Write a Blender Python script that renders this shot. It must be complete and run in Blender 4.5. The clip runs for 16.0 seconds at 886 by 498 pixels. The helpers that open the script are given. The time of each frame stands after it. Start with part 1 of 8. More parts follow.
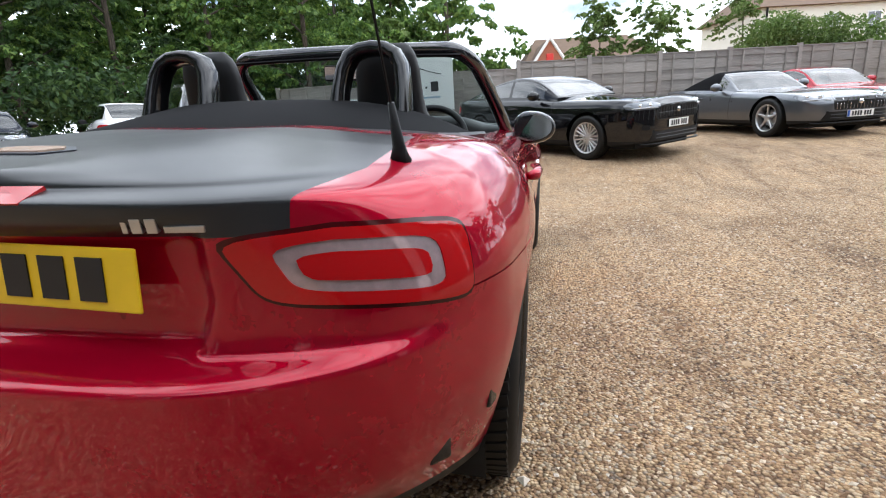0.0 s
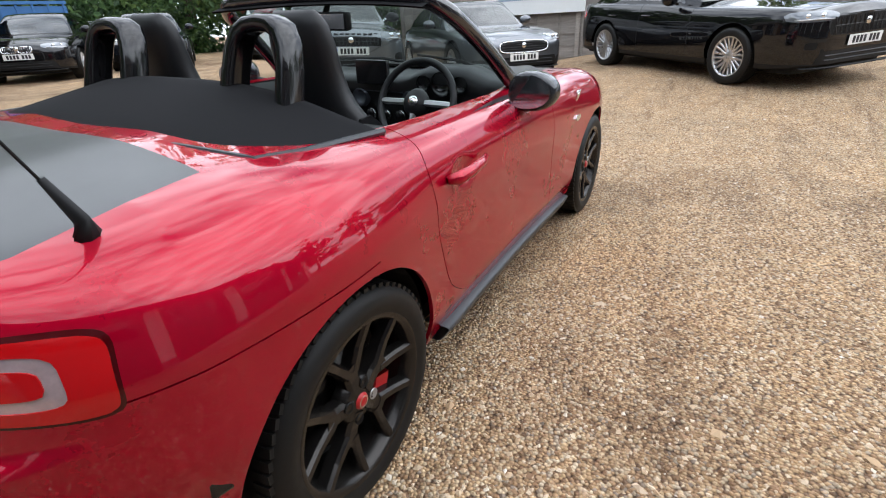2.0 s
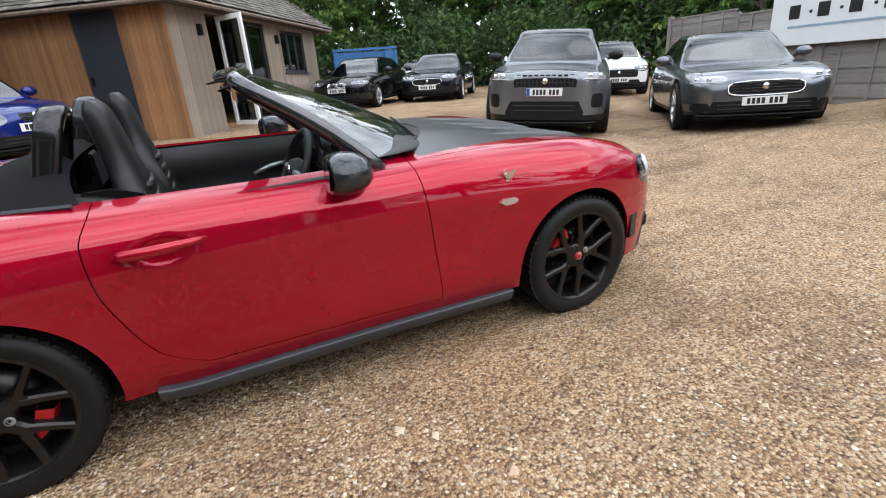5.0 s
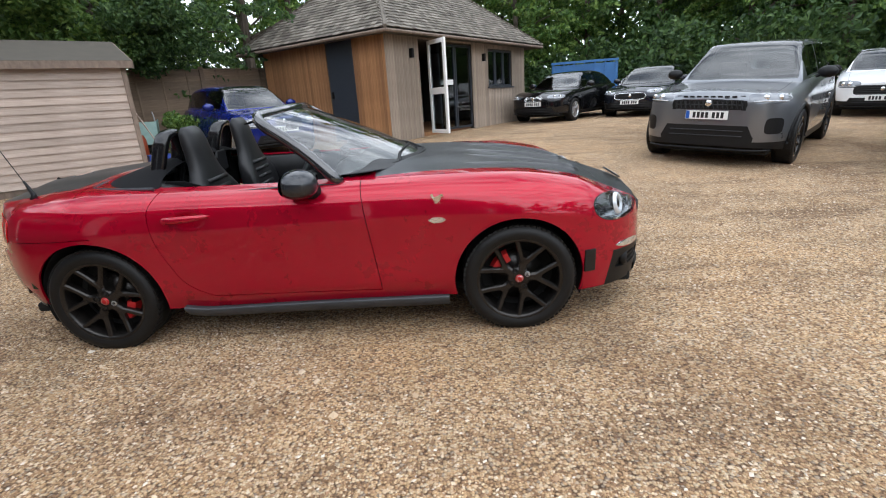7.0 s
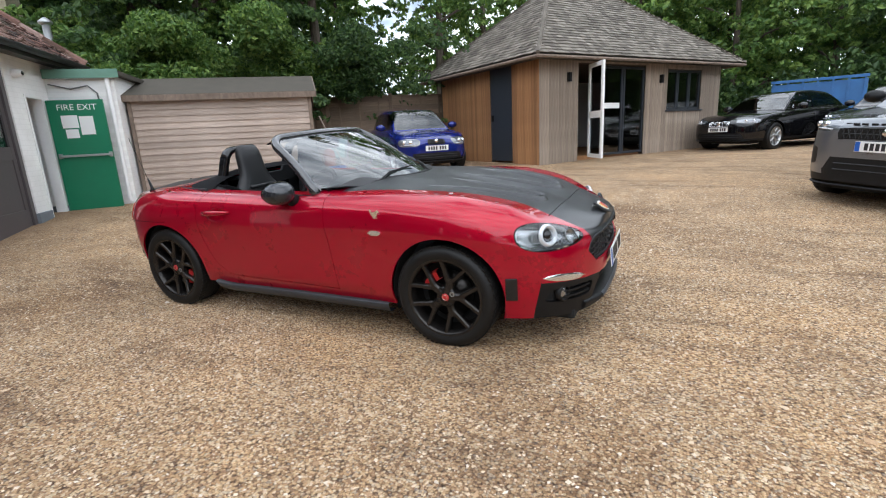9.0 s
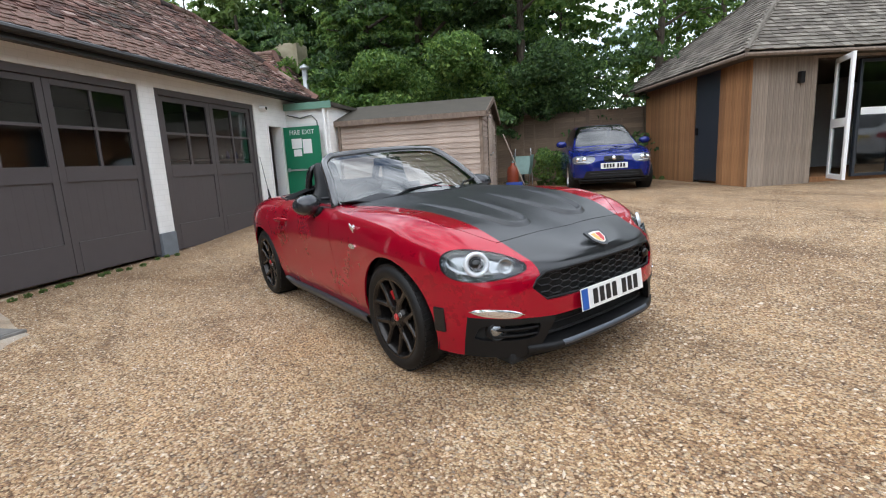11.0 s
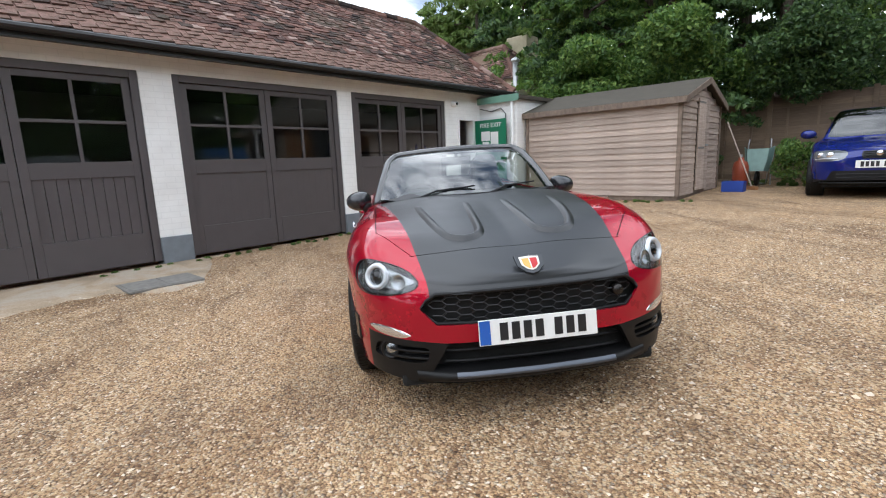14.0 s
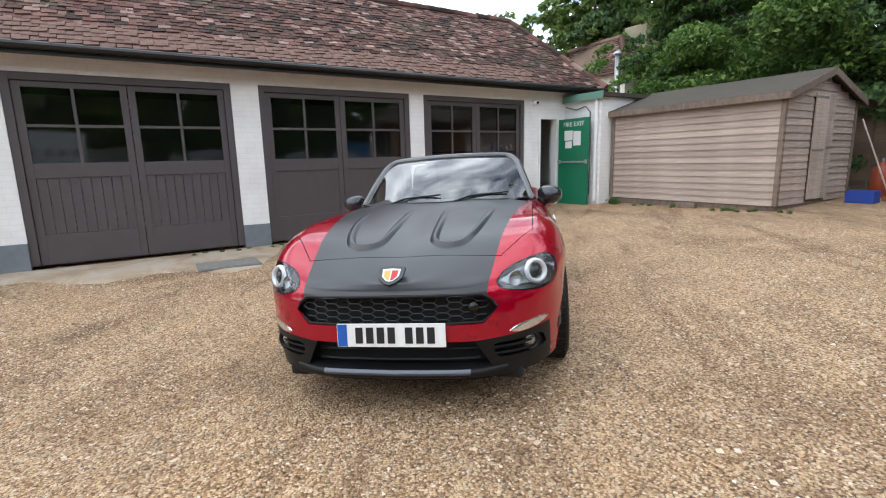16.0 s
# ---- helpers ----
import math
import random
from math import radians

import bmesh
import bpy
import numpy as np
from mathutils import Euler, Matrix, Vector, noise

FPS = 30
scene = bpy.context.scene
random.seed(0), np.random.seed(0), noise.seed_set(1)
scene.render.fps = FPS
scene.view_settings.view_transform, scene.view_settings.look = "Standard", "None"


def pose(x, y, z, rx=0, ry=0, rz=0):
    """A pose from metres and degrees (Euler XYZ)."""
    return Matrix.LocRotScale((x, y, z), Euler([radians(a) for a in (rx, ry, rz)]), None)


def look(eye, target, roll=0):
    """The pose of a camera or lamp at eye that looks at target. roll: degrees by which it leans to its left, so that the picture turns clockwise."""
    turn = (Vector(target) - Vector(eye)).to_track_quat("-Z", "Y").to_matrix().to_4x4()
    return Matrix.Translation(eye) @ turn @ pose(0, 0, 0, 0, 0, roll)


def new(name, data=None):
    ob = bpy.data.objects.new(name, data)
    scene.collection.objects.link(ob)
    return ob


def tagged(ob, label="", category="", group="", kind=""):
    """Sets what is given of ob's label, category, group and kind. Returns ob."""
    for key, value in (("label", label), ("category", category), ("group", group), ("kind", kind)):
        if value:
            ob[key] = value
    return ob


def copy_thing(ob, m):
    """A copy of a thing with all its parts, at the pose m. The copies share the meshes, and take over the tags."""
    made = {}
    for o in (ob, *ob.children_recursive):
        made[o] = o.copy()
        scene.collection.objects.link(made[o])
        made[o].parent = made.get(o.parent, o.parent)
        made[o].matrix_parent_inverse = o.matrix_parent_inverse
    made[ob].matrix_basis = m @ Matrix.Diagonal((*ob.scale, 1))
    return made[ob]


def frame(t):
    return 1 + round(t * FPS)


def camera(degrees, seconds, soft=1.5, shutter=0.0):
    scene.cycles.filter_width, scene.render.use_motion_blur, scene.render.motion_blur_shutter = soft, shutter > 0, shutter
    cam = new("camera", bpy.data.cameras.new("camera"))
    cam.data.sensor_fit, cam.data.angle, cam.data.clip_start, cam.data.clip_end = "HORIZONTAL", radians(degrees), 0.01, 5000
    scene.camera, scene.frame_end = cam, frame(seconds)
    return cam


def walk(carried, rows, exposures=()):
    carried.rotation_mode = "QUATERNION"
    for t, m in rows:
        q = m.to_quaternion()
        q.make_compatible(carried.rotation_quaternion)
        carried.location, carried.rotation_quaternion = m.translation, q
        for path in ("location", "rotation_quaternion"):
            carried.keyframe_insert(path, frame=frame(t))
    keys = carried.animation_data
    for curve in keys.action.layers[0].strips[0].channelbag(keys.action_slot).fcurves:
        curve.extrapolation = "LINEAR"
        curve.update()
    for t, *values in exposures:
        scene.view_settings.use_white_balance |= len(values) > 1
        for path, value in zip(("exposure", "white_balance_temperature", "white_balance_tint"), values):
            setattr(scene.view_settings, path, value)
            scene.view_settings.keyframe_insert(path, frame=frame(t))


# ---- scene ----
cam = camera(85.5, 16.0, soft=1.1)
PATH = [
    (0, (-2.388, -0.917, 0.94), (-0.502, -0.49, 0.429), -3.2),
    (0.5, (-2.34, -1.014, 1.092), (-0.529, -0.508, 0.411), -3.1),
    (1, (-2.246, -1.256, 1.131), (-0.515, -0.647, 0.336), -3.0),
    (1.5, (-2.085, -1.377, 1.111), (-0.431, -0.631, 0.271), -3.1),
    (2, (-1.864, -1.484, 1.149), (-0.294, -0.583, 0.299), -3.2),
    (2.5, (-1.653, -1.674, 1.172), (-0.195, -0.619, 0.299), -4.4),
    (3, (-1.441, -1.87, 1.172), (-0.095, -0.673, 0.303), -5.0),
    (3.5, (-1.205, -1.941, 1.126), (0.012, -0.623, 0.24), -5.1),
    (4, (-0.948, -2.012, 1.156), (0.166, -0.601, 0.279), -4.7),
    (4.2, (-0.836, -2.093, 1.158), (0.237, -0.62, 0.334), -4.9),
    (6.3, (0.324, -3.207, 1.288), (0.546, -1.324, 0.653), -3.3),
    (6.5, (0.454, -3.251, 1.279), (0.591, -1.355, 0.657), -3.5),
    (7, (0.827, -3.287, 1.261), (0.769, -1.378, 0.668), -3.8),
    (7.5, (1.212, -3.357, 1.261), (0.972, -1.452, 0.703), -3.8),
    (8, (1.616, -3.446, 1.256), (1.192, -1.564, 0.729), -3.6),
    (8.5, (1.963, -3.315, 1.189), (1.334, -1.481, 0.698), -3.4),
    (9, (2.306, -3.168, 1.214), (1.453, -1.42, 0.747), -2.9),
    (9.2, (2.484, -3.117, 1.216), (1.538, -1.415, 0.761), -2.8),
    (11.3, (3.499, -1.957, 1.116), (1.835, -0.902, 0.77), -2.7),
    (11.5, (3.541, -1.865, 1.103), (1.838, -0.875, 0.758), -2.4),
    (12, (3.642, -1.59, 1.119), (1.85, -0.771, 0.775), -2.2),
    (12.5, (3.715, -1.373, 1.127), (1.854, -0.723, 0.783), -2.2),
    (13, (3.867, -1.133, 1.152), (1.959, -0.643, 0.804), -2.2),
    (13.5, (3.928, -0.896, 1.148), (1.988, -0.553, 0.799), -2.2),
    (14, (3.901, -0.603, 1.166), (1.943, -0.398, 0.813), -2.2),
    (14.5, (3.922, -0.329, 1.194), (1.955, -0.256, 0.84), -2.2),
    (15, (4.085, -0.001, 1.238), (2.118, -0.061, 0.881), -2.1),
    (15.5, (4.111, 0.253, 1.229), (2.152, 0.064, 0.873), -1.8),
    (16, (4.034, 0.599, 1.249), (2.095, 0.268, 0.886), -1.4),
]
walk(cam, [(t, look(eye, target, roll)) for t, eye, target, roll in PATH], [(0, 0.30, 6020, 9), (4.2, 0.28, 6020, 9), (6.3, 0.13, 6020, 9), (16, 0.10, 6020, 9)])

# ---- world, sun and exposure ----
world = bpy.data.worlds.new("sky")
scene.world = world
world.use_nodes = True
wn, wl = world.node_tree.nodes, world.node_tree.links
wn.clear()
SUN_EL, SUN_AZ = 52.0, 150.0
sky = wn.new("ShaderNodeTexSky")
sky.sky_type, sky.sun_disc = "NISHITA", False
sky.sun_elevation, sky.sun_rotation = radians(SUN_EL), radians(SUN_AZ)
sky.air_density, sky.dust_density = 1.0, 2.0
coord = wn.new("ShaderNodeTexCoord")
stretch = wn.new("ShaderNodeMapping")
stretch.inputs["Scale"].default_value = (1.0, 1.0, 2.6)
cloud = wn.new("ShaderNodeTexNoise")
cloud.inputs["Scale"].default_value, cloud.inputs["Detail"].default_value = 2.6, 7.0
cloud.inputs["Roughness"].default_value, cloud.inputs["Distortion"].default_value = 0.55, 0.3
ramp = wn.new("ShaderNodeValToRGB")
ramp.color_ramp.elements[0].position, ramp.color_ramp.elements[1].position = 0.30, 0.50
shade_noise = wn.new("ShaderNodeTexNoise")
shade_noise.inputs["Scale"].default_value, shade_noise.inputs["Detail"].default_value = 5.0, 5.0
grey = wn.new("ShaderNodeValToRGB")
grey.color_ramp.elements[0].position, grey.color_ramp.elements[1].position = 0.33, 0.66
grey.color_ramp.elements[0].color, grey.color_ramp.elements[1].color = (8.5, 9.0, 9.7, 1), (21.0, 21.2, 21.6, 1)
mix = wn.new("ShaderNodeMix")
mix.data_type = "RGBA"
back = wn.new("ShaderNodeBackground")
back.inputs["Strength"].default_value = 0.14
out = wn.new("ShaderNodeOutputWorld")
wl.new(coord.outputs["Generated"], stretch.inputs["Vector"])
wl.new(stretch.outputs["Vector"], cloud.inputs["Vector"])
wl.new(stretch.outputs["Vector"], shade_noise.inputs["Vector"])
wl.new(cloud.outputs["Fac"], ramp.inputs["Fac"])
wl.new(shade_noise.outputs["Fac"], grey.inputs["Fac"])
wl.new(ramp.outputs["Color"], mix.inputs["Factor"])
wl.new(sky.outputs["Color"], mix.inputs["A"])
wl.new(grey.outputs["Color"], mix.inputs["B"])
wl.new(mix.outputs["Result"], back.inputs["Color"])
wl.new(back.outputs["Background"], out.inputs["Surface"])
sun = new("sun", bpy.data.lights.new("sun", "SUN"))
sun.data.energy, sun.data.angle, sun.data.color = 0.7, radians(70), (1.0, 0.97, 0.93)
sun_dir = Vector((math.sin(radians(SUN_AZ)) * math.cos(radians(SUN_EL)), math.cos(radians(SUN_AZ)) * math.cos(radians(SUN_EL)), math.sin(radians(SUN_EL))))
sun.matrix_world = look(sun_dir * 50, (0, 0, 0))

# ---- materials ----


class Mat:
    """Small builder for node materials."""

    def __init__(self, name, rough=0.5, metal=0.0, color=(0.5, 0.5, 0.5), **extra):
        self.m = bpy.data.materials.new(name)
        self.m.use_nodes = True
        self.n, self.l = self.m.node_tree.nodes, self.m.node_tree.links
        self.b = self.n["Principled BSDF"]
        self.b.inputs["Base Color"].default_value = (*color, 1)
        self.b.inputs["Roughness"].default_value, self.b.inputs["Metallic"].default_value = rough, metal
        for key, value in extra.items():
            self.b.inputs[key.replace("_", " ")].default_value = value
        self.tc = None

    def coords(self, scale=(1, 1, 1), kind="Object", rot=(0, 0, 0)):
        tc = self.n.new("ShaderNodeTexCoord")
        mp = self.n.new("ShaderNodeMapping")
        mp.inputs["Scale"].default_value, mp.inputs["Rotation"].default_value = scale, rot
        self.l.new(tc.outputs[kind], mp.inputs["Vector"])
        return mp.outputs["Vector"]

    def noise(self, scale, detail=4, rough=0.55, vec=None, dist=0.0):
        t = self.n.new("ShaderNodeTexNoise")
        t.inputs["Scale"].default_value, t.inputs["Detail"].default_value = scale, detail
        t.inputs["Roughness"].default_value, t.inputs["Distortion"].default_value = rough, dist
        self.l.new(vec if vec is not None else self.coords(), t.inputs["Vector"])
        return t.outputs["Fac"]

    def voronoi(self, scale, vec=None, out="Color", feature="F1", rand=1.0):
        t = self.n.new("ShaderNodeTexVoronoi")
        t.feature = feature
        t.inputs["Scale"].default_value, t.inputs["Randomness"].default_value = scale, rand
        self.l.new(vec if vec is not None else self.coords(), t.inputs["Vector"])
        return t.outputs[out]

    def wave(self, scale, vec, dist=2.0, detail=2.0, direction="X"):
        t = self.n.new("ShaderNodeTexWave")
        t.bands_direction = direction
        t.inputs["Scale"].default_value, t.inputs["Distortion"].default_value, t.inputs["Detail"].default_value = scale, dist, detail
        self.l.new(vec, t.inputs["Vector"])
        return t.outputs["Fac"]

    def ramp(self, fac, stops):
        r = self.n.new("ShaderNodeValToRGB")
        e = r.color_ramp.elements
        while len(e) < len(stops):
            e.new(0.5)
        for el, (pos, col) in zip(e, stops):
            el.position = pos
            el.color = (*col, 1) if len(col) == 3 else col
        self.l.new(fac, r.inputs["Fac"])
        return r.outputs["Color"]

    def mix(self, fac, a, b, mode="MIX"):
        x = self.n.new("ShaderNodeMix")
        x.data_type, x.blend_type = "RGBA", mode
        for key, v in (("Factor", fac), ("A", a), ("B", b)):
            if isinstance(v, (int, float)):
                x.inputs[key].default_value = v
            elif isinstance(v, tuple):
                x.inputs[key].default_value = (*v, 1)
            else:
                self.l.new(v, x.inputs[key])
        return x.outputs["Result"]

    def math(self, op, a, b=0.0):
        x = self.n.new("ShaderNodeMath")
        x.operation = op
        for k, v in ((0, a), (1, b)):
            if isinstance(v, (int, float)):
                x.inputs[k].default_value = v
            else:
                self.l.new(v, x.inputs[k])
        return x.outputs[0]

    def random(self):
        return self.n.new("ShaderNodeObjectInfo").outputs["Random"]

    def island(self):
        return self.n.new("ShaderNodeNewGeometry").outputs["Random Per Island"]

    def color(self, sock):
        self.l.new(sock, self.b.inputs["Base Color"])
        return self

    def rough(self, sock):
        self.l.new(sock, self.b.inputs["Roughness"])
        return self

    def bump(self, height, strength=0.3, distance=0.01):
        b = self.n.new("ShaderNodeBump")
        b.inputs["Strength"].default_value, b.inputs["Distance"].default_value = strength, distance
        self.l.new(height, b.inputs["Height"])
        self.l.new(b.outputs["Normal"], self.b.inputs["Normal"])
        return self


def plain(name, color, rough=0.5, metal=0.0, vary=0.12, scale=18, **extra):
    """A paint or plastic with faint blotches and fine relief."""
    k = Mat(name, rough, metal, color, **extra)
    f = k.noise(scale, 5)
    k.color(k.mix(f, tuple(c * (1 - vary) for c in color), tuple(min(1, c * (1 + vary)) for c in color)))
    k.rough(k.math("ADD", k.math("MULTIPLY", f, 0.16), max(0.0, rough - 0.08)))
    return k.m


def gravel_material():
    k = Mat("gravel", 0.85)
    co = k.coords()
    cell = k.voronoi(86, co, "Color")
    dist = k.voronoi(86, co, "Distance")
    fine = k.voronoi(150, co, "Color")
    pick = k.n.new("ShaderNodeSeparateColor")
    k.l.new(cell, pick.inputs["Color"])
    stone = k.ramp(pick.outputs["Red"], [(0.0, (0.17, 0.085, 0.04)), (0.22, (0.39, 0.225, 0.11)), (0.5, (0.62, 0.40, 0.205)), (0.72, (0.76, 0.55, 0.325)), (0.9, (0.84, 0.69, 0.49)), (1.0, (0.30, 0.235, 0.19))])
    pick2 = k.n.new("ShaderNodeSeparateColor")
    k.l.new(fine, pick2.inputs["Color"])
    grit = k.ramp(pick2.outputs["Green"], [(0.0, (0.23, 0.15, 0.095)), (0.5, (0.46, 0.33, 0.215)), (1.0, (0.65, 0.54, 0.41))])
    base = k.mix(0.2, stone, grit)
    gap = k.ramp(dist, [(0.0, (1, 1, 1)), (0.55, (0.9, 0.9, 0.9)), (0.9, (0.21, 0.17, 0.14))])
    base = k.mix(1.0, base, gap, "MULTIPLY")
    big = k.noise(0.55, 6, 0.62, co, 0.6)
    dirt = k.ramp(big, [(0.34, (0.62, 0.56, 0.50)), (0.48, (1, 1, 1)), (0.75, (1.10, 1.04, 0.96))])
    base = k.mix(1.0, base, dirt, "MULTIPLY")
    mid = k.ramp(k.noise(2.6, 6, 0.7, co), [(0.3, (0.72, 0.70, 0.68)), (0.6, (1.06, 1.04, 1.0))])
    base = k.mix(0.8, base, mid, "MULTIPLY")
    tracks = k.ramp(k.noise(1.0, 6, 0.62, k.coords((0.5, 2.6, 1), "Object", (0, 0, radians(-28))), 0.7), [(0.33, (0.60, 0.55, 0.51)), (0.47, (1, 1, 1)), (0.7, (1.06, 1.03, 0.98))])
    base = k.mix(0.9, base, tracks, "MULTIPLY")
    # Bare brown earth along the garage front, scuffed into the stones.
    away = k.n.new("ShaderNodeVectorMath")
    away.operation = "DOT_PRODUCT"
    k.l.new(co, away.inputs[0])
    away.inputs[1].default_value = (0.7525, 0.6587, 0)
    ragged = k.math("ADD", away.outputs["Value"], k.math("MULTIPLY", k.noise(0.9, 7, 0.7, co), 2.4))
    earth = k.ramp(k.math("MULTIPLY", k.math("ADD", ragged, 4.6), 0.25), [(0.30, (0.85, 0.85, 0.85)), (0.62, (0, 0, 0))])
    soil = k.ramp(k.noise(38, 6, 0.75, co), [(0.3, (0.17, 0.10, 0.05)), (0.55, (0.33, 0.21, 0.115)), (0.75, (0.52, 0.37, 0.23))])
    k.color(k.mix(earth, base, soil))
    h = k.math("SUBTRACT", 1.0, dist)
    k.bump(h, 1.0, 0.018)
    return k.m


def wood_material(name, dark, light, grain=(3, 60, 3), vary=0.5, use="random", rough=0.8):
    """Weathered boards: the grain runs along the axis with the small scale; each board takes its own tone."""
    k = Mat(name, rough)
    co = k.coords(grain)
    f = k.noise(2.0, 6, 0.65, co, 0.4)
    tone = k.random() if use == "random" else k.island()
    col = k.ramp(f, [(0.25, dark), (0.7, light)])
    shift = k.ramp(tone, [(0.0, (1 - vary * 0.5,) * 3), (1.0, (1 + vary * 0.35,) * 3)])
    col = k.mix(1.0, col, shift, "MULTIPLY")
    stain = k.ramp(k.noise(1.3, 4), [(0.35, (0.78, 0.76, 0.74)), (0.6, (1, 1, 1))])
    k.color(k.mix(0.8, col, stain, "MULTIPLY"))
    k.bump(f, 0.35, 0.004)
    return k.m


def leaf_material(name, a, b, c):
    k = Mat(name, 0.55)
    tone = k.island()
    col = k.ramp(tone, [(0.0, a), (0.5, b), (1.0, c)])
    k.color(col)
    k.b.inputs["Subsurface Weight"].default_value = 0.0
    k.b.inputs["Transmission Weight"].default_value = 0.0
    trans = k.n.new("ShaderNodeBsdfTranslucent")
    k.l.new(col, trans.inputs["Color"])
    ms = k.n.new("ShaderNodeMixShader")
    ms.inputs["Fac"].default_value = 0.35
    out = k.n["Material Output"]
    k.l.new(k.b.outputs["BSDF"], ms.inputs[1])
    k.l.new(trans.outputs["BSDF"], ms.inputs[2])
    k.l.new(ms.outputs["Shader"], out.inputs["Surface"])
    return k.m


def car_paint(name, color, rough=0.28, metal=0.35, coat=1.0, flake=0.25, ior=1.5):
    k = Mat(name, rough, metal, color, Coat_Weight=coat, Coat_Roughness=0.012, Coat_IOR=ior, Specular_IOR_Level=0.0)
    f = k.noise(900, 2)
    k.color(k.mix(f, tuple(c * (1 - flake) for c in color), tuple(min(1, c * (1 + flake)) for c in color)))
    dust = k.noise(3.0, 6, 0.7)
    k.rough(k.math("ADD", k.math("MULTIPLY", dust, 0.15), rough - 0.06))
    return k.m


def glass_material(name, tint, rough=0.0, lift0=0.05):
    """Thin glass: part clear, part mirror by angle."""
    k = Mat(name, rough)
    clear = k.n.new("ShaderNodeBsdfTransparent")
    clear.inputs["Color"].default_value = (*tint, 1)
    gloss = k.n.new("ShaderNodeBsdfGlossy")
    gloss.inputs["Roughness"].default_value = rough
    edge = k.n.new("ShaderNodeLayerWeight")
    edge.inputs["Blend"].default_value = 0.5
    ms = k.n.new("ShaderNodeMixShader")
    lift = k.math("ADD", k.math("MULTIPLY", k.math("POWER", edge.outputs["Facing"], 3.5), 0.75), lift0)
    k.l.new(lift, ms.inputs["Fac"])
    k.l.new(clear.outputs[0], ms.inputs[1])
    k.l.new(gloss.outputs[0], ms.inputs[2])
    k.l.new(ms.outputs[0], k.n["Material Output"].inputs["Surface"])
    return k.m


M_GRAVEL = gravel_material()
M_RED = car_paint("red_paint", (0.36, 0.0008, 0.017), 0.27, 0.42, 1.0, 0.12, 1.48)
M_SATIN = plain("satin_black", (0.014, 0.015, 0.017), 0.34, 0.0, 0.1, 4, Specular_IOR_Level=0.55, Coat_Weight=0.12, Coat_Roughness=0.25, Coat_IOR=1.5)
M_GLOSSBLACK = plain("gloss_black", (0.008, 0.008, 0.009), 0.12, 0.0, 0.1)
M_PILLAR = plain("pillar_black", (0.016, 0.016, 0.018), 0.10, 0.0, 0.1, 4, Specular_IOR_Level=0.9, Coat_Weight=0.6, Coat_Roughness=0.05)
M_BLACK = plain("black_plastic", (0.007, 0.007, 0.0075), 0.45, Specular_IOR_Level=0.25)
M_GRILLE = plain("grille_plastic", (0.010, 0.010, 0.011), 0.4, Specular_IOR_Level=0.4)
M_BOWL = plain("lamp_bowl", (0.30, 0.31, 0.32), 0.18, 0.85)
M_HALO = plain("lamp_halo", (0.62, 0.64, 0.67), 0.15, 0.2)
M_CLOTH = plain("black_fabric", (0.009, 0.009, 0.010), 0.95, 0.0, 0.3, 300, Specular_IOR_Level=0.15)
M_LEATHER = plain("black_leather", (0.010, 0.010, 0.011), 0.42, 0.0, 0.2, 120, Specular_IOR_Level=0.35)
# Near black for liners and underbodies, and for sheets standing in for shade.
M_DARK = plain("liner_and_shade_black", (0.006, 0.006, 0.006), 0.9)
M_TYRE = plain("tyre_rubber", (0.007, 0.0068, 0.0066), 0.55, 0.0, 0.25, 40, Specular_IOR_Level=0.3)
M_RIM = plain("gunmetal_alloy", (0.032, 0.029, 0.027), 0.24, 0.7, 0.15)
M_SILVER = plain("silver_alloy", (0.55, 0.55, 0.56), 0.3, 0.9)
M_CHROME = plain("chrome", (0.75, 0.75, 0.76), 0.08, 1.0, 0.04)
M_GREYCAR = plain("grey_metal_trim", (0.10, 0.11, 0.13), 0.35, 0.7)
M_CALIPER = plain("red_caliper", (0.45, 0.012, 0.015), 0.35)
M_GLASS = glass_material("clear_glass", (0.64, 0.72, 0.70), 0.0, 0.15)
M_CARGLASS = glass_material("tinted_car_glass", (0.20, 0.23, 0.23), 0.0, 0.13)
M_WINDOW = glass_material("window_glass", (0.55, 0.58, 0.58), 0.04, 0.08)
M_LENS = glass_material("lamp_lens", (0.95, 0.97, 0.98), 0.0, 0.07)
M_REDLENS = Mat("red_lens", 0.05, 0.0, (0.42, 0.004, 0.006), Specular_IOR_Level=0.6).m
# Dark lamp border; the shadow line below the lamp is in its colour.
M_TAILEDGE = plain("tail_lamp_edge", (0.05, 0.0006, 0.002), 0.12)
M_TAILRING = plain("tail_lamp_ring", (0.52, 0.40, 0.41), 0.10, 0.5, 0.3, 60)
M_YELLOW = plain("yellow_plate", (0.80, 0.52, 0.01), 0.35)
M_WHITEPLATE = plain("white_plate", (0.78, 0.78, 0.76), 0.35)
M_BLUEBAND = plain("blue_band", (0.02, 0.10, 0.42), 0.35)
M_INK = plain("black_ink", (0.01, 0.01, 0.011), 0.5)
M_LAMPWHITE = plain("lamp_reflector", (0.75, 0.76, 0.78), 0.12, 0.9, 0.05)

# ---- mesh tools ----


def mesh_ob(name, bm, material, smooth=False):
    me = bpy.data.meshes.new(name)
    bm.to_mesh(me)
    bm.free()
    if material is not None:
        me.materials.append(material)
    if smooth:
        for p in me.polygons:
            p.use_smooth = True
    return new(name, me)


def part(name, bm, material, parent, label="", smooth=False):
    ob = mesh_ob(name, bm, material, smooth)
    ob.parent = parent
    if label:
        tagged(ob, label=label)
    return ob


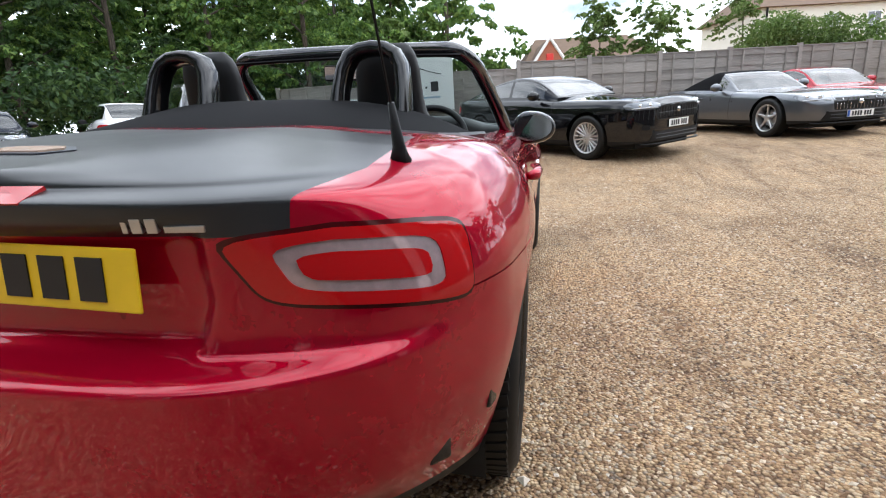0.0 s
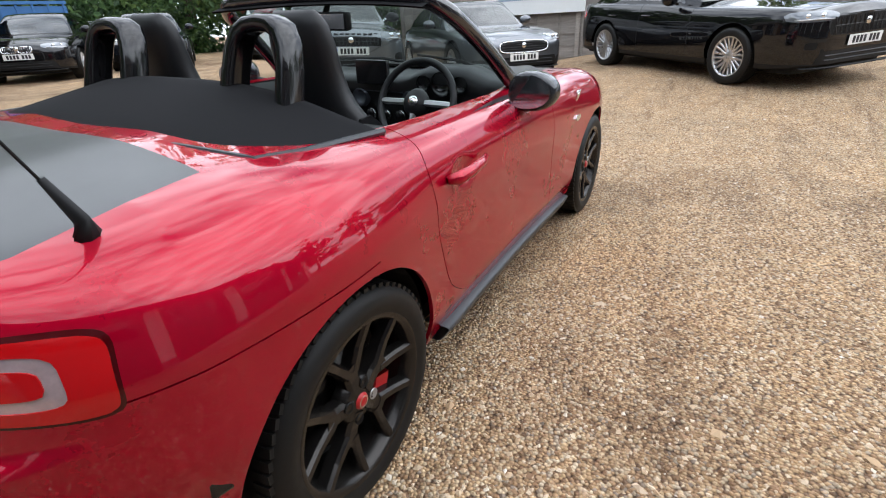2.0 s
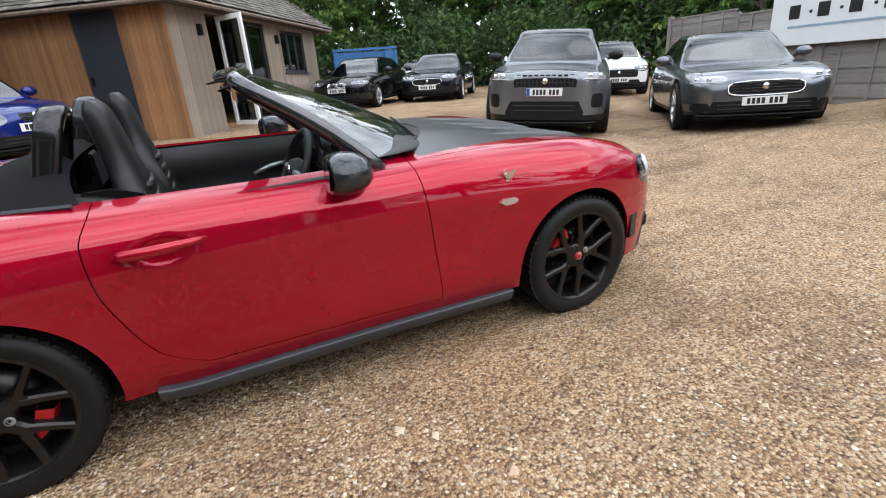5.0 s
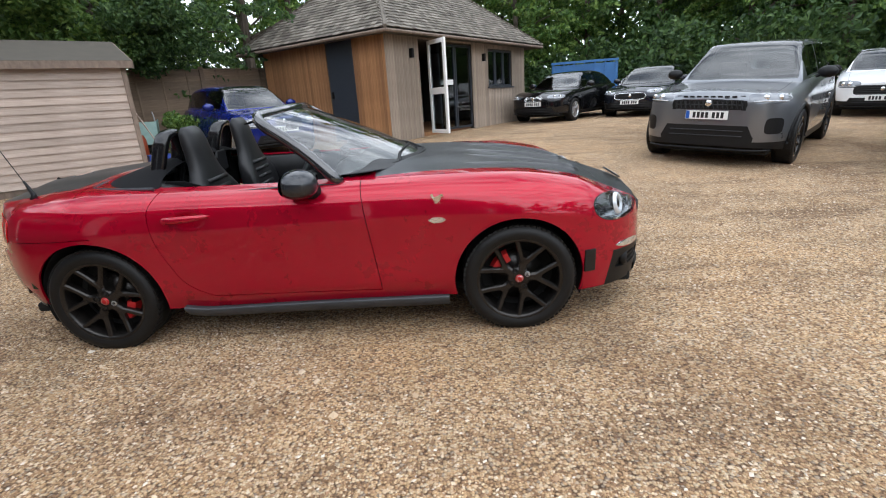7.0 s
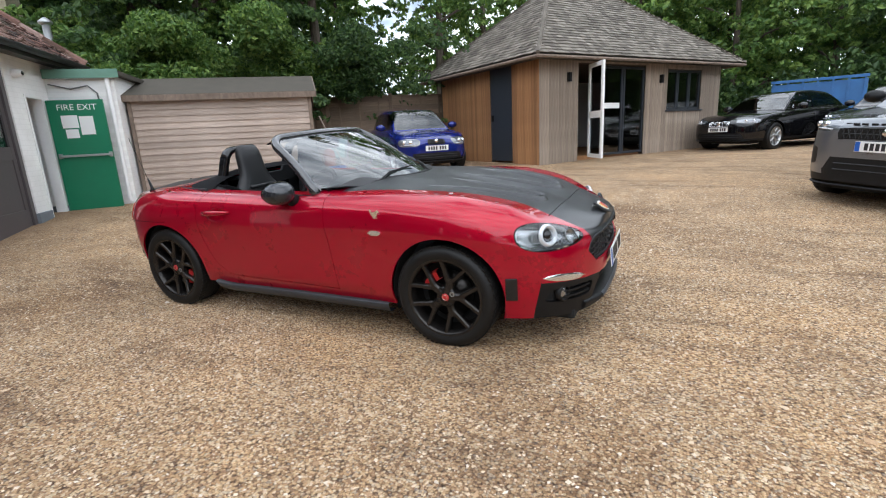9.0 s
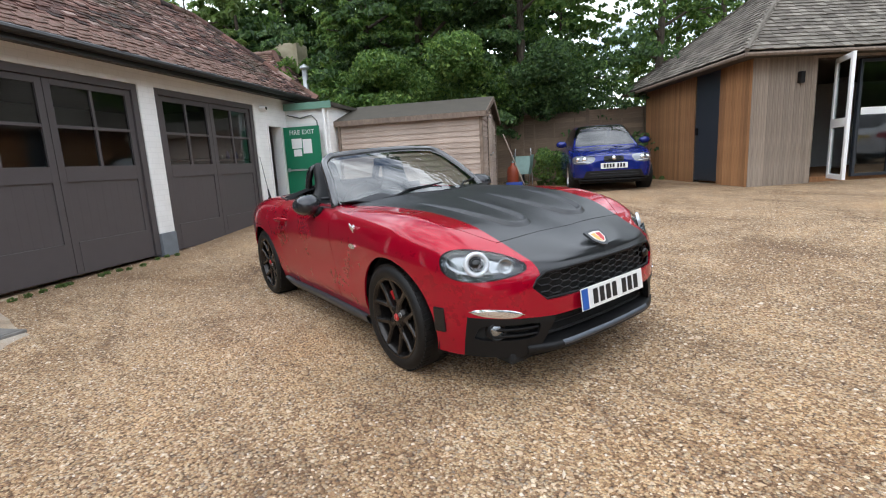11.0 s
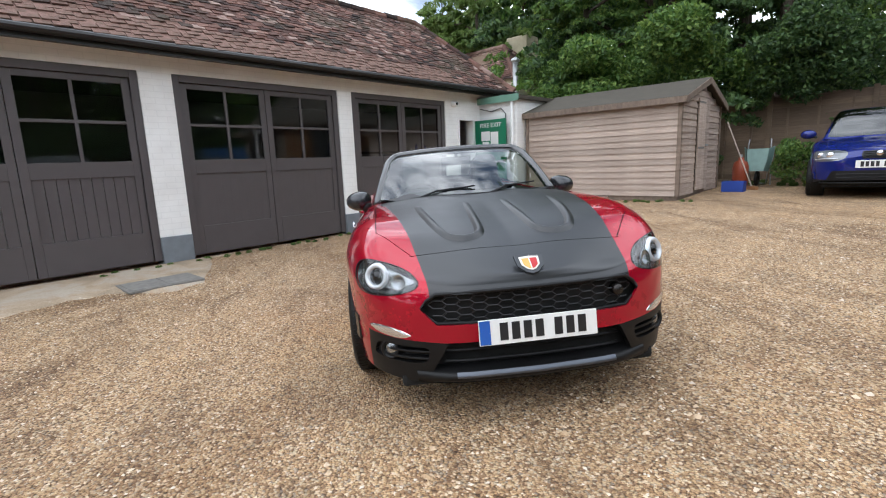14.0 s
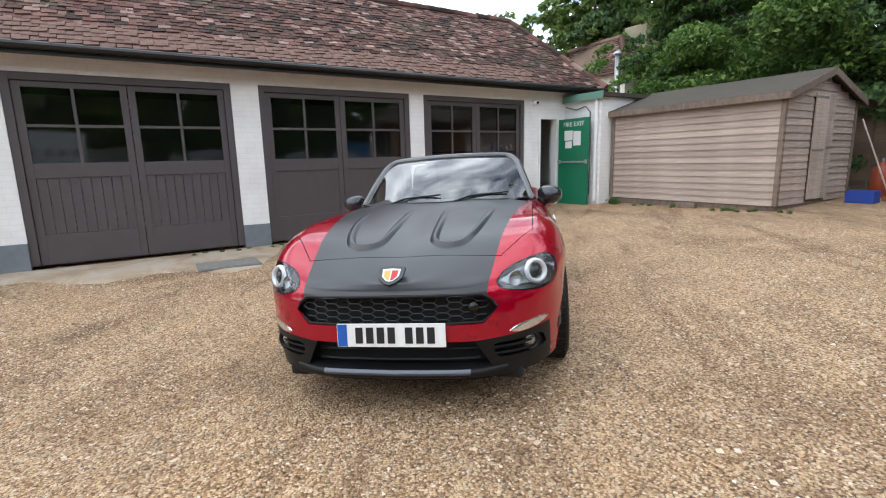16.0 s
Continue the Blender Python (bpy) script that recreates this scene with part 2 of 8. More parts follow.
def thing(name, label, category, m=None, group="", kind=""):
    ob = new(name)
    ob.empty_display_size = 0.2
    if m is not None:
        ob.matrix_world = m
    return tagged(ob, label, category, group, kind)


def box(bm, x0, x1, y0, y1, z0, z1, bevel=0.0):
    m = Matrix.Translation(((x0 + x1) / 2, (y0 + y1) / 2, (z0 + z1) / 2)) @ Matrix.Diagonal((abs(x1 - x0), abs(y1 - y0), abs(z1 - z0), 1))
    made = bmesh.ops.create_cube(bm, size=1, matrix=m)["verts"]
    if bevel > 0:
        edges = list({e for v in made for e in v.link_edges})
        bmesh.ops.bevel(bm, geom=edges, offset=bevel, segments=2, affect="EDGES", profile=0.6)
    return bm


def box_bm(*a, **k):
    return box(bmesh.new(), *a, **k)


def cyl(bm, p, q, r, r2=None, seg=12, caps=True):
    p, q = Vector(p), Vector(q)
    d = q - p
    turn = d.to_track_quat("Z", "Y").to_matrix().to_4x4()
    bmesh.ops.create_cone(bm, cap_ends=caps, segments=seg, radius1=r, radius2=r if r2 is None else r2, depth=d.length, matrix=Matrix.Translation((p + q) / 2) @ turn)
    return bm


def tube(bm, pts, r, seg=8, closed=False):
    """A round bar swept along points; r may be one number or one a point."""
    pts = [Vector(p) for p in pts]
    rings = []
    n = len(pts)
    for i, p in enumerate(pts):
        a, b = pts[(i - 1) % n if closed or i else 0], pts[(i + 1) % n if closed or i < n - 1 else n - 1]
        d = (b - a).normalized()
        side = d.cross(Vector((0, 0, 1)))
        side = side.normalized() if side.length > 1e-3 else Vector((1, 0, 0))
        up = side.cross(d)
        rr = r if isinstance(r, (int, float)) else r[i]
        rings.append([bm.verts.new(p + (side * math.cos(2 * math.pi * k / seg) + up * math.sin(2 * math.pi * k / seg)) * rr) for k in range(seg)])
    for i in range(n if closed else n - 1):
        a, b = rings[i], rings[(i + 1) % n]
        for k in range(seg):
            bm.faces.new((a[k], a[(k + 1) % seg], b[(k + 1) % seg], b[k]))
    if not closed:
        bm.faces.new(rings[0][::-1])
        bm.faces.new(rings[-1])
    return bm


def grid(bm, rows):
    """A sheet from rows of points."""
    vs = [[bm.verts.new(p) for p in row] for row in rows]
    for a, b in zip(vs, vs[1:]):
        for i in range(len(a) - 1):
            bm.faces.new((a[i], a[i + 1], b[i + 1], b[i]))
    return bm


def lathe(bm, prof, seg=32, axis="y", centre=(0, 0, 0)):
    """Turns (radius, along) pairs about an axis."""
    c = Vector(centre)
    rings = []
    for r, h in prof:
        ring = []
        for k in range(seg):
            a = 2 * math.pi * k / seg
            u, v = r * math.cos(a), r * math.sin(a)
            ring.append(bm.verts.new(c + (Vector((u, h, v)) if axis == "y" else Vector((u, v, h)) if axis == "z" else Vector((h, u, v)))))
        rings.append(ring)
    for a, b in zip(rings, rings[1:]):
        for k in range(seg):
            bm.faces.new((a[k], b[k], b[(k + 1) % seg], a[(k + 1) % seg]))
    return bm


def prism(bm, outline, d, m=None):
    """A flat outline of (x, y) pushed d along z, then placed by m."""
    m = m or Matrix()
    lo = [bm.verts.new(m @ Vector((x, y, 0))) for x, y in outline]
    hi = [bm.verts.new(m @ Vector((x, y, d))) for x, y in outline]
    bm.faces.new(lo[::-1])
    bm.faces.new(hi)
    n = len(lo)
    for i in range(n):
        bm.faces.new((lo[i], lo[(i + 1) % n], hi[(i + 1) % n], hi[i]))
    return bm


def spline(keys):
    """A smooth function through (x, value...) keys, by monotone-ish Hermite pieces."""
    ks = sorted(keys)
    xs = np.array([k[0] for k in ks], float)
    vs = np.array([k[1:] for k in ks], float)
    d = np.diff(vs, axis=0) / np.diff(xs)[:, None]
    t = np.zeros_like(vs)
    t[1:-1] = np.where(d[1:] * d[:-1] > 0, 2 * d[1:] * d[:-1] / (d[1:] + d[:-1] + 1e-12), 0)
    t[0], t[-1] = d[0], d[-1]

    def f(x):
        x = min(max(x, xs[0]), xs[-1])
        i = min(int(np.searchsorted(xs, x, "right")) - 1, len(xs) - 2)
        h = xs[i + 1] - xs[i]
        u = (x - xs[i]) / h
        out = (2 * u**3 - 3 * u**2 + 1) * vs[i] + (u**3 - 2 * u**2 + u) * h * t[i] + (-2 * u**3 + 3 * u**2) * vs[i + 1] + (u**3 - u**2) * h * t[i + 1]
        return float(out[0]) if len(out) == 1 else tuple(float(o) for o in out)

    return f


def cut(bm, f):
    """Splits the faces of a mesh along f(place) = 0."""
    bm.verts.index_update()
    val = {v: f(v.co) for v in bm.verts}
    for v in val:
        if abs(val[v]) < 1e-5:
            val[v] = 1e-5
    fresh = set()
    for e in [e for e in bm.edges if val[e.verts[0]] * val[e.verts[1]] < 0 and max(abs(val[v]) for v in e.verts) < 0.45]:
        a, b = e.verts
        va, vb = val[a], val[b]
        lo, hi = 0.0, 1.0
        u = va / (va - vb)
        for _ in range(9):
            fp = f(a.co.lerp(b.co, u))
            if abs(fp) < 1e-4:
                break
            if fp * va > 0:
                lo = u
            else:
                hi = u
            u = (lo + hi) / 2
        _, nv = bmesh.utils.edge_split(e, a, min(0.995, max(0.005, u)))
        fresh.add(nv)
    for face in [fc for fc in bm.faces if sum(v in fresh for v in fc.verts) >= 2]:
        on = [v for v in face.verts if v in fresh]
        if len(on) == 2:
            try:
                bmesh.utils.face_split(face, on[0], on[1])
            except ValueError:
                pass


def take(bm, test):
    """A new mesh with the faces whose middles pass the test."""
    out = bmesh.new()
    twin = {}
    for fc in bm.faces:
        if test(fc.calc_center_median()):
            vs = []
            for v in fc.verts:
                if v not in twin:
                    twin[v] = out.verts.new(v.co)
                vs.append(twin[v])
            out.faces.new(vs)
    return out


def rim_in(bm, depth):
    """Folds the open edges of a sheet inwards, which gives it the look of thickness."""
    bm.normal_update()
    normals = {}
    for v in bm.verts:
        n = Vector((0, 0, 0))
        for f in v.link_faces:
            n += f.normal * f.calc_area()
        normals[v] = n.normalized() if n.length > 1e-12 else v.normal.copy()
    edges = [e for e in bm.edges if e.is_boundary]
    for e in edges:
        e.smooth = False
    made = bmesh.ops.extrude_edge_only(bm, edges=edges)["geom"]
    old = {v for e in edges for v in e.verts}
    for g in made:
        if isinstance(g, bmesh.types.BMVert):
            near = min(old, key=lambda o: (o.co - g.co).length_squared) if len(old) < 8 else None
            n = normals[near] if near else None
            if n is None:
                for e in g.link_edges:
                    o = e.other_vert(g)
                    if o in normals:
                        n = normals[o]
                        break
            if n is not None:
                g.co -= n * depth
    return bm


def flat_text(words, size, m, parent, material, name="lettering", depth=0.002, width=None):
    """Built-in font text as a mesh, centred, in the xy plane of m."""
    c = bpy.data.curves.new(name, "FONT")
    c.body, c.size, c.align_x, c.align_y, c.extrude = words, size, "CENTER", "CENTER", depth
    tmp = new(name, c)
    me = bpy.data.meshes.new_from_object(tmp.evaluated_get(bpy.context.evaluated_depsgraph_get()))
    bpy.data.objects.remove(tmp)
    me.materials.clear()
    me.materials.append(material)
    if width:
        xs = [v.co.x for v in me.vertices]
        k = width / (max(xs) - min(xs))
        for v in me.vertices:
            v.co.x *= k
    me.transform(m)
    ob = new(name, me)
    ob.parent = parent
    return ob

# ---- the ground ----


def lie(x, y):
    """Height of the yard: level round the red car, rising gently towards the sheds, the office and the far fence."""
    p = -0.35 * x * (1 - math.exp(-(x * x + y * y) / 14)) + 0.94 * y
    q = math.log(1 + math.exp(min(30.0, (p - 0.35) * 2.0))) / 2.0
    far = math.log(1 + math.exp(min(30.0, (x - 3.9) * 2.0))) / 2.0
    east = 0.55 * (1 - math.exp(-far / 4.0)) / (1 + math.exp(min(30.0, (y - 2.0) / 0.7)))
    return 0.5 * (1 - math.exp(-q / 4.2)) + east


def sheet_axis(n, reach):
    k = np.linspace(-1, 1, n)
    return np.sinh(k * 6.2) / np.sinh(6.2) * reach


bm = bmesh.new()
xs = sheet_axis(150, 420)
grid(bm, [[(x, y, lie(x, y)) for x in xs] for y in xs])
ground = mesh_ob("ground", bm, M_GRAVEL, True)
tagged(ground, "pale tan gravel yard with darker damp patches", "ground", kind="structure")

# ---- materials of the buildings ----
k = Mat("white_brick_paint", 0.7)
co = k.coords()
br = k.n.new("ShaderNodeTexBrick")
br.inputs["Scale"].default_value = 1.0
br.inputs["Brick Width"].default_value, br.inputs["Row Height"].default_value = 0.225, 0.075
br.inputs["Mortar Size"].default_value = 0.006
br.inputs["Color1"].default_value = br.inputs["Color2"].default_value = (1, 1, 1, 1)
br.inputs["Mortar"].default_value = (0, 0, 0, 1)
sw = k.n.new("ShaderNodeCombineXYZ")
sp = k.n.new("ShaderNodeSeparateXYZ")
k.l.new(co, sp.inputs[0])
k.l.new(sp.outputs["X"], sw.inputs["X"])
k.l.new(sp.outputs["Z"], sw.inputs["Y"])
k.l.new(sw.outputs[0], br.inputs["Vector"])
grime = k.ramp(k.noise(1.4, 6, 0.65), [(0.35, (0.76, 0.75, 0.73)), (0.6, (0.86, 0.855, 0.84))])
k.color(k.mix(0.06, grime, k.mix(1.0, grime, br.outputs["Color"], "MULTIPLY")))
k.bump(br.outputs["Color"], 0.18, 0.004)
M_WHITEBRICK = k.m
M_DOORGREY = plain("grey_brown_gloss_paint", (0.080, 0.070, 0.072), 0.45, 0, 0.12, 6)
M_PLINTH = plain("grey_plinth_paint", (0.16, 0.18, 0.20), 0.7, 0, 0.3, 9)
k = Mat("clay_roof_tile", 0.9)
tone = k.island()
col = k.ramp(tone, [(0.0, (0.02, 0.012, 0.010)), (0.3, (0.062, 0.028, 0.021)), (0.6, (0.115, 0.053, 0.039)), (0.85, (0.18, 0.092, 0.07)), (1.0, (0.32, 0.23, 0.195))])
moss = k.ramp(k.noise(1.1, 7, 0.7), [(0.5, (0, 0, 0)), (0.68, (1, 1, 1))])
col = k.mix(moss, col, k.ramp(k.noise(30, 3), [(0.3, (0.035, 0.032, 0.016)), (0.7, (0.085, 0.06, 0.04))]))
k.color(col)
k.bump(k.noise(45, 5, 0.7), 0.9, 0.012)
M_TILE = k.m
k = Mat("cedar_shingle", 0.9)
col = k.ramp(k.island(), [(0.0, (0.10, 0.085, 0.07)), (0.5, (0.17, 0.15, 0.125)), (1.0, (0.26, 0.235, 0.20))])
col = k.mix(0.7, col, k.ramp(k.noise(2.0, 6, 0.7), [(0.35, (0.55, 0.55, 0.5)), (0.65, (1.1, 1.08, 1.05))]), "MULTIPLY")
k.color(col)
k.bump(k.noise(25, 5), 0.4, 0.004)
M_SHINGLE = k.m
M_GUTTER = plain("black_gutter", (0.012, 0.011, 0.011), 0.4)
M_SHED = wood_material("shed_boards", (0.29, 0.225, 0.185), (0.54, 0.44, 0.37), (1.2, 1.2, 40), 0.35)
M_SHEDTRIM = wood_material("shed_trim", (0.11, 0.085, 0.065), (0.26, 0.195, 0.15), (8, 8, 3), 0.3)
M_FELT = plain("roofing_felt", (0.065, 0.056, 0.043), 0.95, 0, 0.35, 5)
M_FENCE = wood_material("fence_boards", (0.13, 0.09, 0.06), (0.27, 0.195, 0.13), (1.5, 1.5, 50), 0.5)
M_GREYFENCE = wood_material("grey_fence_boards", (0.19, 0.165, 0.15), (0.36, 0.33, 0.30), (1.5, 1.5, 50), 0.4)
M_CEDAR = wood_material("orange_cedar", (0.20, 0.085, 0.032), (0.42, 0.215, 0.09), (26, 26, 0.9), 0.55)
M_CEDARGREY = wood_material("silvered_cedar", (0.17, 0.125, 0.09), (0.42, 0.345, 0.275), (26, 26, 0.9), 0.45)
M_ANTHRACITE = plain("anthracite_paint", (0.028, 0.033, 0.042), 0.4)
M_WHITEPAINT = plain("white_gloss_paint", (0.80, 0.80, 0.79), 0.35, 0, 0.05)
M_GREEN = plain("green_door_paint", (0.012, 0.17, 0.085), 0.4, 0, 0.12, 5)
k = Mat("worn_concrete", 0.9)
patch = k.ramp(k.noise(1.6, 7, 0.68, None, 0.5), [(0.38, (0.17, 0.12, 0.07)), (0.48, (0.36, 0.26, 0.16)), (0.55, (0.40, 0.345, 0.28)), (0.68, (0.47, 0.43, 0.37))])
k.color(k.mix(0.5, patch, k.ramp(k.noise(90, 3), [(0.3, (0.22, 0.16, 0.10)), (0.7, (0.55, 0.46, 0.36))])))
k.bump(k.noise(70, 4), 0.5, 0.004)
M_CONCRETE = k.m
M_PAPER = plain("paper", (0.78, 0.79, 0.78), 0.7, 0, 0.04)
M_IRON = plain("drain_iron", (0.19, 0.18, 0.165), 0.9, 0.1, 0.5, 14)
M_STEEL = plain("galvanised_steel", (0.45, 0.46, 0.47), 0.4, 0.8)
M_CABLE = plain("grey_cable", (0.12, 0.12, 0.12), 0.6)

# ---- garage block ----
# Local axes: x along the front, y into the building, z up; the yard lies at y < 0.
G = Matrix(((-0.6587, -0.7525, 0, -2.799), (0.7525, -0.6587, 0, -3.277), (0, 0, 1, 0.0), (0, 0, 0, 1)))
G_DOORS = [(-8.6, -6.1), (-5.75, -3.22), (-2.90, -0.38), (0.0, 2.52), (2.80, 5.16)]
LINTEL, EAVE, WALL_T = 2.41, 2.68, 0.24
FIRE = (5.55, 6.10)


def at_garage(x, y, z=0.0):
    return G @ Vector((x, y, z))


garage = thing("garage", "white painted brick garage row with a brown tiled roof", "garage", G)
edges_x = [-9.4] + [v for d in G_DOORS for v in d] + list(FIRE) + [7.05]
for i in range(0, len(edges_x), 2):
    part("pier", box_bm(edges_x[i], edges_x[i + 1], 0.0, WALL_T, 0.36, LINTEL), M_WHITEBRICK, garage, "white painted brick pier")
part("pier", box_bm(FIRE[0], FIRE[1], 0.0, WALL_T, 2.10, LINTEL), M_WHITEBRICK, garage)
part("upper_wall", box_bm(-9.4, 7.05, 0.0, WALL_T, LINTEL, EAVE + 0.02), M_WHITEBRICK, garage, "white painted brick band over the doors")
for i in range(0, len(edges_x), 2):
    part("plinth", box_bm(edges_x[i], edges_x[i + 1], -0.025, WALL_T, -0.3, 0.36, 0.008), M_PLINTH, garage, "grey painted plinth")
shell = bmesh.new()
box(shell, -9.4, -9.2, WALL_T, 4.2, -0.3, EAVE)
box(shell, 6.85, 7.05, WALL_T, 4.2, -0.3, EAVE)
box(shell, -9.2, 6.85, 4.0, 4.2, -0.3, EAVE)
part("back_wall", shell, M_WHITEBRICK, garage)
part("garage_floor", box_bm(-9.2, 6.85, WALL_T, 4.0, -0.25, 0.03), M_CONCRETE, garage)
part("ceiling_board", box_bm(-9.2, 6.85, WALL_T, 4.0, EAVE - 0.06, EAVE - 0.02), M_DARK, garage)


def garage_door(a, b, boards):
    """A pair of side-hung leaves with four panes over a boarded panel each."""
    door = new("garage_door")
    door.parent = garage
    tagged(door, label="pair of grey painted timber garage doors with glazed tops")
    z0, z1 = 0.06, LINTEL
    fr = bmesh.new()
    box(fr, a, a + 0.09, 0.02, 0.16, z0, z1, 0.004)
    box(fr, b - 0.09, b, 0.02, 0.16, z0, z1, 0.004)
    box(fr, a + 0.09, b - 0.09, 0.02, 0.16, z1 - 0.09, z1, 0.004)
    part("door_frame", fr, M_DOORGREY, door)
    mid = (a + b) / 2
    for x0, x1, sash in ((a + 0.095, mid - 0.004, 1), (mid + 0.004, b - 0.095, -1)):
        leaf = bmesh.new()
        top = z1 - 0.095
        w0, w1 = x0 + 0.085, x1 - 0.08
        g0, g1 = 1.33, top - 0.07
        box(leaf, x0, w0, 0.05, 0.10, z0, top, 0.003)
        box(leaf, w1, x1, 0.05, 0.10, z0, top, 0.003)
        box(leaf, w0, w1, 0.05, 0.10, g1, top, 0.003)
        box(leaf, w0, w1, 0.05, 0.10, 1.15, g0, 0.003)
        box(leaf, w0, w1, 0.045, 0.10, z0, 0.44, 0.003)
        box(leaf, (w0 + w1) / 2 - 0.018, (w0 + w1) / 2 + 0.018, 0.055, 0.095, g0, g1, 0.003)
        box(leaf, w0, w1, 0.054, 0.096, (g0 + g1) / 2 - 0.018, (g0 + g1) / 2 + 0.018, 0.003)
        n = 9
        step = (w1 - w0) / n
        for i in range(n):
            box(leaf, w0 + i * step + (0.003 if boards else 0.0004), w0 + (i + 1) * step - (0.003 if boards else 0.0004), 0.066, 0.09, 0.44, 1.15)
        part("door_leaf", leaf, M_DOORGREY, door)
        for i in range(2):
            for j in range(2):
                px0 = w0 if i == 0 else (w0 + w1) / 2 + 0.018
                px1 = (w0 + w1) / 2 - 0.018 if i == 0 else w1
                pz0 = g0 if j == 0 else (g0 + g1) / 2 + 0.018
                pz1 = (g0 + g1) / 2 - 0.018 if j == 0 else g1
                pane = part("pane", box_bm(px0, px1, 0.074, 0.079, pz0, pz1), M_WINDOW, door)
                pane.visible_shadow = False


for n_, (a_, b_) in enumerate(G_DOORS):
    garage_door(a_, b_, n_ < 3)

# Roof: sloping deck with a hipped end, gutter, ridge.
RIDGE_Y, RIDGE_Z, OVER = 1.95, 4.45, 0.30
ROOF_A, ROOF_B, HIP_X = -9.6, 7.2, 6.35
roof_len = math.hypot(RIDGE_Y + OVER, RIDGE_Z - EAVE)
deck = bmesh.new()
vs = [deck.verts.new(p) for p in ((ROOF_A, -OVER, EAVE), (ROOF_B, -OVER, EAVE), (HIP_X, RIDGE_Y, RIDGE_Z), (ROOF_A, RIDGE_Y, RIDGE_Z), (ROOF_B, 2 * RIDGE_Y + OVER, EAVE), (ROOF_A, 2 * RIDGE_Y + OVER, EAVE))]
deck.faces.new((vs[0], vs[1], vs[2], vs[3]))
deck.faces.new((vs[3], vs[2], vs[4], vs[5]))
deck.faces.new((vs[0], vs[3], vs[5]))
deck.faces.new((vs[1], vs[4], vs[2]))
roof = part("roof", deck, M_FELT, garage, "brown clay tile roof with moss")
gut = bmesh.new()
tube(gut, [(ROOF_A, -OVER - 0.04, EAVE - 0.025), (ROOF_B, -OVER - 0.04, EAVE - 0.025)], 0.046, 10)
part("gutter", gut, M_GUTTER, garage, "black half-round gutter")
part("soffit", box_bm(ROOF_A + 0.1, ROOF_B - 0.05, -OVER + 0.02, 0.0, EAVE - 0.07, EAVE - 0.03), M_GUTTER, garage)
part("fascia", box_bm(ROOF_A + 0.1, ROOF_B - 0.05, -OVER, -OVER + 0.02, EAVE - 0.12, EAVE), M_GUTTER, garage)
cap_rng = random.Random(12)
for p_, q_ in (((ROOF_A, RIDGE_Y, RIDGE_Z + 0.02), (HIP_X, RIDGE_Y, RIDGE_Z + 0.02)), ((ROOF_B, -OVER, EAVE + 0.02), (HIP_X, RIDGE_Y, RIDGE_Z + 0.02))):
    p_, q_ = Vector(p_), Vector(q_)
    count = int((q_ - p_).length / 0.32)
    caps = bmesh.new()
    for i_ in range(count):
        c0, c1 = p_.lerp(q_, i_ / count), p_.lerp(q_, (i_ + 1.06) / count)
        up_by = Vector((0, 0, cap_rng.uniform(-0.01, 0.012)))
        tube(caps, [c0 + up_by, c1 + up_by * 0.5], [0.105, 0.092], 10)
    part("ridge_tiles", caps, M_TILE, garage, "round brown ridge tiles")

# ---- fire exit: doorway, open green leaf ----
fe = bmesh.new()
box(fe, FIRE[0] - 0.0, FIRE[0] + 0.05, -0.01, 0.14, 0.2, 2.10, 0.003)
box(fe, FIRE[1] - 0.05, FIRE[1], -0.01, 0.14, 0.2, 2.10, 0.003)
box(fe, FIRE[0] + 0.05, FIRE[1] - 0.05, -0.01, 0.14, 2.05, 2.10, 0.003)
part("exit_frame", fe, M_WHITEPAINT, garage)
exit_door = thing("door_1", "open green fire exit door with notices", "door", G @ pose(6.13, -0.02, -0.06), kind="structure")
part("leaf", box_bm(-0.022, 0.022, -0.80, 0.0, 0.30, 2.10, 0.004), M_GREEN, exit_door)
bar = bmesh.new()
box(bar, -0.085, -0.06, -0.80, -0.04, 1.20, 1.235, 0.006)
box(bar, -0.075, -0.02, -0.80, -0.76, 1.18, 1.26, 0.006)
box(bar, -0.075, -0.02, -0.08, -0.04, 1.18, 1.26, 0.006)
part("push_bar", bar, M_STEEL, exit_door)
for y0, y1, z0, z1 in ((-0.62, -0.42, 1.55, 1.84), (-0.40, -0.17, 1.66, 1.86), (-0.38, -0.2, 1.5, 1.64)):
    part("notice", box_bm(-0.027, -0.0235, y0, y1, z0, z1), M_PAPER, exit_door, "white paper notice")
FACE = Matrix(((0, 0, -1, -0.026), (-1, 0, 0, -0.42), (0, 1, 0, 1.98), (0, 0, 0, 1)))
flat_text("FIRE EXIT", 0.13, FACE, exit_door, M_PAPER, "lettering", 0.001, 0.56)

# ---- flat-roofed white extension ----
ext = thing("extension", "small flat-roofed white brick extension", "outbuilding", G @ pose(6.30, 0, 0))
part("wall", box_bm(0, 0.2, -0.98, 0.0, 0.0, 2.42), M_WHITEBRICK, ext)
part("side_wall", box_bm(0.2, 3.0, -0.98, -0.80, 0.0, 2.42), M_WHITEBRICK, ext)
fl = bmesh.new()
box(fl, -0.08, 3.05, -1.08, -0.02, 2.42, 2.50, 0.01)
part("roof", fl, M_FELT, ext, "grey felt flat roof")
part("fascia", box_bm(-0.1, -0.08, -1.09, -0.02, 2.38, 2.52), plain("green_fascia", (0.12, 0.24, 0.18), 0.6), ext)
cable = bmesh.new()
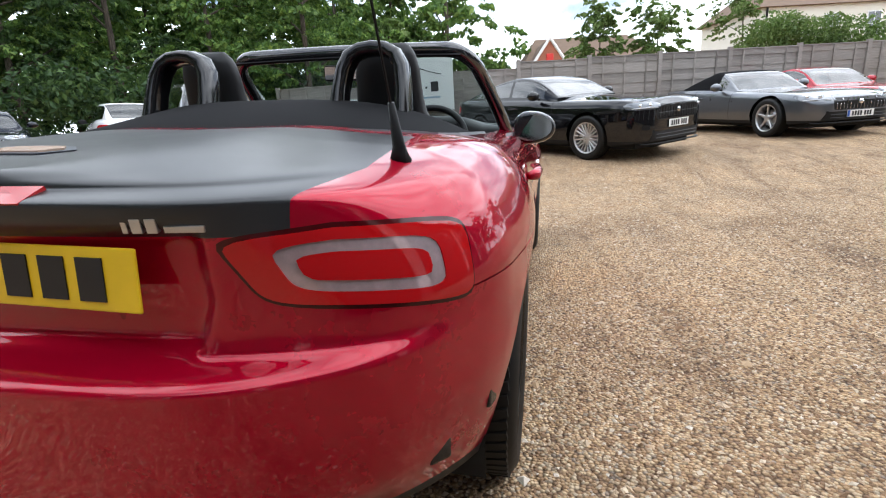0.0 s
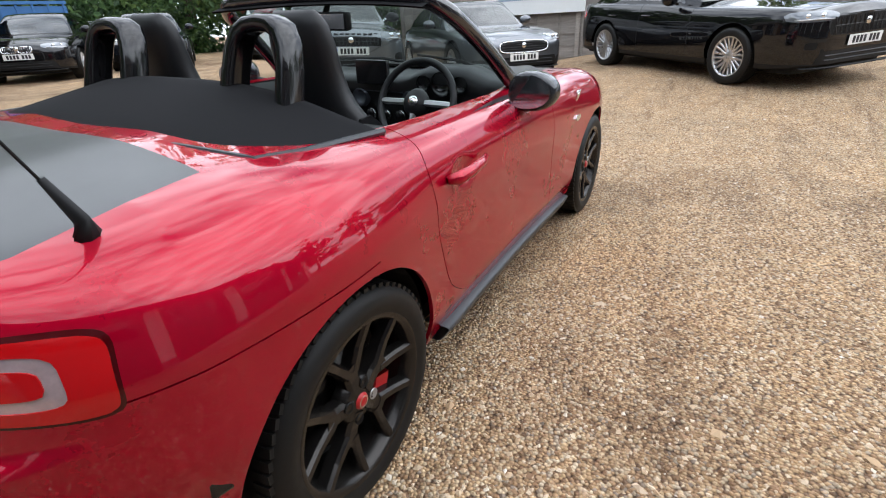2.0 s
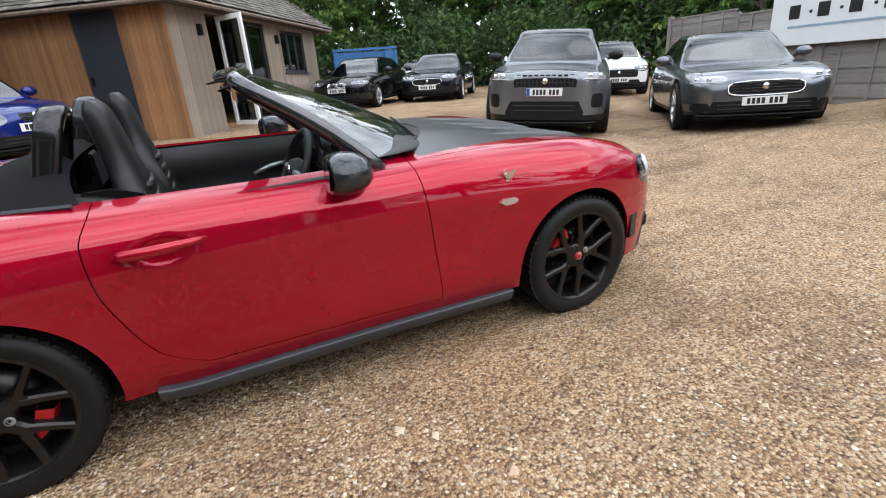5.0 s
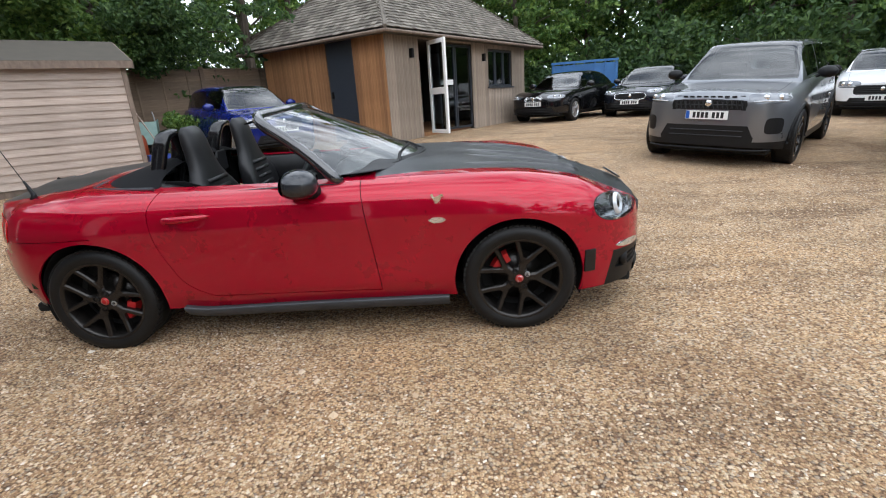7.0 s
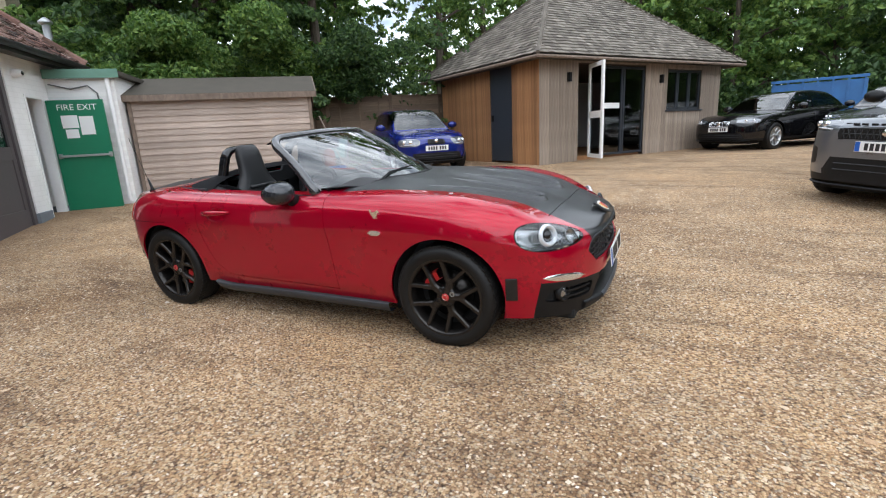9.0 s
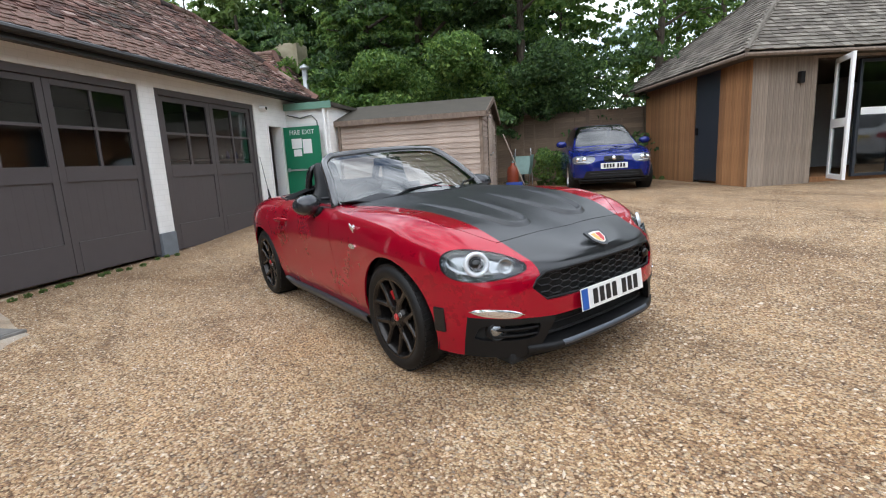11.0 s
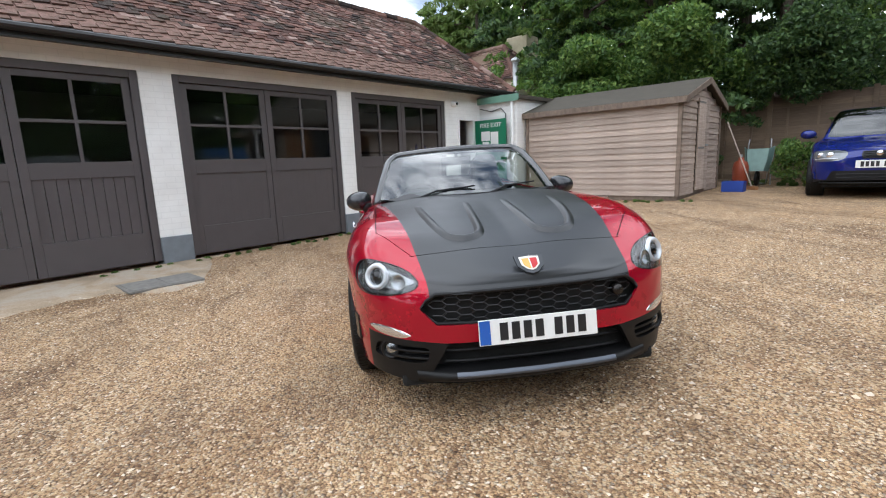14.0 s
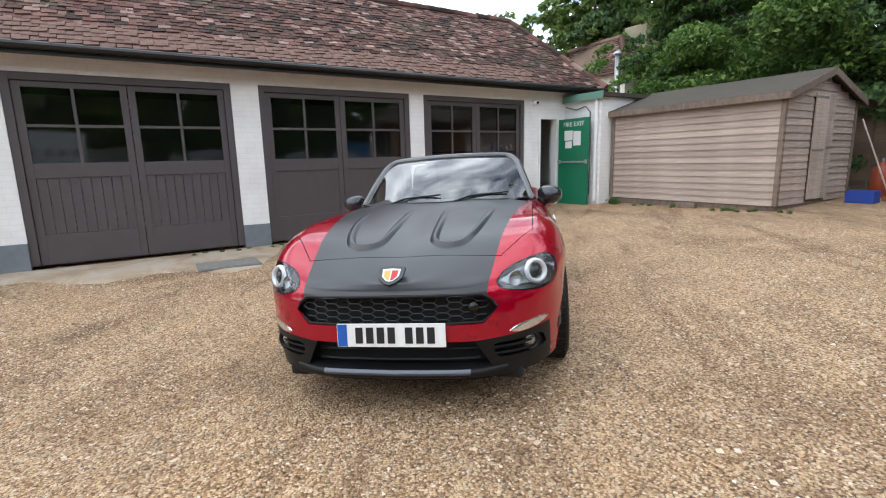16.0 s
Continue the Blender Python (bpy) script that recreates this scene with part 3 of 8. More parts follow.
tube(cable, [(-0.03, -0.05, 2.30), (-0.03, -0.35, 2.22), (-0.03, -0.60, 2.27), (-0.03, -0.72, 2.15), (-0.03, -0.74, 1.6), (-0.03, -0.74, 0.5)], 0.012, 6)
part("cable", cable, M_CABLE, ext, "dark cable clipped to the wall")
pipe = bmesh.new()
tube(pipe, [(-0.05, -0.90, 2.38), (-0.05, -0.90, 0.35)], 0.035, 10)
part("downpipe", pipe, M_WHITEPAINT, ext, "white plastic downpipe")
for y_, z_ in ((-0.55, 1.25), (-0.62, 1.1)):
    pipe = bmesh.new()
    tube(pipe, [(-0.04, y_, z_), (-0.04, y_, 0.35)], 0.022, 8)
    part("pipe", pipe, M_CABLE, ext)
camera_box = thing("security_camera", "small round white security camera under the eaves", "camera", G @ pose(5.40, -0.06, 2.36))
lathe_bm = bmesh.new()
lathe(lathe_bm, [(0.001, -0.06), (0.05, -0.06), (0.06, 0.0), (0.06, 0.06)], 16)
part("housing", lathe_bm, M_WHITEPAINT, camera_box, smooth=True)
lens_bm = bmesh.new()
lathe(lens_bm, [(0.001, -0.075), (0.025, -0.07), (0.034, -0.055)], 12)
part("lens", lens_bm, M_GLOSSBLACK, camera_box, smooth=True)

# ---- shed ----
S_X, S_Y0, S_Y1, S_B, S_E, S_TOP, S_BACK = 6.60, -1.02, -4.12, 0.43, 2.10, 2.50, 9.2
shed = thing("garden_shed", "weathered pale timber garden shed with a felt roof", "shed", G)
part("floor_base", box_bm(S_X + 0.02, S_BACK, S_Y1 + 0.02, S_Y0, S_B - 0.3, S_B), M_SHEDTRIM, shed)
nb = 15
hb = (S_E - S_B) / nb


def lap_board(length, height, thick=0.026):
    """A feather-edge board: thick at the foot, thin at the head; front towards -y."""
    b = bmesh.new()
    prism(b, [(0, 0), (thick, 0), (thick, height * 1.12), (thick * 0.72, height * 1.12)], length, Matrix(((0, 0, 1, 0), (1, 0, 0, 0), (0, 1, 0, 0), (0, 0, 0, 1))))
    me = bpy.data.meshes.new("board")
    b.to_mesh(me)
    b.free()
    return me


board_me = lap_board(S_Y0 - S_Y1 - 0.1, hb)
board_me.materials.append(M_SHED)
for i in range(nb):
    b = new("board", board_me)
    b.parent = shed
    b.matrix_local = Matrix(((0, 1, 0, S_X), (-1, 0, 0, S_Y0 - 0.05), (0, 0, 1, S_B + i * hb), (0, 0, 0, 1)))
gable_mid = (S_X + S_BACK) / 2
for i in range(nb + 4):
    z = S_B + i * hb
    over = max(0.0, (z + hb - S_E) / (S_TOP - S_E))
    half = (S_BACK - S_X) / 2 * (1 - over)
    if half < 0.12:
        continue
    for x0, x1 in ([(gable_mid - half + 0.03, gable_mid - 0.36), (gable_mid + 0.36, gable_mid + half - 0.03)] if z < 2.1 else [(gable_mid - half + 0.02, gable_mid + half - 0.02)]):
        if x1 - x0 < 0.05:
            continue
        me = lap_board(x1 - x0, hb)
        me.materials.append(M_SHED)
        b = new("board", me)
        b.parent = shed
        b.matrix_local = Matrix(((1, 0, 0, x0), (0, 1, 0, S_Y1), (0, 0, 1, z), (0, 0, 0, 1)))
core = bmesh.new()
box(core, S_X + 0.025, S_BACK - 0.02, S_Y1 + 0.03, S_Y0 - 0.03, S_B, S_E - 0.02)
part("frame", core, M_SHEDTRIM, shed)
gb = bmesh.new()
prism(gb, [(S_X + 0.03, S_E), (S_BACK - 0.03, S_E), (gable_mid, S_TOP - 0.04)], 0.03, Matrix(((1, 0, 0, 0), (0, 0, 1, S_Y1 + 0.03), (0, 1, 0, 0), (0, 0, 0, 1))))
part("gable", gb, M_SHEDTRIM, shed)
for x in (S_X, S_BACK - 0.06):
    part("corner_post", box_bm(x - 0.012, x + 0.06, S_Y1 - 0.015, S_Y1 + 0.05, S_B, S_E, 0.003), M_SHEDTRIM, shed)
part("corner_post", box_bm(S_X - 0.012, S_X + 0.05, S_Y0 - 0.06, S_Y0, S_B, S_E, 0.003), M_SHEDTRIM, shed)
shed_door = new("shed_door")
shed_door.parent = shed
tagged(shed_door, label="narrow boarded shed door")
for i in range(6):
    part("plank", box_bm(gable_mid - 0.35 + i * 0.117, gable_mid - 0.35 + (i + 1) * 0.117 - 0.003, S_Y1 - 0.03, S_Y1 - 0.01, S_B + 0.05, 2.16), M_SHED, shed_door)
for z in (2.08, 1.25):
    part("hinge", box_bm(gable_mid - 0.36, gable_mid + 0.05, S_Y1 - 0.036, S_Y1 - 0.031, z, z + 0.035), M_IRON, shed_door)
part("bolt", box_bm(gable_mid + 0.12, gable_mid + 0.3, S_Y1 - 0.045, S_Y1 - 0.031, 1.3, 1.335), M_STEEL, shed_door)
for sgn, x_out in ((-1, S_X - 0.09), (1, S_BACK + 0.09)):
    rf = bmesh.new()
    slope = (S_TOP - S_E) / (gable_mid - S_X)
    z_out = S_E - 0.09 * slope + 0.03
    y0, y1 = S_Y1 - 0.1, S_Y0 + 0.04
    pts = [(x_out, z_out), (gable_mid, S_TOP + 0.03), (gable_mid, S_TOP + 0.055), (x_out, z_out + 0.025)]
    prism(rf, [(p[0], p[1]) for p in pts], y1 - y0, Matrix(((1, 0, 0, 0), (0, 0, 1, y0), (0, 1, 0, 0), (0, 0, 0, 1))))
    part("roof", rf, M_FELT, shed, "grey-green felt roof")
    part("fascia", box_bm(x_out - 0.012, x_out + 0.012, y0, y1, z_out - 0.085, z_out + 0.02, 0.003), M_SHEDTRIM, shed)
    bg = bmesh.new()
    prism(bg, [(x_out, z_out - 0.09), (gable_mid, S_TOP - 0.06), (gable_mid, S_TOP + 0.05), (x_out, z_out + 0.02)], 0.02, Matrix(((1, 0, 0, 0), (0, 0, 1, y0 - 0.02), (0, 1, 0, 0), (0, 0, 0, 1))))
    part("bargeboard", bg, M_SHEDTRIM, shed)

# ---- fences ----


def fence_panel(m, w=1.83, h=1.75, mat=None, n=14, posts=True, trellis=False):
    f = thing("fence_panel", "weathered lapped timber fence panel with posts", "fence", m, group="fence panels")
    step = h / n
    me = lap_board(w - 0.1, step, 0.012)
    me.materials.append(mat)
    for i in range(n):
        b = new("slat", me)
        b.parent = f
        b.matrix_local = pose(0.05, -0.012 if i % 2 else 0.0, i * step + 0.05)
    part("back_board", box_bm(0.05, w - 0.05, 0.016, 0.022, 0.05, h + 0.04), mat, f)
    for x in (0.35, w / 2, w - 0.35):
        part("batten", box_bm(x - 0.02, x + 0.02, -0.035, -0.013, 0.05, h + 0.05, 0.003), mat, f)
    part("cap", box_bm(0.04, w - 0.04, -0.03, 0.03, h + 0.06, h + 0.085, 0.003), mat, f)
    part("post", box_bm(-0.05, 0.05, -0.05, 0.05, -0.2, h + 0.13, 0.006), mat, f)
    return f


def fence_run(p, q, mat, h=1.75, w=1.83):
    p, q = Vector((*p, 0)), Vector((*q, 0))
    d = (q - p).normalized()
    n = int(round((q - p).length / w))
    first = None
    for i in range(n):
        o = p + d * (i * w)
        m = Matrix(((d.x, -d.y, 0, o.x), (d.y, d.x, 0, o.y), (0, 0, 1, lie(o.x, o.y)), (0, 0, 0, 1)))
        if first is None:
            first = fence_panel(m, w, h, mat)
        else:
            copy_thing(first, m)


fa, fb = at_garage(11.3, -1.0), at_garage(11.3, -9.2)
fence_run((fa.x, fa.y), (fb.x, fb.y), M_FENCE, 1.85)
fence_run((10.7, 6.6), (10.3, 1.6), M_GREYFENCE, 1.8)
fence_run((10.3, 1.6), (13.4, -10.6), M_GREYFENCE, 1.8)

# ---- timber office ----
# Local axes: x along the glazed front from the near corner, y into the building.
H = Matrix(((0.563, -0.826, 0, -0.462), (0.826, 0.563, 0, 7.731), (0, 0, 1, 0.50), (0, 0, 0, 1)))
HL, HD, HH = 6.8, 4.3, 2.30
DOORWAY, WINDOW = (1.2, 3.55), (4.42, 5.9)
SIDE_DOOR = (0.95, 1.85)
office = thing("timber_office", "timber clad garden office with a hipped shingle roof", "outbuilding", H)
core = bmesh.new()
for x0, x1, z0, z1 in ((0.03, DOORWAY[0], 0, HH), (DOORWAY[1], WINDOW[0], 0, HH), (WINDOW[1], HL, 0, HH), (DOORWAY[0], DOORWAY[1], 2.12, HH), (WINDOW[0], WINDOW[1], 0, 1.05), (WINDOW[0], WINDOW[1], 2.05, HH)):
    box(core, x0, x1, 0.025, 0.15, z0 - 0.25 if z0 == 0 else z0, z1)
for y0, y1, z0, z1 in ((0.15, SIDE_DOOR[0], 0, HH), (SIDE_DOOR[1], HD, 0, HH), (SIDE_DOOR[0], SIDE_DOOR[1], 2.18, HH)):
    box(core, 0.025, 0.15, y0, y1, z0 - 0.25 if z0 == 0 else z0, z1)
box(core, HL - 0.15, HL, 0.15, HD, -0.25, HH)
box(core, 0.15, HL - 0.15, HD - 0.15, HD, -0.25, HH)
part("wall", core, M_FELT, office)
part("floor_board", box_bm(0.15, HL - 0.15, 0.15, HD - 0.15, -0.1, 0.02), M_CEDAR, office)
inner = bmesh.new()
box(inner, 0.16, HL - 0.16, HD - 0.17, HD - 0.155, 0.02, HH)
box(inner, 0.155, 0.165, SIDE_DOOR[1], HD - 0.2, 0.02, HH)
box(inner, 0.16, HL - 0.16, 0.16, HD - 0.16, HH - 0.02, HH - 0.005)
part("lining", inner, M_WHITEPAINT, office)
bw = 0.098
b_full = box_bm(0, bw - 0.004, -0.02, 0.0, 0, HH, 0.003)
me_full = bpy.data.meshes.new("plank")
b_full.to_mesh(me_full)
b_full.free()
me_full.materials.append(M_CEDARGREY)
me_side = me_full.copy()
me_side.materials[0] = M_CEDAR


def plank(me, m, z0=0.0, z1=HH):
    b = new("plank", me)
    b.parent = office
    b.matrix_local = m @ Matrix.Translation((0, 0, z0)) @ Matrix.Diagonal((1, 1, (z1 - z0) / HH, 1))


for i in range(int(HL / bw)):
    x = i * bw
    c = x + bw / 2
    m = pose(x, 0.022, 0)
    if DOORWAY[0] < c < DOORWAY[1]:
        plank(me_full, m, 2.14, HH)
    elif WINDOW[0] < c < WINDOW[1]:
        plank(me_full, m, -0.2, 1.03)
        plank(me_full, m, 2.07, HH)
    else:
        plank(me_full, m, -0.2, HH)
for i in range(int(HD / bw)):
    y = i * bw
    c = y + bw / 2
    m = Matrix(((0, 1, 0, 0.022), (-1, 0, 0, y + bw), (0, 0, 1, 0), (0, 0, 0, 1)))
    if SIDE_DOOR[0] < c < SIDE_DOOR[1]:
        plank(me_side, m, 2.2, HH)
    else:
        plank(me_side, m, -0.2, HH)
sd = part("side_door", box_bm(0.03, 0.075, SIDE_DOOR[0], SIDE_DOOR[1], -0.02, 2.18, 0.004), M_ANTHRACITE, office, "plain dark blue-grey door")
part("handle", box_bm(-0.03, 0.03, SIDE_DOOR[1] - 0.1, SIDE_DOOR[1] - 0.075, 0.95, 1.1, 0.004), M_BLACK, sd)


def framed_glass(x0, x1, z0, z1, mat, f=0.055, y=0.05):
    b = bmesh.new()
    box(b, x0, x0 + f, y, y + 0.06, z0, z1, 0.004)
    box(b, x1 - f, x1, y, y + 0.06, z0, z1, 0.004)
    box(b, x0 + f, x1 - f, y, y + 0.06, z1 - f, z1, 0.004)
    box(b, x0 + f, x1 - f, y, y + 0.06, z0, z0 + f, 0.004)
    fr = part("window_frame", b, mat, office)
    pane = part("pane", box_bm(x0 + f, x1 - f, y + 0.025, y + 0.031, z0 + f, z1 - f), M_WINDOW, fr)
    pane.visible_shadow = False
    return fr


framed_glass(DOORWAY[0] + 0.82, DOORWAY[0] + 1.55, 0.0, 2.1, M_ANTHRACITE)
framed_glass(DOORWAY[0] + 1.57, DOORWAY[1], 0.0, 2.1, M_ANTHRACITE)
framed_glass(WINDOW[0], WINDOW[0] + 0.48, 1.05, 2.05, M_ANTHRACITE, 0.05)
framed_glass(WINDOW[0] + 0.49, WINDOW[0] + 0.98, 1.05, 2.05, M_ANTHRACITE, 0.05)
framed_glass(WINDOW[0] + 0.99, WINDOW[1], 1.05, 2.05, M_ANTHRACITE, 0.05)
part("window_sill", box_bm(WINDOW[0] - 0.05, WINDOW[1] + 0.05, -0.04, 0.05, 1.0, 1.04, 0.004), M_ANTHRACITE, office)
part("sign_band", box_bm(DOORWAY[0] + 0.9, DOORWAY[0] + 1.45, 0.06, 0.066, 1.12, 1.25), M_PAPER, office)
open_door = new("open_door")
open_door.parent = office
open_door.matrix_local = pose(DOORWAY[0] + 0.27, -0.02, 0.0, 0, 0, -114)
b = bmesh.new()
f = 0.09
box(b, 0, f, 0, 0.05, 0.0, 2.1, 0.005)
box(b, 0.78 - f, 0.78, 0, 0.05, 0.0, 2.1, 0.005)
box(b, f, 0.78 - f, 0, 0.05, 2.1 - f, 2.1, 0.005)
box(b, f, 0.78 - f, 0, 0.05, 0, f, 0.005)
box(b, f, 0.78 - f, 0, 0.05, 0.9, 1.05, 0.005)
part("leaf_frame", b, M_WHITEPAINT, open_door, "white painted door leaf standing ajar")
part("pane", box_bm(f, 0.78 - f, 0.02, 0.026, f, 2.1 - f), M_WINDOW, open_door).visible_shadow = False
for x in (0.85, 4.1):
    part("wall_light", box_bm(x - 0.04, x + 0.04, -0.09, 0.0, 1.72, 1.92, 0.01), M_BLACK, office, "small black wall light")
OV, RZ = 0.42, 4.35
e0, rr = HH - 0.06, HD / 2
corners = [(-OV, -OV, e0), (HL + OV, -OV, e0), (HL + OV, HD + OV, e0), (-OV, HD + OV, e0)]
apex = [(rr + 0.1, rr, RZ), (HL - rr - 0.1, rr, RZ)]
slopes = [(corners[0], corners[1], apex[1], apex[0]), (corners[1], corners[2], apex[1], apex[1]), (corners[2], corners[3], apex[0], apex[1]), (corners[3], corners[0], apex[0], apex[0])]
deck = bmesh.new()
for s in slopes:
    pts = list(dict.fromkeys(s))
    deck.faces.new([deck.verts.new(Vector(p) - Vector((0, 0, 0.05))) for p in pts])
deck.faces.new([deck.verts.new(Vector(p) - Vector((0, 0, 0.055))) for p in corners][::-1])
part("roof_deck", deck, M_FELT, office)
ef = bmesh.new()
for a, b_ in zip(corners, corners[1:] + corners[:1]):
    tube(ef, [Vector(a) - Vector((0, 0, 0.06)), Vector(b_) - Vector((0, 0, 0.06))], 0.035, 6)
part("fascia", ef, M_SHEDTRIM, office)


def shingle_courses(bm, a, b, c, d, gauge, width, thick, rng, lift=0.006, keep=None):
    """Courses of small tiles on the slope a-b (eaves) to d-c (ridge); each tile is a wedge of its own."""
    a, b, c, d = (Vector(v) for v in (a, b, c, d))
    n = (b - a).cross(d - a).normalized()
    if n.z < 0:
        n = -n
    rows = int(((a + b) / 2 - (c + d) / 2).length / gauge)
    for r in range(rows):
        u0, u1 = r / rows, min(1.0, (r + 1.35) / rows)
        p0, p1 = a.lerp(d, u0), b.lerp(c, u0)
        q0, q1 = a.lerp(d, u1), b.lerp(c, u1)
        length = (p1 - p0).length
        cnt = max(1, int(length / width))
        along = (p1 - p0) / cnt
        up_vec = ((q0 + q1) / 2 - (p0 + p1) / 2)
        up_vec -= along.normalized() * up_vec.dot(along.normalized())
        off = 0.5 if r % 2 else 0.0
        for i in range(cnt + (1 if off else 0)):
            s0, s1 = max(0.0, i - off), min(float(cnt), i + 1 - off)
            if s1 - s0 < 0.2:
                continue
            j = rng.uniform(-0.012, 0.012)
            l0 = p0 + along * (s0 + 0.02) - up_vec.normalized() * j + n * (lift + rng.uniform(0, 0.006))
            l1 = p0 + along * (s1 - 0.02) - up_vec.normalized() * j + n * (lift + rng.uniform(0, 0.006))
            if keep and not keep((l0 + l1) / 2):
                continue
            h0, h1 = l0 + up_vec - n * (lift + 0.002), l1 + up_vec - n * (lift + 0.002)
            v = [bm.verts.new(p) for p in (l0, l1, h1, h0, l0 + n * thick, l1 + n * thick)]
            bm.faces.new((v[4], v[5], v[2], v[3]))
            bm.faces.new((v[0], v[1], v[5], v[4]))
            bm.faces.new((v[0], v[4], v[3]))
            bm.faces.new((v[1], v[2], v[5]))


rng = random.Random(5)
sh = bmesh.new()
for s in slopes:
    shingle_courses(sh, s[0], s[1], s[2], s[3], 0.125, 0.15, 0.014, rng)
tagged(part("shingles", sh, M_SHINGLE, office, "grey weathered wooden shingles"), kind="stuff")
hip = bmesh.new()
for a, b_ in ((corners[0], apex[0]), (corners[1], apex[1]), (corners[2], apex[1]), (corners[3], apex[0]), (apex[0], apex[1])):
    tube(hip, [Vector(a) + Vector((0, 0, 0.005)), Vector(b_) + Vector((0, 0, 0.015))], 0.045, 6)
part("hip_tiles", hip, M_SHINGLE, office)

# ---- red roadster ----
M_GRAPHITE = car_paint("graphite_shell", (0.028, 0.030, 0.034), 0.25, 0.4)
M_MIRROR = plain("tinted_mirror", (0.32, 0.33, 0.35), 0.03, 1.0, 0.02)
M_SKIRT = plain("dark_grey_skirt", (0.030, 0.033, 0.038), 0.35, 0.0, 0.2)
# Local axes: x ahead, y to the car's left, z up; the wheels stand on z = 0.
CAR = thing("roadster", "red open-top two-seat sports car with satin black bonnet and boot", "car", Matrix.Translation((0, -0.8, 0.30)) @ Matrix.Rotation(radians(2.2), 4, "X") @ Matrix.Translation((0, 0.8, -0.304)))
FX, RX, WZ, TYRE_R = 1.16, -1.165, 0.306, 0.306

# Half outline in plan and the section that goes with it, station by station from nose to tail:
# x, y of the widest line; height and inset of the shoulder; x and height of the centre line.
STATIONS = [
    (0, 1.980, 0.0, 0.628, 0.030, 1.935, 0.660),
    (1, 1.966, 0.30, 0.634, 0.035, 1.925, 0.664),
    (2, 1.895, 0.53, 0.655, 0.060, 1.882, 0.682),
    (3, 1.755, 0.695, 0.725, 0.115, 1.740, 0.728),
    (4, 1.535, 0.80, 0.815, 0.160, 1.480, 0.794),
    (5, 1.160, 0.855, 0.872, 0.180, 1.140, 0.855),
    (6, 0.650, 0.842, 0.885, 0.160, 0.650, 0.925),
    (7, 0.000, 0.832, 0.872, 0.125, 0.000, 0.950),
]
STATIONS += [
    (8, -0.600, 0.838, 0.880, 0.135, -0.600, 0.950),
    (9, -1.160, 0.868, 0.905, 0.200, -1.120, 0.935),
    (10, -1.480, 0.835, 0.890, 0.200, -1.420, 0.922),
    (11, -1.735, 0.690, 0.868, 0.140, -1.685, 0.905),
    (12, -1.880, 0.400, 0.862, 0.070, -1.830, 0.885),
    (13, -1.925, 0.000, 0.862, 0.050, -1.880, 0.880),
]
station = spline(STATIONS)
z_low = spline([(0, 0.195), (3, 0.20), (5, 0.21), (6, 0.225), (8, 0.225), (9, 0.25), (11, 0.27), (13, 0.27)])
tuck = spline([(0, 0.01), (3, 0.02), (5, 0.03), (6, 0.05), (8, 0.05), (9, 0.03), (11, 0.055), (13, 0.06)])
waist = spline([(0, 0.0), (4, 0.0), (5, -0.005), (6, 0.012), (7, 0.016), (8, 0.012), (9, -0.006), (11, 0.0), (13, 0.02)])


ledge = spline([(0, 0.0), (10.5, 0.0), (11.1, 0.014), (11.7, 0.032), (12.3, 0.044), (13, 0.047)])
lip = spline([(0, 0.48), (10.8, 0.48), (11.6, 0.30), (13, 0.22)])


def section(s):
    x, y, zs, ins, xc, zc = station(s)
    e = 0.02
    a, b = station(max(0, s - e)), station(min(13, s + e))
    t = Vector((b[0] - a[0], b[1] - a[1]))
    n = Vector((-t.y, t.x)).normalized() if t.length else Vector((-1, 0))
    if s <= 0.001:
        n = Vector((-1, 0))
    elif s >= 12.999:
        n = Vector((1, 0))
    elif n.y > 0 and 3 < s < 12:
        n = -n
    if s < 3 and n.x > 0 or s > 12 and n.x < 0:
        n = -n
    zb, ib, wa = z_low(s), tuck(s), waist(s)

    def p(inset, z):
        return (x + n.x * inset, max(0.0, y + n.y * inset), z)

    sh = p(ins, zs)
    lg = ledge(s)
    zm, zt = (zb + zs - 0.09) / 2 - 0.01, zs - 0.20
    lp = lip(s)
    keys = [p(ib, zb), p(ib * 0.35 - lg * 1.15, zb + 0.11), p(wa - lg, zm), p(wa * 0.75 - lg * 0.96, zm + (zt - zm) * 0.52), p(wa * 0.55 + lg * 0.65, zm + (zt - zm) * 0.74)]
    keys += [p(wa * 0.4 + lg * 0.85, zt), p(ins * 0.14 + lg * 0.45, zs - 0.105), p(ins * lp, zs - 0.067 * lp), sh]
    for w, c in ((0.30, 0.004), (0.65, 0.008), (1.0, 0.0)):
        ww = w
        keys.append((sh[0] + (xc - sh[0]) * w, sh[1] * (1 - ww), sh[2] + (zc - sh[2]) * (1 - (1 - w) ** 1.6) + c))
    return keys


def catmull(keys, n):
    """n points a span on a smooth curve through the keys, by chord lengths."""
    ks = [Vector(k) for k in keys]
    d = [0.0]
    for a, b in zip(ks, ks[1:]):
        d.append(d[-1] + math.sqrt(max(1e-6, (b - a).length)))
    f = spline([(dd + i * 1e-7, *kk) for i, (dd, kk) in enumerate(zip(d, ks))])
    out = []
    for i in range(len(ks) - 1):
        for j in range(n):
            out.append(f(d[i] + (d[i + 1] - d[i]) * j / n))
    out.append(tuple(ks[-1]))
    return out


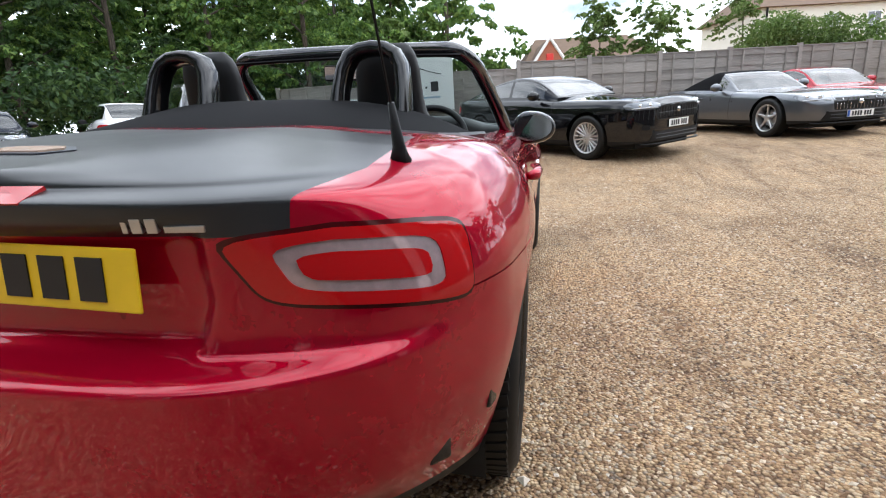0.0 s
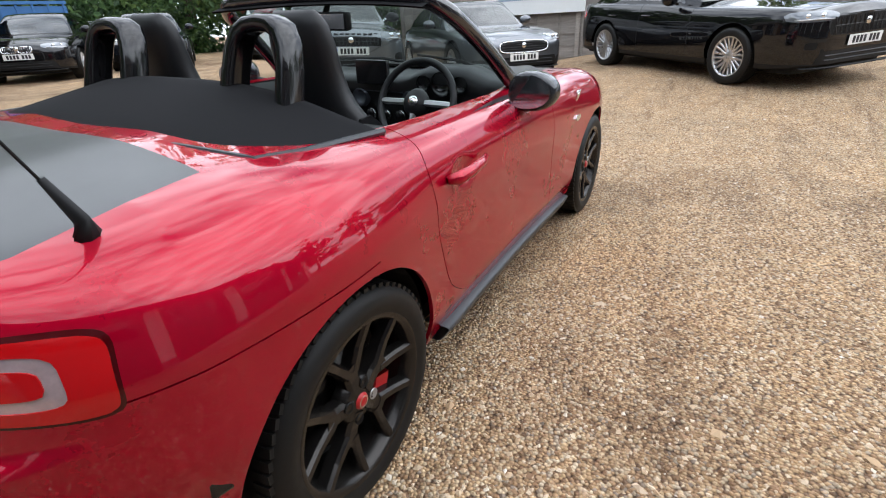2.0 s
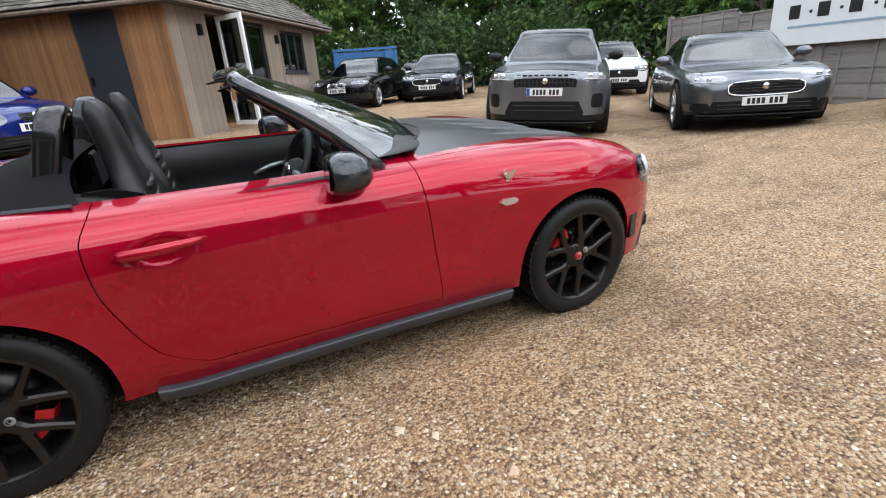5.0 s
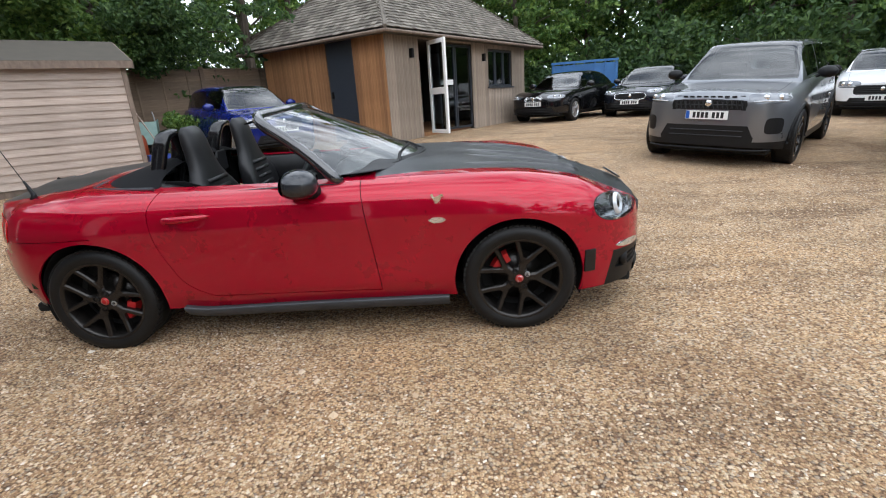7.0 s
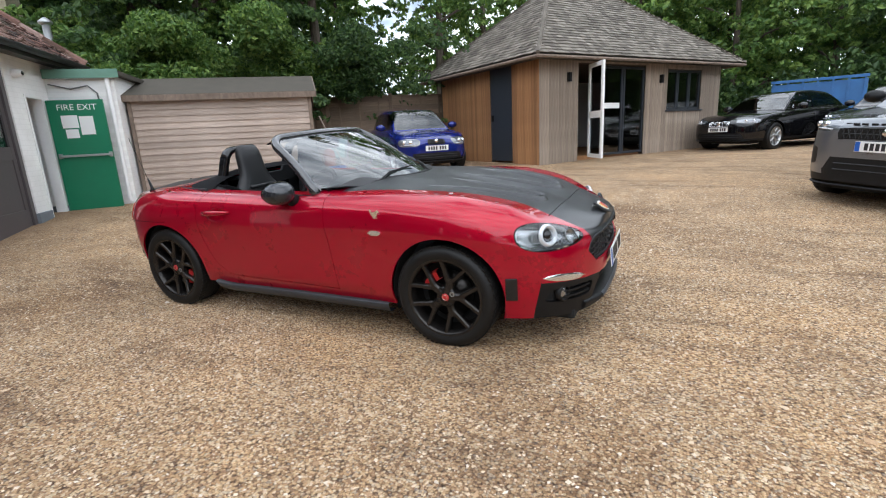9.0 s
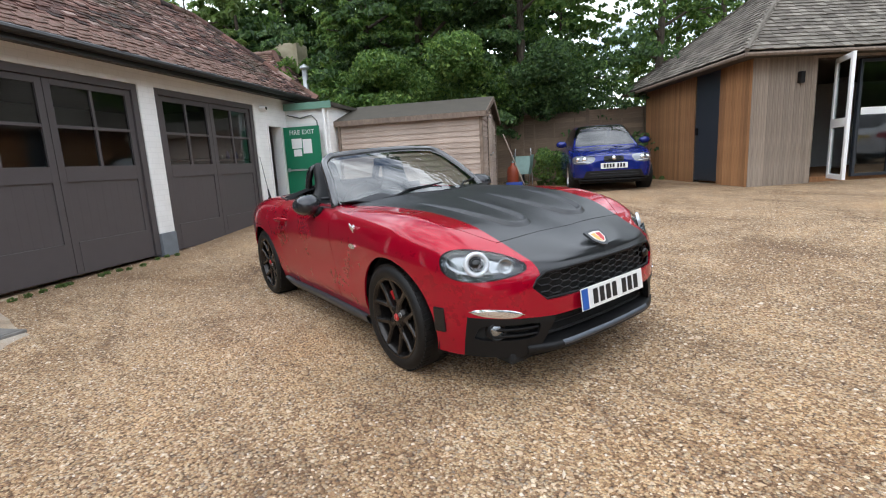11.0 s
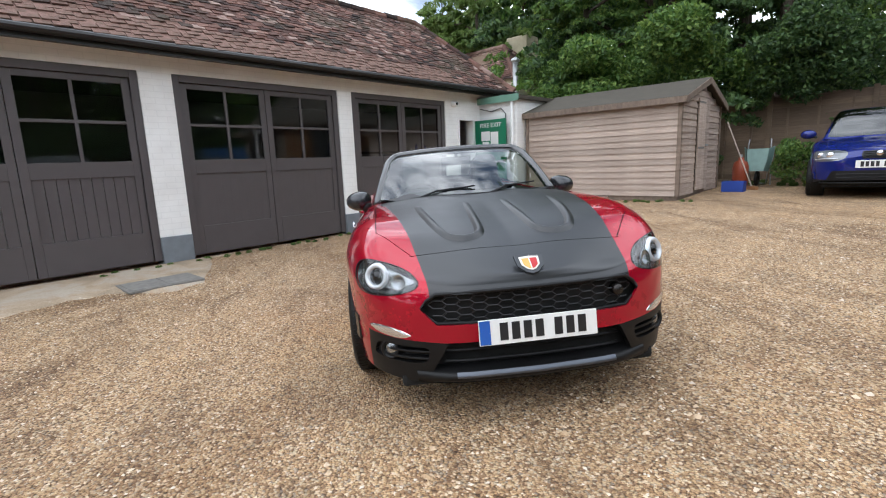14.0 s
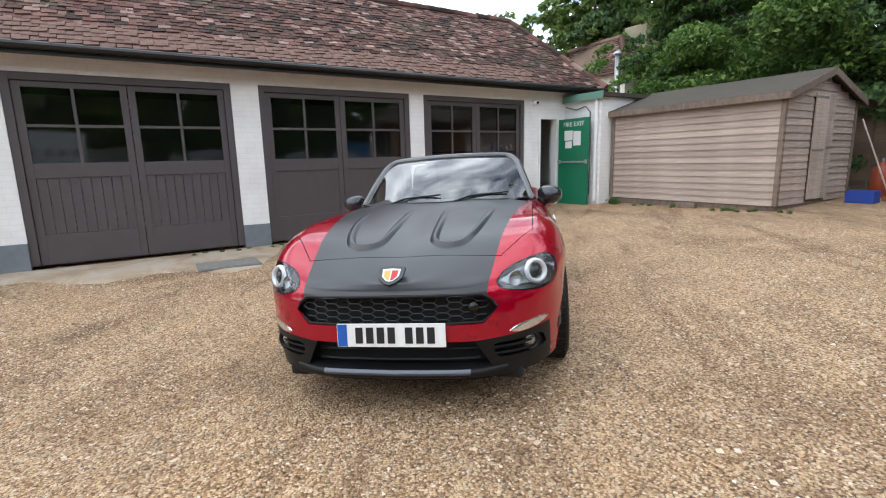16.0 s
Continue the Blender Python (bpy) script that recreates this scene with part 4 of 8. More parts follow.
def half_body(ns=390, nv=9):
    bm = bmesh.new()
    rows = []
    for i in range(ns + 1):
        rows.append(catmull(section(13 * i / ns), nv))
    grid(bm, rows)
    bmesh.ops.remove_doubles(bm, verts=bm.verts, dist=0.0006)
    for v in bm.verts:
        x, y, z = v.co
        if x < -1.6:
            # Plate recess in the tail.
            a = min(1.0, max(0.0, (0.45 - 0.35 * max(0.0, 0.70 - z) - y) / 0.035))
            b = min(1.0, max(0.0, (z - 0.612) / 0.03)) * min(1.0, max(0.0, (0.825 - z) / 0.04))
            v.co.x += 0.024 * a * a * (3 - 2 * a) * b * b * (3 - 2 * b)
        elif -0.80 < x < -0.40 and 0.66 < z < 0.82 and y > 0.6:
            # Scooped cup behind the door handle.
            d = math.hypot((x + 0.585) / 0.082, (z - 0.742) / 0.046)
            v.co.y -= 0.016 * max(0.0, 1 - d * d) ** 0.7
    bm.normal_update()
    if sum((f.calc_center_median() - Vector((0, 0, 0.45))).dot(f.normal) * f.calc_area() for f in bm.faces) < 0:
        bmesh.ops.reverse_faces(bm, faces=bm.faces)
        bm.normal_update()
    return bm


def sup(a, b, p=4.0):
    return (abs(a) ** p + abs(b) ** p) ** (1 / p) - 1


ARCH = 0.352


def f_arch_front(c, r=ARCH):
    return math.hypot(c.x - FX, c.z - WZ) - r if c.y > 0.45 else 0.5


def f_arch_rear(c, r=ARCH):
    return math.hypot(c.x - RX, c.z - WZ) - r if c.y > 0.45 else 0.5


def f_cabin(c):
    if c.z < 0.8:
        return 0.5
    return 0.35 * sup((c.x + 0.36) / 0.82, c.y / 0.655, 5)


door_back = spline([(0.20, -0.38), (0.28, -0.50), (0.35, -0.630), (0.40, -0.685), (0.5, -0.737), (0.66, -0.788), (0.79, -0.797), (0.87, -0.765), (0.95, -0.73)])


def f_door_back(c):
    return c.x - door_back(c.z)


def f_door_front(c):
    return c.x - (0.40 - 0.12 * max(0.0, c.z - 0.32))


def f_door_low(c):
    return c.z - (0.292 - 0.02 * (c.x + 0.2))


def f_bonnet(c):
    """Shut line of the bonnet: straight across the nose, cut off at the corners, then back along the wings."""
    return max(c.x - 1.697 + 0.05 * c.y * c.y, 0.578 * (c.x - 1.69) + 0.816 * (c.y - 0.50), c.y - 0.667 - (1.46 - c.x) * 0.02)


def f_stripe(c):
    return c.y - (0.452 + (1.90 - c.x) * 0.142)


def f_cowl(c):
    return c.x - (0.65 - 0.42 * (c.y / 0.7) ** 2)


def f_boot_stripe(c):
    return c.y - (0.597 - 0.27 * max(0.0, -1.62 - c.x))


def f_boot_front(c):
    return c.x + 1.262 + 0.035 * (c.y / 0.6) ** 4


def tail_frame(c):
    """Place on the tail lamp: -1..1 along and up."""
    a = c.y + (c.x + 1.85) * 1.0
    top, low = 0.808 - 0.05 * abs(a - 0.68), 0.690 - 0.085 * (a - 0.55)
    al = 0.455 + (0.795 - c.z) * 0.85
    return (a - (al + 1.012) / 2) / ((1.012 - al) / 2), (c.z - (top + low) / 2) / ((top - low) / 2)


def f_tail(c):
    if c.x > -1.45 or c.y < 0.3:
        return 0.5
    u, v = tail_frame(c)
    return 0.1 * sup(u, v, 7)


def f_lens(c):
    u, v = tail_frame(c)
    return 0.1 * sup(u / 0.965, v / 0.885, 7)


def tail_ring(c, k):
    u, v = tail_frame(c)
    return 0.1 * sup((u + 0.03) / (0.66 if k == 0 else 0.53), (v - 0.02) / (0.60 if k == 0 else 0.33), 5)


def f_head(c):
    if c.x < 1.35 or c.z < 0.4:
        return 0.5
    u = -(c.x - 1.685) * 0.55 + (c.y - 0.63) * 0.83 + 0.012
    return 0.15 * sup(u / 0.198, (c.z - 0.650 - 0.07 * u) / (0.066 + 0.13 * u), 2.3)


def f_grille(c):
    if c.x < 1.6:
        return 0.5
    return max(0.62 * (abs(c.y) - 0.497 + 0.95 * abs(c.z - 0.537)), abs(c.z - 0.533) - 0.066)


def f_low_front(c):
    """Black lower part of the nose."""
    if c.x < 1.45:
        return 0.5
    return max(c.z - (0.388 + 0.06 * max(0.0, c.y - 0.4)), 0.8 * (1.672 + 0.22 * (c.z - 0.3) - c.x))


def f_pod_in(c):
    """Slanted edge between the lower intake and the fog lamp pod."""
    return c.y - (0.385 + (0.388 - c.z) * 0.55) if c.x > 1.5 else 0.5


def f_pod_hole(c):
    if c.x < 1.6:
        return 0.5
    return 0.1 * sup((c.y - 0.592 + 0.25 * (c.z - 0.325)) / 0.118, (c.z - 0.328) / 0.040, 5)


def f_low_rear(c):
    return c.z - (0.33 - 0.05 * c.y) if c.x < -1.5 else 0.5


def f_bumper_seam(c):
    return c.z - (0.672 + 0.02 * (c.x + 1.6)) if c.x < -1.10 and c.y > 0.5 else 0.5


half = half_body()
for f_ in (f_arch_front, f_arch_rear, f_cabin):
    cut(half, f_)
keep = take(half, lambda c: f_arch_front(c) > 0 and f_arch_rear(c) > 0 and f_cabin(c) > 0)
half.free()
half = keep
half.normal_update()
# Near-black sheet behind the shut lines, added to give their shade.
lining = take(half, lambda c: f_arch_front(c, 0.39) > 0 and f_arch_rear(c, 0.39) > 0 and f_head(c) > 0 and f_grille(c) > 0 and not (c.x > 1.6 and c.z < 0.40))
lining.normal_update()
if sum(f.normal.y for f in lining.faces) < 0:
    bmesh.ops.reverse_faces(lining, faces=lining.faces)
    lining.normal_update()
for v in lining.verts:
    v.co -= v.normal * 0.012
W = 0.0021
for f_ in (f_door_back, f_door_front):
    for o in (-W, W):
        cut(half, lambda c, f_=f_, o=o: (f_(c) - o) if c.z < 0.93 and c.y > 0.55 else 0.5)
for o in (-W, W):
    cut(half, lambda c, o=o: (f_door_low(c) - o) if -0.6 < c.x < 0.6 and c.y > 0.5 else 0.5)
    cut(half, lambda c, o=o: (f_bonnet(c) - o) if c.z > 0.64 and c.x > 0.40 else 0.5)
    cut(half, lambda c, o=o: f_bumper_seam(c) - o * 0.8)
cut(half, lambda c: f_stripe(c) if c.x > 0.3 and c.z > 0.57 else 0.5)
cut(half, lambda c: f_cowl(c) if c.x > 0.1 and c.z > 0.7 else 0.5)
cut(half, lambda c: f_boot_stripe(c) if c.x < -1.0 and c.z > 0.60 else 0.5)
cut(half, lambda c: f_boot_front(c) if c.x < -0.9 and c.z > 0.8 else 0.5)
for f_ in (f_tail, f_head, f_grille, f_low_front, f_low_rear, lambda c: f_pod_in(c) if c.z < 0.42 else 0.5, f_pod_hole):
    cut(half, f_)
cut(half, lambda c: f_lens(c) if f_tail(c) < 0.01 else 0.5)
cut(half, lambda c: f_head(c) - 0.004 if c.x > 1.35 else 0.5)
cut(half, lambda c: tail_ring(c, 0) if f_tail(c) < 0 else 0.5)
cut(half, lambda c: tail_ring(c, 1) if f_tail(c) < 0 else 0.5)


def body_zone(c):
    """Which panel a place on the skin belongs to; None where a gap runs."""
    top = c.z > 0.62
    if f_tail(c) < 0:
        if f_lens(c) > 0:
            return "lamp_gasket"
        if tail_ring(c, 1) < 0:
            return "tail_core"
        return "tail_ring" if tail_ring(c, 0) < 0 else "tail_light"
    if f_head(c) < 0:
        return "headlight"
    if f_head(c) < 0.004:
        return "head_gasket"
    if f_grille(c) < 0:
        return None
    if f_low_front(c) < 0:
        if f_pod_in(c) < 0 or f_pod_hole(c) < 0:
            return None
        return "front_bumper_lower"
    if f_low_rear(c) < 0:
        return "rear_diffuser"
    if abs(f_bumper_seam(c)) < W * 0.8 and c.x > -1.66:
        return None
    if c.y > 0.55 and c.z < 0.93:
        inside = f_door_back(c) > W and f_door_front(c) < -W
        if inside and f_door_low(c) > W:
            return "door"
        if f_door_low(c) > -W and (abs(f_door_back(c)) <= W or abs(f_door_front(c)) <= W):
            return None
        if inside and abs(f_door_low(c)) <= W:
            return None
    if c.x > 0.2 and top and f_cowl(c) < 0 and c.y < 0.72:
        return "cowl"
    if c.x > 0.5 and c.z > 0.57 and f_stripe(c) < 0 and f_bonnet(c) > W:
        return "nose_panel"
    if 0.40 < c.x and top and f_bonnet(c) < -W:
        return "bonnet" if f_stripe(c) < 0 else "bonnet_edge"
    if 0.40 < c.x and top and abs(f_bonnet(c)) <= W:
        return None
    if c.x < -1.0 and c.z > 0.797 and f_boot_stripe(c) < 0 and f_boot_front(c) < 0:
        return "boot_lid"
    if c.x < -1.1 and ((c.z < 0.797 and c.y < 0.50) or f_bumper_seam(c) < 0):
        return "rear_bumper"
    return "front_wing" if c.x > 0.0 else "rear_wing"


cut(half, lambda c: c.y - 0.50 if c.x < -1.3 and c.z < 0.86 else 0.5)
cut(half, lambda c: c.z - 0.797 if c.x < -1.4 and c.y < 0.62 else 0.5)
zones = {}
for face in half.faces:
    zones.setdefault(body_zone(face.calc_center_median()), []).append(face)


def zone_mesh(name, mirror=False):
    out = bmesh.new()
    twin = {}
    for fc in zones.get(name, ()):
        vs = []
        for v in fc.verts:
            if v not in twin:
                twin[v] = out.verts.new((v.co.x, -v.co.y if mirror else v.co.y, v.co.z))
            vs.append(twin[v])
        out.faces.new(vs[::-1] if mirror else vs)
    return out


def both(name):
    bm = zone_mesh(name)
    other = zone_mesh(name, True)
    me = bpy.data.meshes.new("tmp")
    other.to_mesh(me)
    other.free()
    bm.from_mesh(me)
    bpy.data.meshes.remove(me)
    bmesh.ops.remove_doubles(bm, verts=bm.verts, dist=0.0008)
    return bm


def outward(bm):
    bmesh.ops.recalc_face_normals(bm, faces=bm.faces)
    bm.normal_update()
    mid = Vector((0, 0, 0.45))
    if sum((f.calc_center_median() - mid).dot(f.normal) * f.calc_area() for f in bm.faces) < 0:
        bmesh.ops.reverse_faces(bm, faces=bm.faces)
    bm.normal_update()
    return bm


def panel(name, bm, mat, label="", fold=0.012):
    bm.normal_update()
    rim_in(bm, fold)
    return part(name, bm, mat, CAR, label, True)


top_skin = np.array([v.co[:] for v in half.verts if v.co.x > 0.5 and v.co.z > 0.66])
tail_skin = np.array([v.co[:] for v in half.verts if v.co.x < -1.5])
head_skin = [v.co.copy() for fc in zones["headlight"] for v in fc.verts]


def tail_x(y, z):
    """x of the tail's skin."""
    q = tail_skin[np.argsort((tail_skin[:, 1] - abs(y)) ** 2 + (tail_skin[:, 2] - z) ** 2)[:6]]
    return float(q[:, 0].mean())


def skin_at(y, z, depth):
    """A place a little behind the headlight's cover."""
    p = min(head_skin, key=lambda q: (q.y - y) ** 2 + (q.z - z) ** 2)
    return (p.x - depth * 0.84, p.y - depth * 0.5, p.z)


panel("bonnet", both("bonnet"), M_SATIN, "satin black bonnet with raised ribs")
panel("nose_panel", both("nose_panel"), M_SATIN, "satin black nose panel")
panel("boot_lid", both("boot_lid"), M_SATIN, "satin black boot lid")
panel("cowl", both("cowl"), M_BLACK)
panel("rear_bumper", both("rear_bumper"), M_RED, "red rear bumper")
for mir in (False, True):
    panel("lamp_gasket", zone_mesh("lamp_gasket", mir), M_TAILEDGE, "", 0.004)
for mir in (False, True):
    panel("fog_pod", zone_mesh("front_bumper_lower", mir), M_BLACK, "black fog lamp pod", 0.025)
panel("rear_diffuser", both("rear_diffuser"), M_BLACK, "black rear diffuser")
for mir in (False, True):
    panel("bonnet_edge", zone_mesh("bonnet_edge", mir), M_RED)
    panel("head_gasket", zone_mesh("head_gasket", mir), M_BLACK, "", 0.006)
    panel("front_wing", zone_mesh("front_wing", mir), M_RED, "red front wing")
    panel("rear_wing", zone_mesh("rear_wing", mir), M_RED, "red rear wing")
    door_ob = panel("door", zone_mesh("door", mir), M_RED, "red door")
    sg = -1 if mir else 1
    # Door handle with its scooped recess.
    hd = bmesh.new()
    tube(hd, [(-0.715, sg * 0.836, 0.752), (-0.69, sg * 0.856, 0.754), (-0.62, sg * 0.864, 0.758), (-0.54, sg * 0.862, 0.762), (-0.48, sg * 0.850, 0.764), (-0.455, sg * 0.836, 0.764)], [0.012, 0.020, 0.019, 0.016, 0.011, 0.006], 12)
    part("door_handle", hd, M_RED, door_ob, smooth=True)
    # Tail lamp.
    tl = new("tail_lamp")
    tl.parent = CAR
    tagged(tl, label="red tail lamp with a clear ring")
    for zn, mat_, push in (("tail_light", M_REDLENS, 0.004), ("tail_ring", M_TAILRING, 0.0015), ("tail_core", M_REDLENS, 0.004)):
        b = zone_mesh(zn, mir)
        b.normal_update()
        for v in b.verts:
            v.co += v.normal * push
        rim_in(b, 0.006)
        part({"tail_light": "lens", "tail_ring": "ring", "tail_core": "core"}[zn], b, mat_, tl, smooth=True)
    # Head lamp: dark bowl, ring, projector and clear cover.
    hl = new("headlight")
    hl.parent = CAR
    tagged(hl, label="clear headlight with a white ring and projector")
    bowl = zone_mesh("headlight", mir)
    bowl.normal_update()
    cover = bowl.copy()
    for v in bowl.verts:
        d = max(0.0, -f_head(Vector((v.co.x, abs(v.co.y), v.co.z))))
        v.co += Vector((-0.5, -0.25 * sg, -0.02)) * min(0.16, 0.04 + d * 4.0)
    part("bowl", bowl, M_BOWL, hl, smooth=True)
    cov = part("lens_cover", cover, M_LENS, hl, smooth=True)
    cov.visible_shadow = False
    for (cx, cy, cz), rad, nm in ((skin_at(0.680, 0.662, 0.006), 0.058, "ring"), (skin_at(0.580, 0.642, 0.008), 0.036, "indicator")):
        ax = Vector((0.80, 0.50 * sg, 0.22)).normalized()
        rg = bmesh.new()
        if nm == "ring":
            lathe(rg, [(rad - 0.020, -0.006), (rad - 0.016, 0.006), (rad - 0.008, 0.012), (rad, 0.008), (rad + 0.004, -0.006)], 32, "y")
        else:
            lathe(rg, [(0.001, -0.02), (rad * 0.6, -0.012), (rad, 0.01), (rad + 0.003, 0.006)], 20, "y")
        turn = ax.to_track_quat("Y", "Z").to_matrix().to_4x4()
        rg.transform(Matrix.Translation((cx, cy * sg, cz)) @ turn)
        part(nm, rg, M_HALO if nm == "ring" else M_BOWL, hl, smooth=True)
        if nm == "ring":
            pj = bmesh.new()
            lathe(pj, [(0.001, 0.012), (0.022, 0.006), (0.034, -0.008), (0.037, -0.03)], 20, "y")
            pj.transform(Matrix.Translation((cx, cy * sg, cz)) @ turn)
            part("projector", pj, M_GLOSSBLACK, hl, smooth=True)
    # The added shade sheet behind this half of the body.
    lb = lining.copy()
    if mir:
        for v in lb.verts:
            v.co.y = -v.co.y
    part("body_lining", lb, M_DARK, CAR)
    # Black lip round the wheel arch and the liner behind it.
    for wx in (FX, RX):
        ln = bmesh.new()
        rows = []
        for q in (0.60, 0.79):
            rows.append([(wx + math.cos(t_) * 0.362, sg * q, WZ + math.sin(t_) * 0.362) for t_ in np.linspace(-0.35, math.pi + 0.35, 30)])
        grid(ln, rows)
        part("arch_liner", ln, M_DARK, CAR)
    # Side skirt.
    sk = bmesh.new()
    rows = []
    for x in np.linspace(-0.72, 0.77, 26):
        flare = 0.012 * math.exp(-((x + 0.72) / 0.12) ** 2)
        lift = 0.05 * max(0.0, (-0.55 - x) / 0.25) ** 2
        w_ = abs(station(float(np.interp(-x, [-0.65, 0, 0.6, 1.16], [6, 7, 8, 9])))[1]) - 0.045
        rows.append([(x, sg * (w_ + a), z) for a, z in ((-0.06, 0.226 + lift), (0.020 + flare, 0.224 + lift), (0.027 + flare, 0.216 + lift), (0.006, 0.166 + lift), (-0.01, 0.160 + lift), (-0.06, 0.160 + lift))])
    grid(sk, rows)
    part("side_skirt", outward(sk), M_SKIRT, CAR, "dark grey side skirt", True)
    # Side repeater, badge, vents.
    rp = bmesh.new()
    prism(rp, [(-0.045, 0.0), (-0.02, 0.016), (0.03, 0.014), (0.05, 0.0), (0.03, -0.013), (-0.015, -0.016)], 0.012, Matrix(((1, 0, 0, 0.73), (0, 0, sg, sg * 0.836), (0, 1, 0, 0.672), (0, 0, 0, 1))))
    part("side_repeater", rp, M_LAMPWHITE, CAR, "clear side repeater lamp")
    bd = bmesh.new()
    BDM = Matrix(((1.15, 0, 0, 0.737), (0, -0.20, sg, sg * 0.824), (0, 1.15, 0.1, 0.774), (0, 0, 0, 1)))
    prism(bd, [(-0.028, 0.024), (-0.018, 0.034), (-0.010, 0.016), (-0.018, 0.010)], 0.007, BDM)
    prism(bd, [(-0.022, 0.014), (0.012, 0.022), (0.020, 0.006), (0.010, -0.008), (-0.012, -0.004)], 0.009, BDM)
    prism(bd, [(0.010, 0.024), (0.026, 0.030), (0.032, 0.018), (0.018, 0.012)], 0.007, BDM)
    prism(bd, [(-0.010, -0.006), (0.006, -0.010), (0.000, -0.034), (-0.010, -0.032)], 0.007, BDM)
    prism(bd, [(0.012, -0.010), (0.034, -0.026), (0.042, -0.022), (0.036, -0.034), (0.006, -0.018)], 0.007, BDM)
    part("wing_badge", bd, M_CHROME, CAR, "small silver badge")
    for vx, vy, vz0, vz1, lean, vw in ((1.547, 0.790, 0.318, 0.445, 0.30, 0.033), (-1.540, 0.797, 0.395, 0.515, -0.24, 0.021), (-1.660, 0.719, 0.345, 0.392, -0.75, 0.024)):
        vm = Matrix.Translation((vx, sg * vy, 0)) @ Matrix.Rotation(-sg * lean, 4, "Z")
        vt = bmesh.new()
        box(vt, -vw, vw, -0.012, 0.004, vz0, vz1, 0.006)
        vt.transform(vm)
        part("side_vent", vt, M_GLOSSBLACK, CAR, "black slatted vent")
        for q in range(4):
            z0 = vz0 + (vz1 - vz0) * (q + 0.6) / 4.4
            sl = box_bm(-vw * 0.8, vw * 0.8, -0.004, 0.0065, z0, z0 + 0.008, 0.002)
            sl.transform(vm)
            part("vent_slat", sl, M_BLACK, CAR)
    # Door mirror.
    mr = new("door_mirror")
    mr.parent = CAR
    tagged(mr, label="dark grey door mirror on a black foot")
    cap_ = bmesh.new()
    bmesh.ops.create_uvsphere(cap_, u_segments=24, v_segments=16, radius=1.0)
    for v in cap_.verts:
        x, y, z = v.co
        v.co = Vector((max(x, -0.55) * 0.105, math.copysign(abs(y) ** 0.85, y) * 0.098 * (1 - 0.12 * x), math.copysign(abs(z) ** 0.85, z) * 0.076 * (1 - 0.18 * y * sg)))
    cap_.transform(pose(0.030, sg * 0.832, 0.897, 0, 0, 2 * sg))
    part("housing", cap_, M_GRAPHITE, mr, "glossy dark grey shell", True)
    gl = bmesh.new()
    bmesh.ops.create_circle(gl, cap_ends=True, segments=28, radius=1.0)
    for v in gl.verts:
        v.co = Vector((-0.050, math.copysign(abs(v.co.x) ** 0.85, v.co.x) * 0.088, math.copysign(abs(v.co.y) ** 0.85, v.co.y) * 0.062 * (1 - 0.18 * v.co.x * sg)))
    gl.transform(pose(0.018, sg * 0.832, 0.897, 0, 4, 8 * sg))
    part("mirror_glass", gl, M_MIRROR, mr, "dark mirror glass")
    ft = bmesh.new()
    tube(ft, [(0.085, sg * 0.755, 0.835), (0.070, sg * 0.785, 0.855), (0.050, sg * 0.815, 0.885)], [0.05, 0.036, 0.034], 12)
    part("foot", ft, M_BLACK, mr, smooth=True)
lining.free()

# Raised ribs on the bonnet: on each side two ridges that meet in a rounded front.
def skin_top(x, y):
    d = np.argsort((top_skin[:, 0] - x) ** 2 + (top_skin[:, 1] - abs(y)) ** 2)[:14]
    q = top_skin[d]
    k = np.linalg.lstsq(np.c_[q[:, :2], np.ones(14)], q[:, 2], rcond=None)[0]
    return float(k[0] * x + k[1] * abs(y) + k[2])


rib_way = spline([(0, 0.90, 0.425), (1, 1.20, 0.395), (2, 1.47, 0.345), (2.5, 1.565, 0.300), (3, 1.590, 0.235), (3.5, 1.565, 0.170), (4, 1.49, 0.140), (5, 1.22, 0.128), (6, 0.92, 0.118)])
for sg in (-1, 1):
    rb = bmesh.new()
    rows = []
    for i in range(61):
        s_ = 6 * i / 60
        x, y = rib_way(s_)
        a, c_ = rib_way(max(0, s_ - 0.03)), rib_way(min(6, s_ + 0.03))
        n_ = Vector((-(c_[1] - a[1]), c_[0] - a[0])).normalized()
        fade = min(1.0, s_ / 2.2, (6 - s_) / 2.2)
        h = 0.019 * math.sin(fade * math.pi / 2) ** 0.8
        row = []
        for w_ in np.linspace(-1, 1, 9):
            px_, py_ = x + n_.x * w_ * 0.030, y + n_.y * w_ * 0.030
            row.append((px_, sg * py_, skin_top(px_, py_) - 0.003 + h * (0.5 + 0.5 * math.cos(w_ * math.pi)) ** 0.8 + 0.0035 * (1 - w_ * w_)))
        rows.append(row)
    grid(rb, rows)
    if sg < 0:
        bmesh.ops.reverse_faces(rb, faces=rb.faces)
    rb.normal_update()
    if sum(f.normal.z for f in rb.faces) < 0:
        bmesh.ops.reverse_faces(rb, faces=rb.faces)
    part("bonnet_rib", rb, M_SATIN, CAR, smooth=True)

# Grille: backing painted as shade, honeycomb bars, lower intake, lamps, plate, splitter.
gr = new("grille")
gr.parent = CAR
tagged(gr, label="black honeycomb grille")


def nose_x(y):
    """x of the front skin at height of the bumper."""
    return spline([(0.0, 1.975), (0.30, 1.962), (0.53, 1.892), (0.695, 1.755), (0.80, 1.535)])(abs(y))


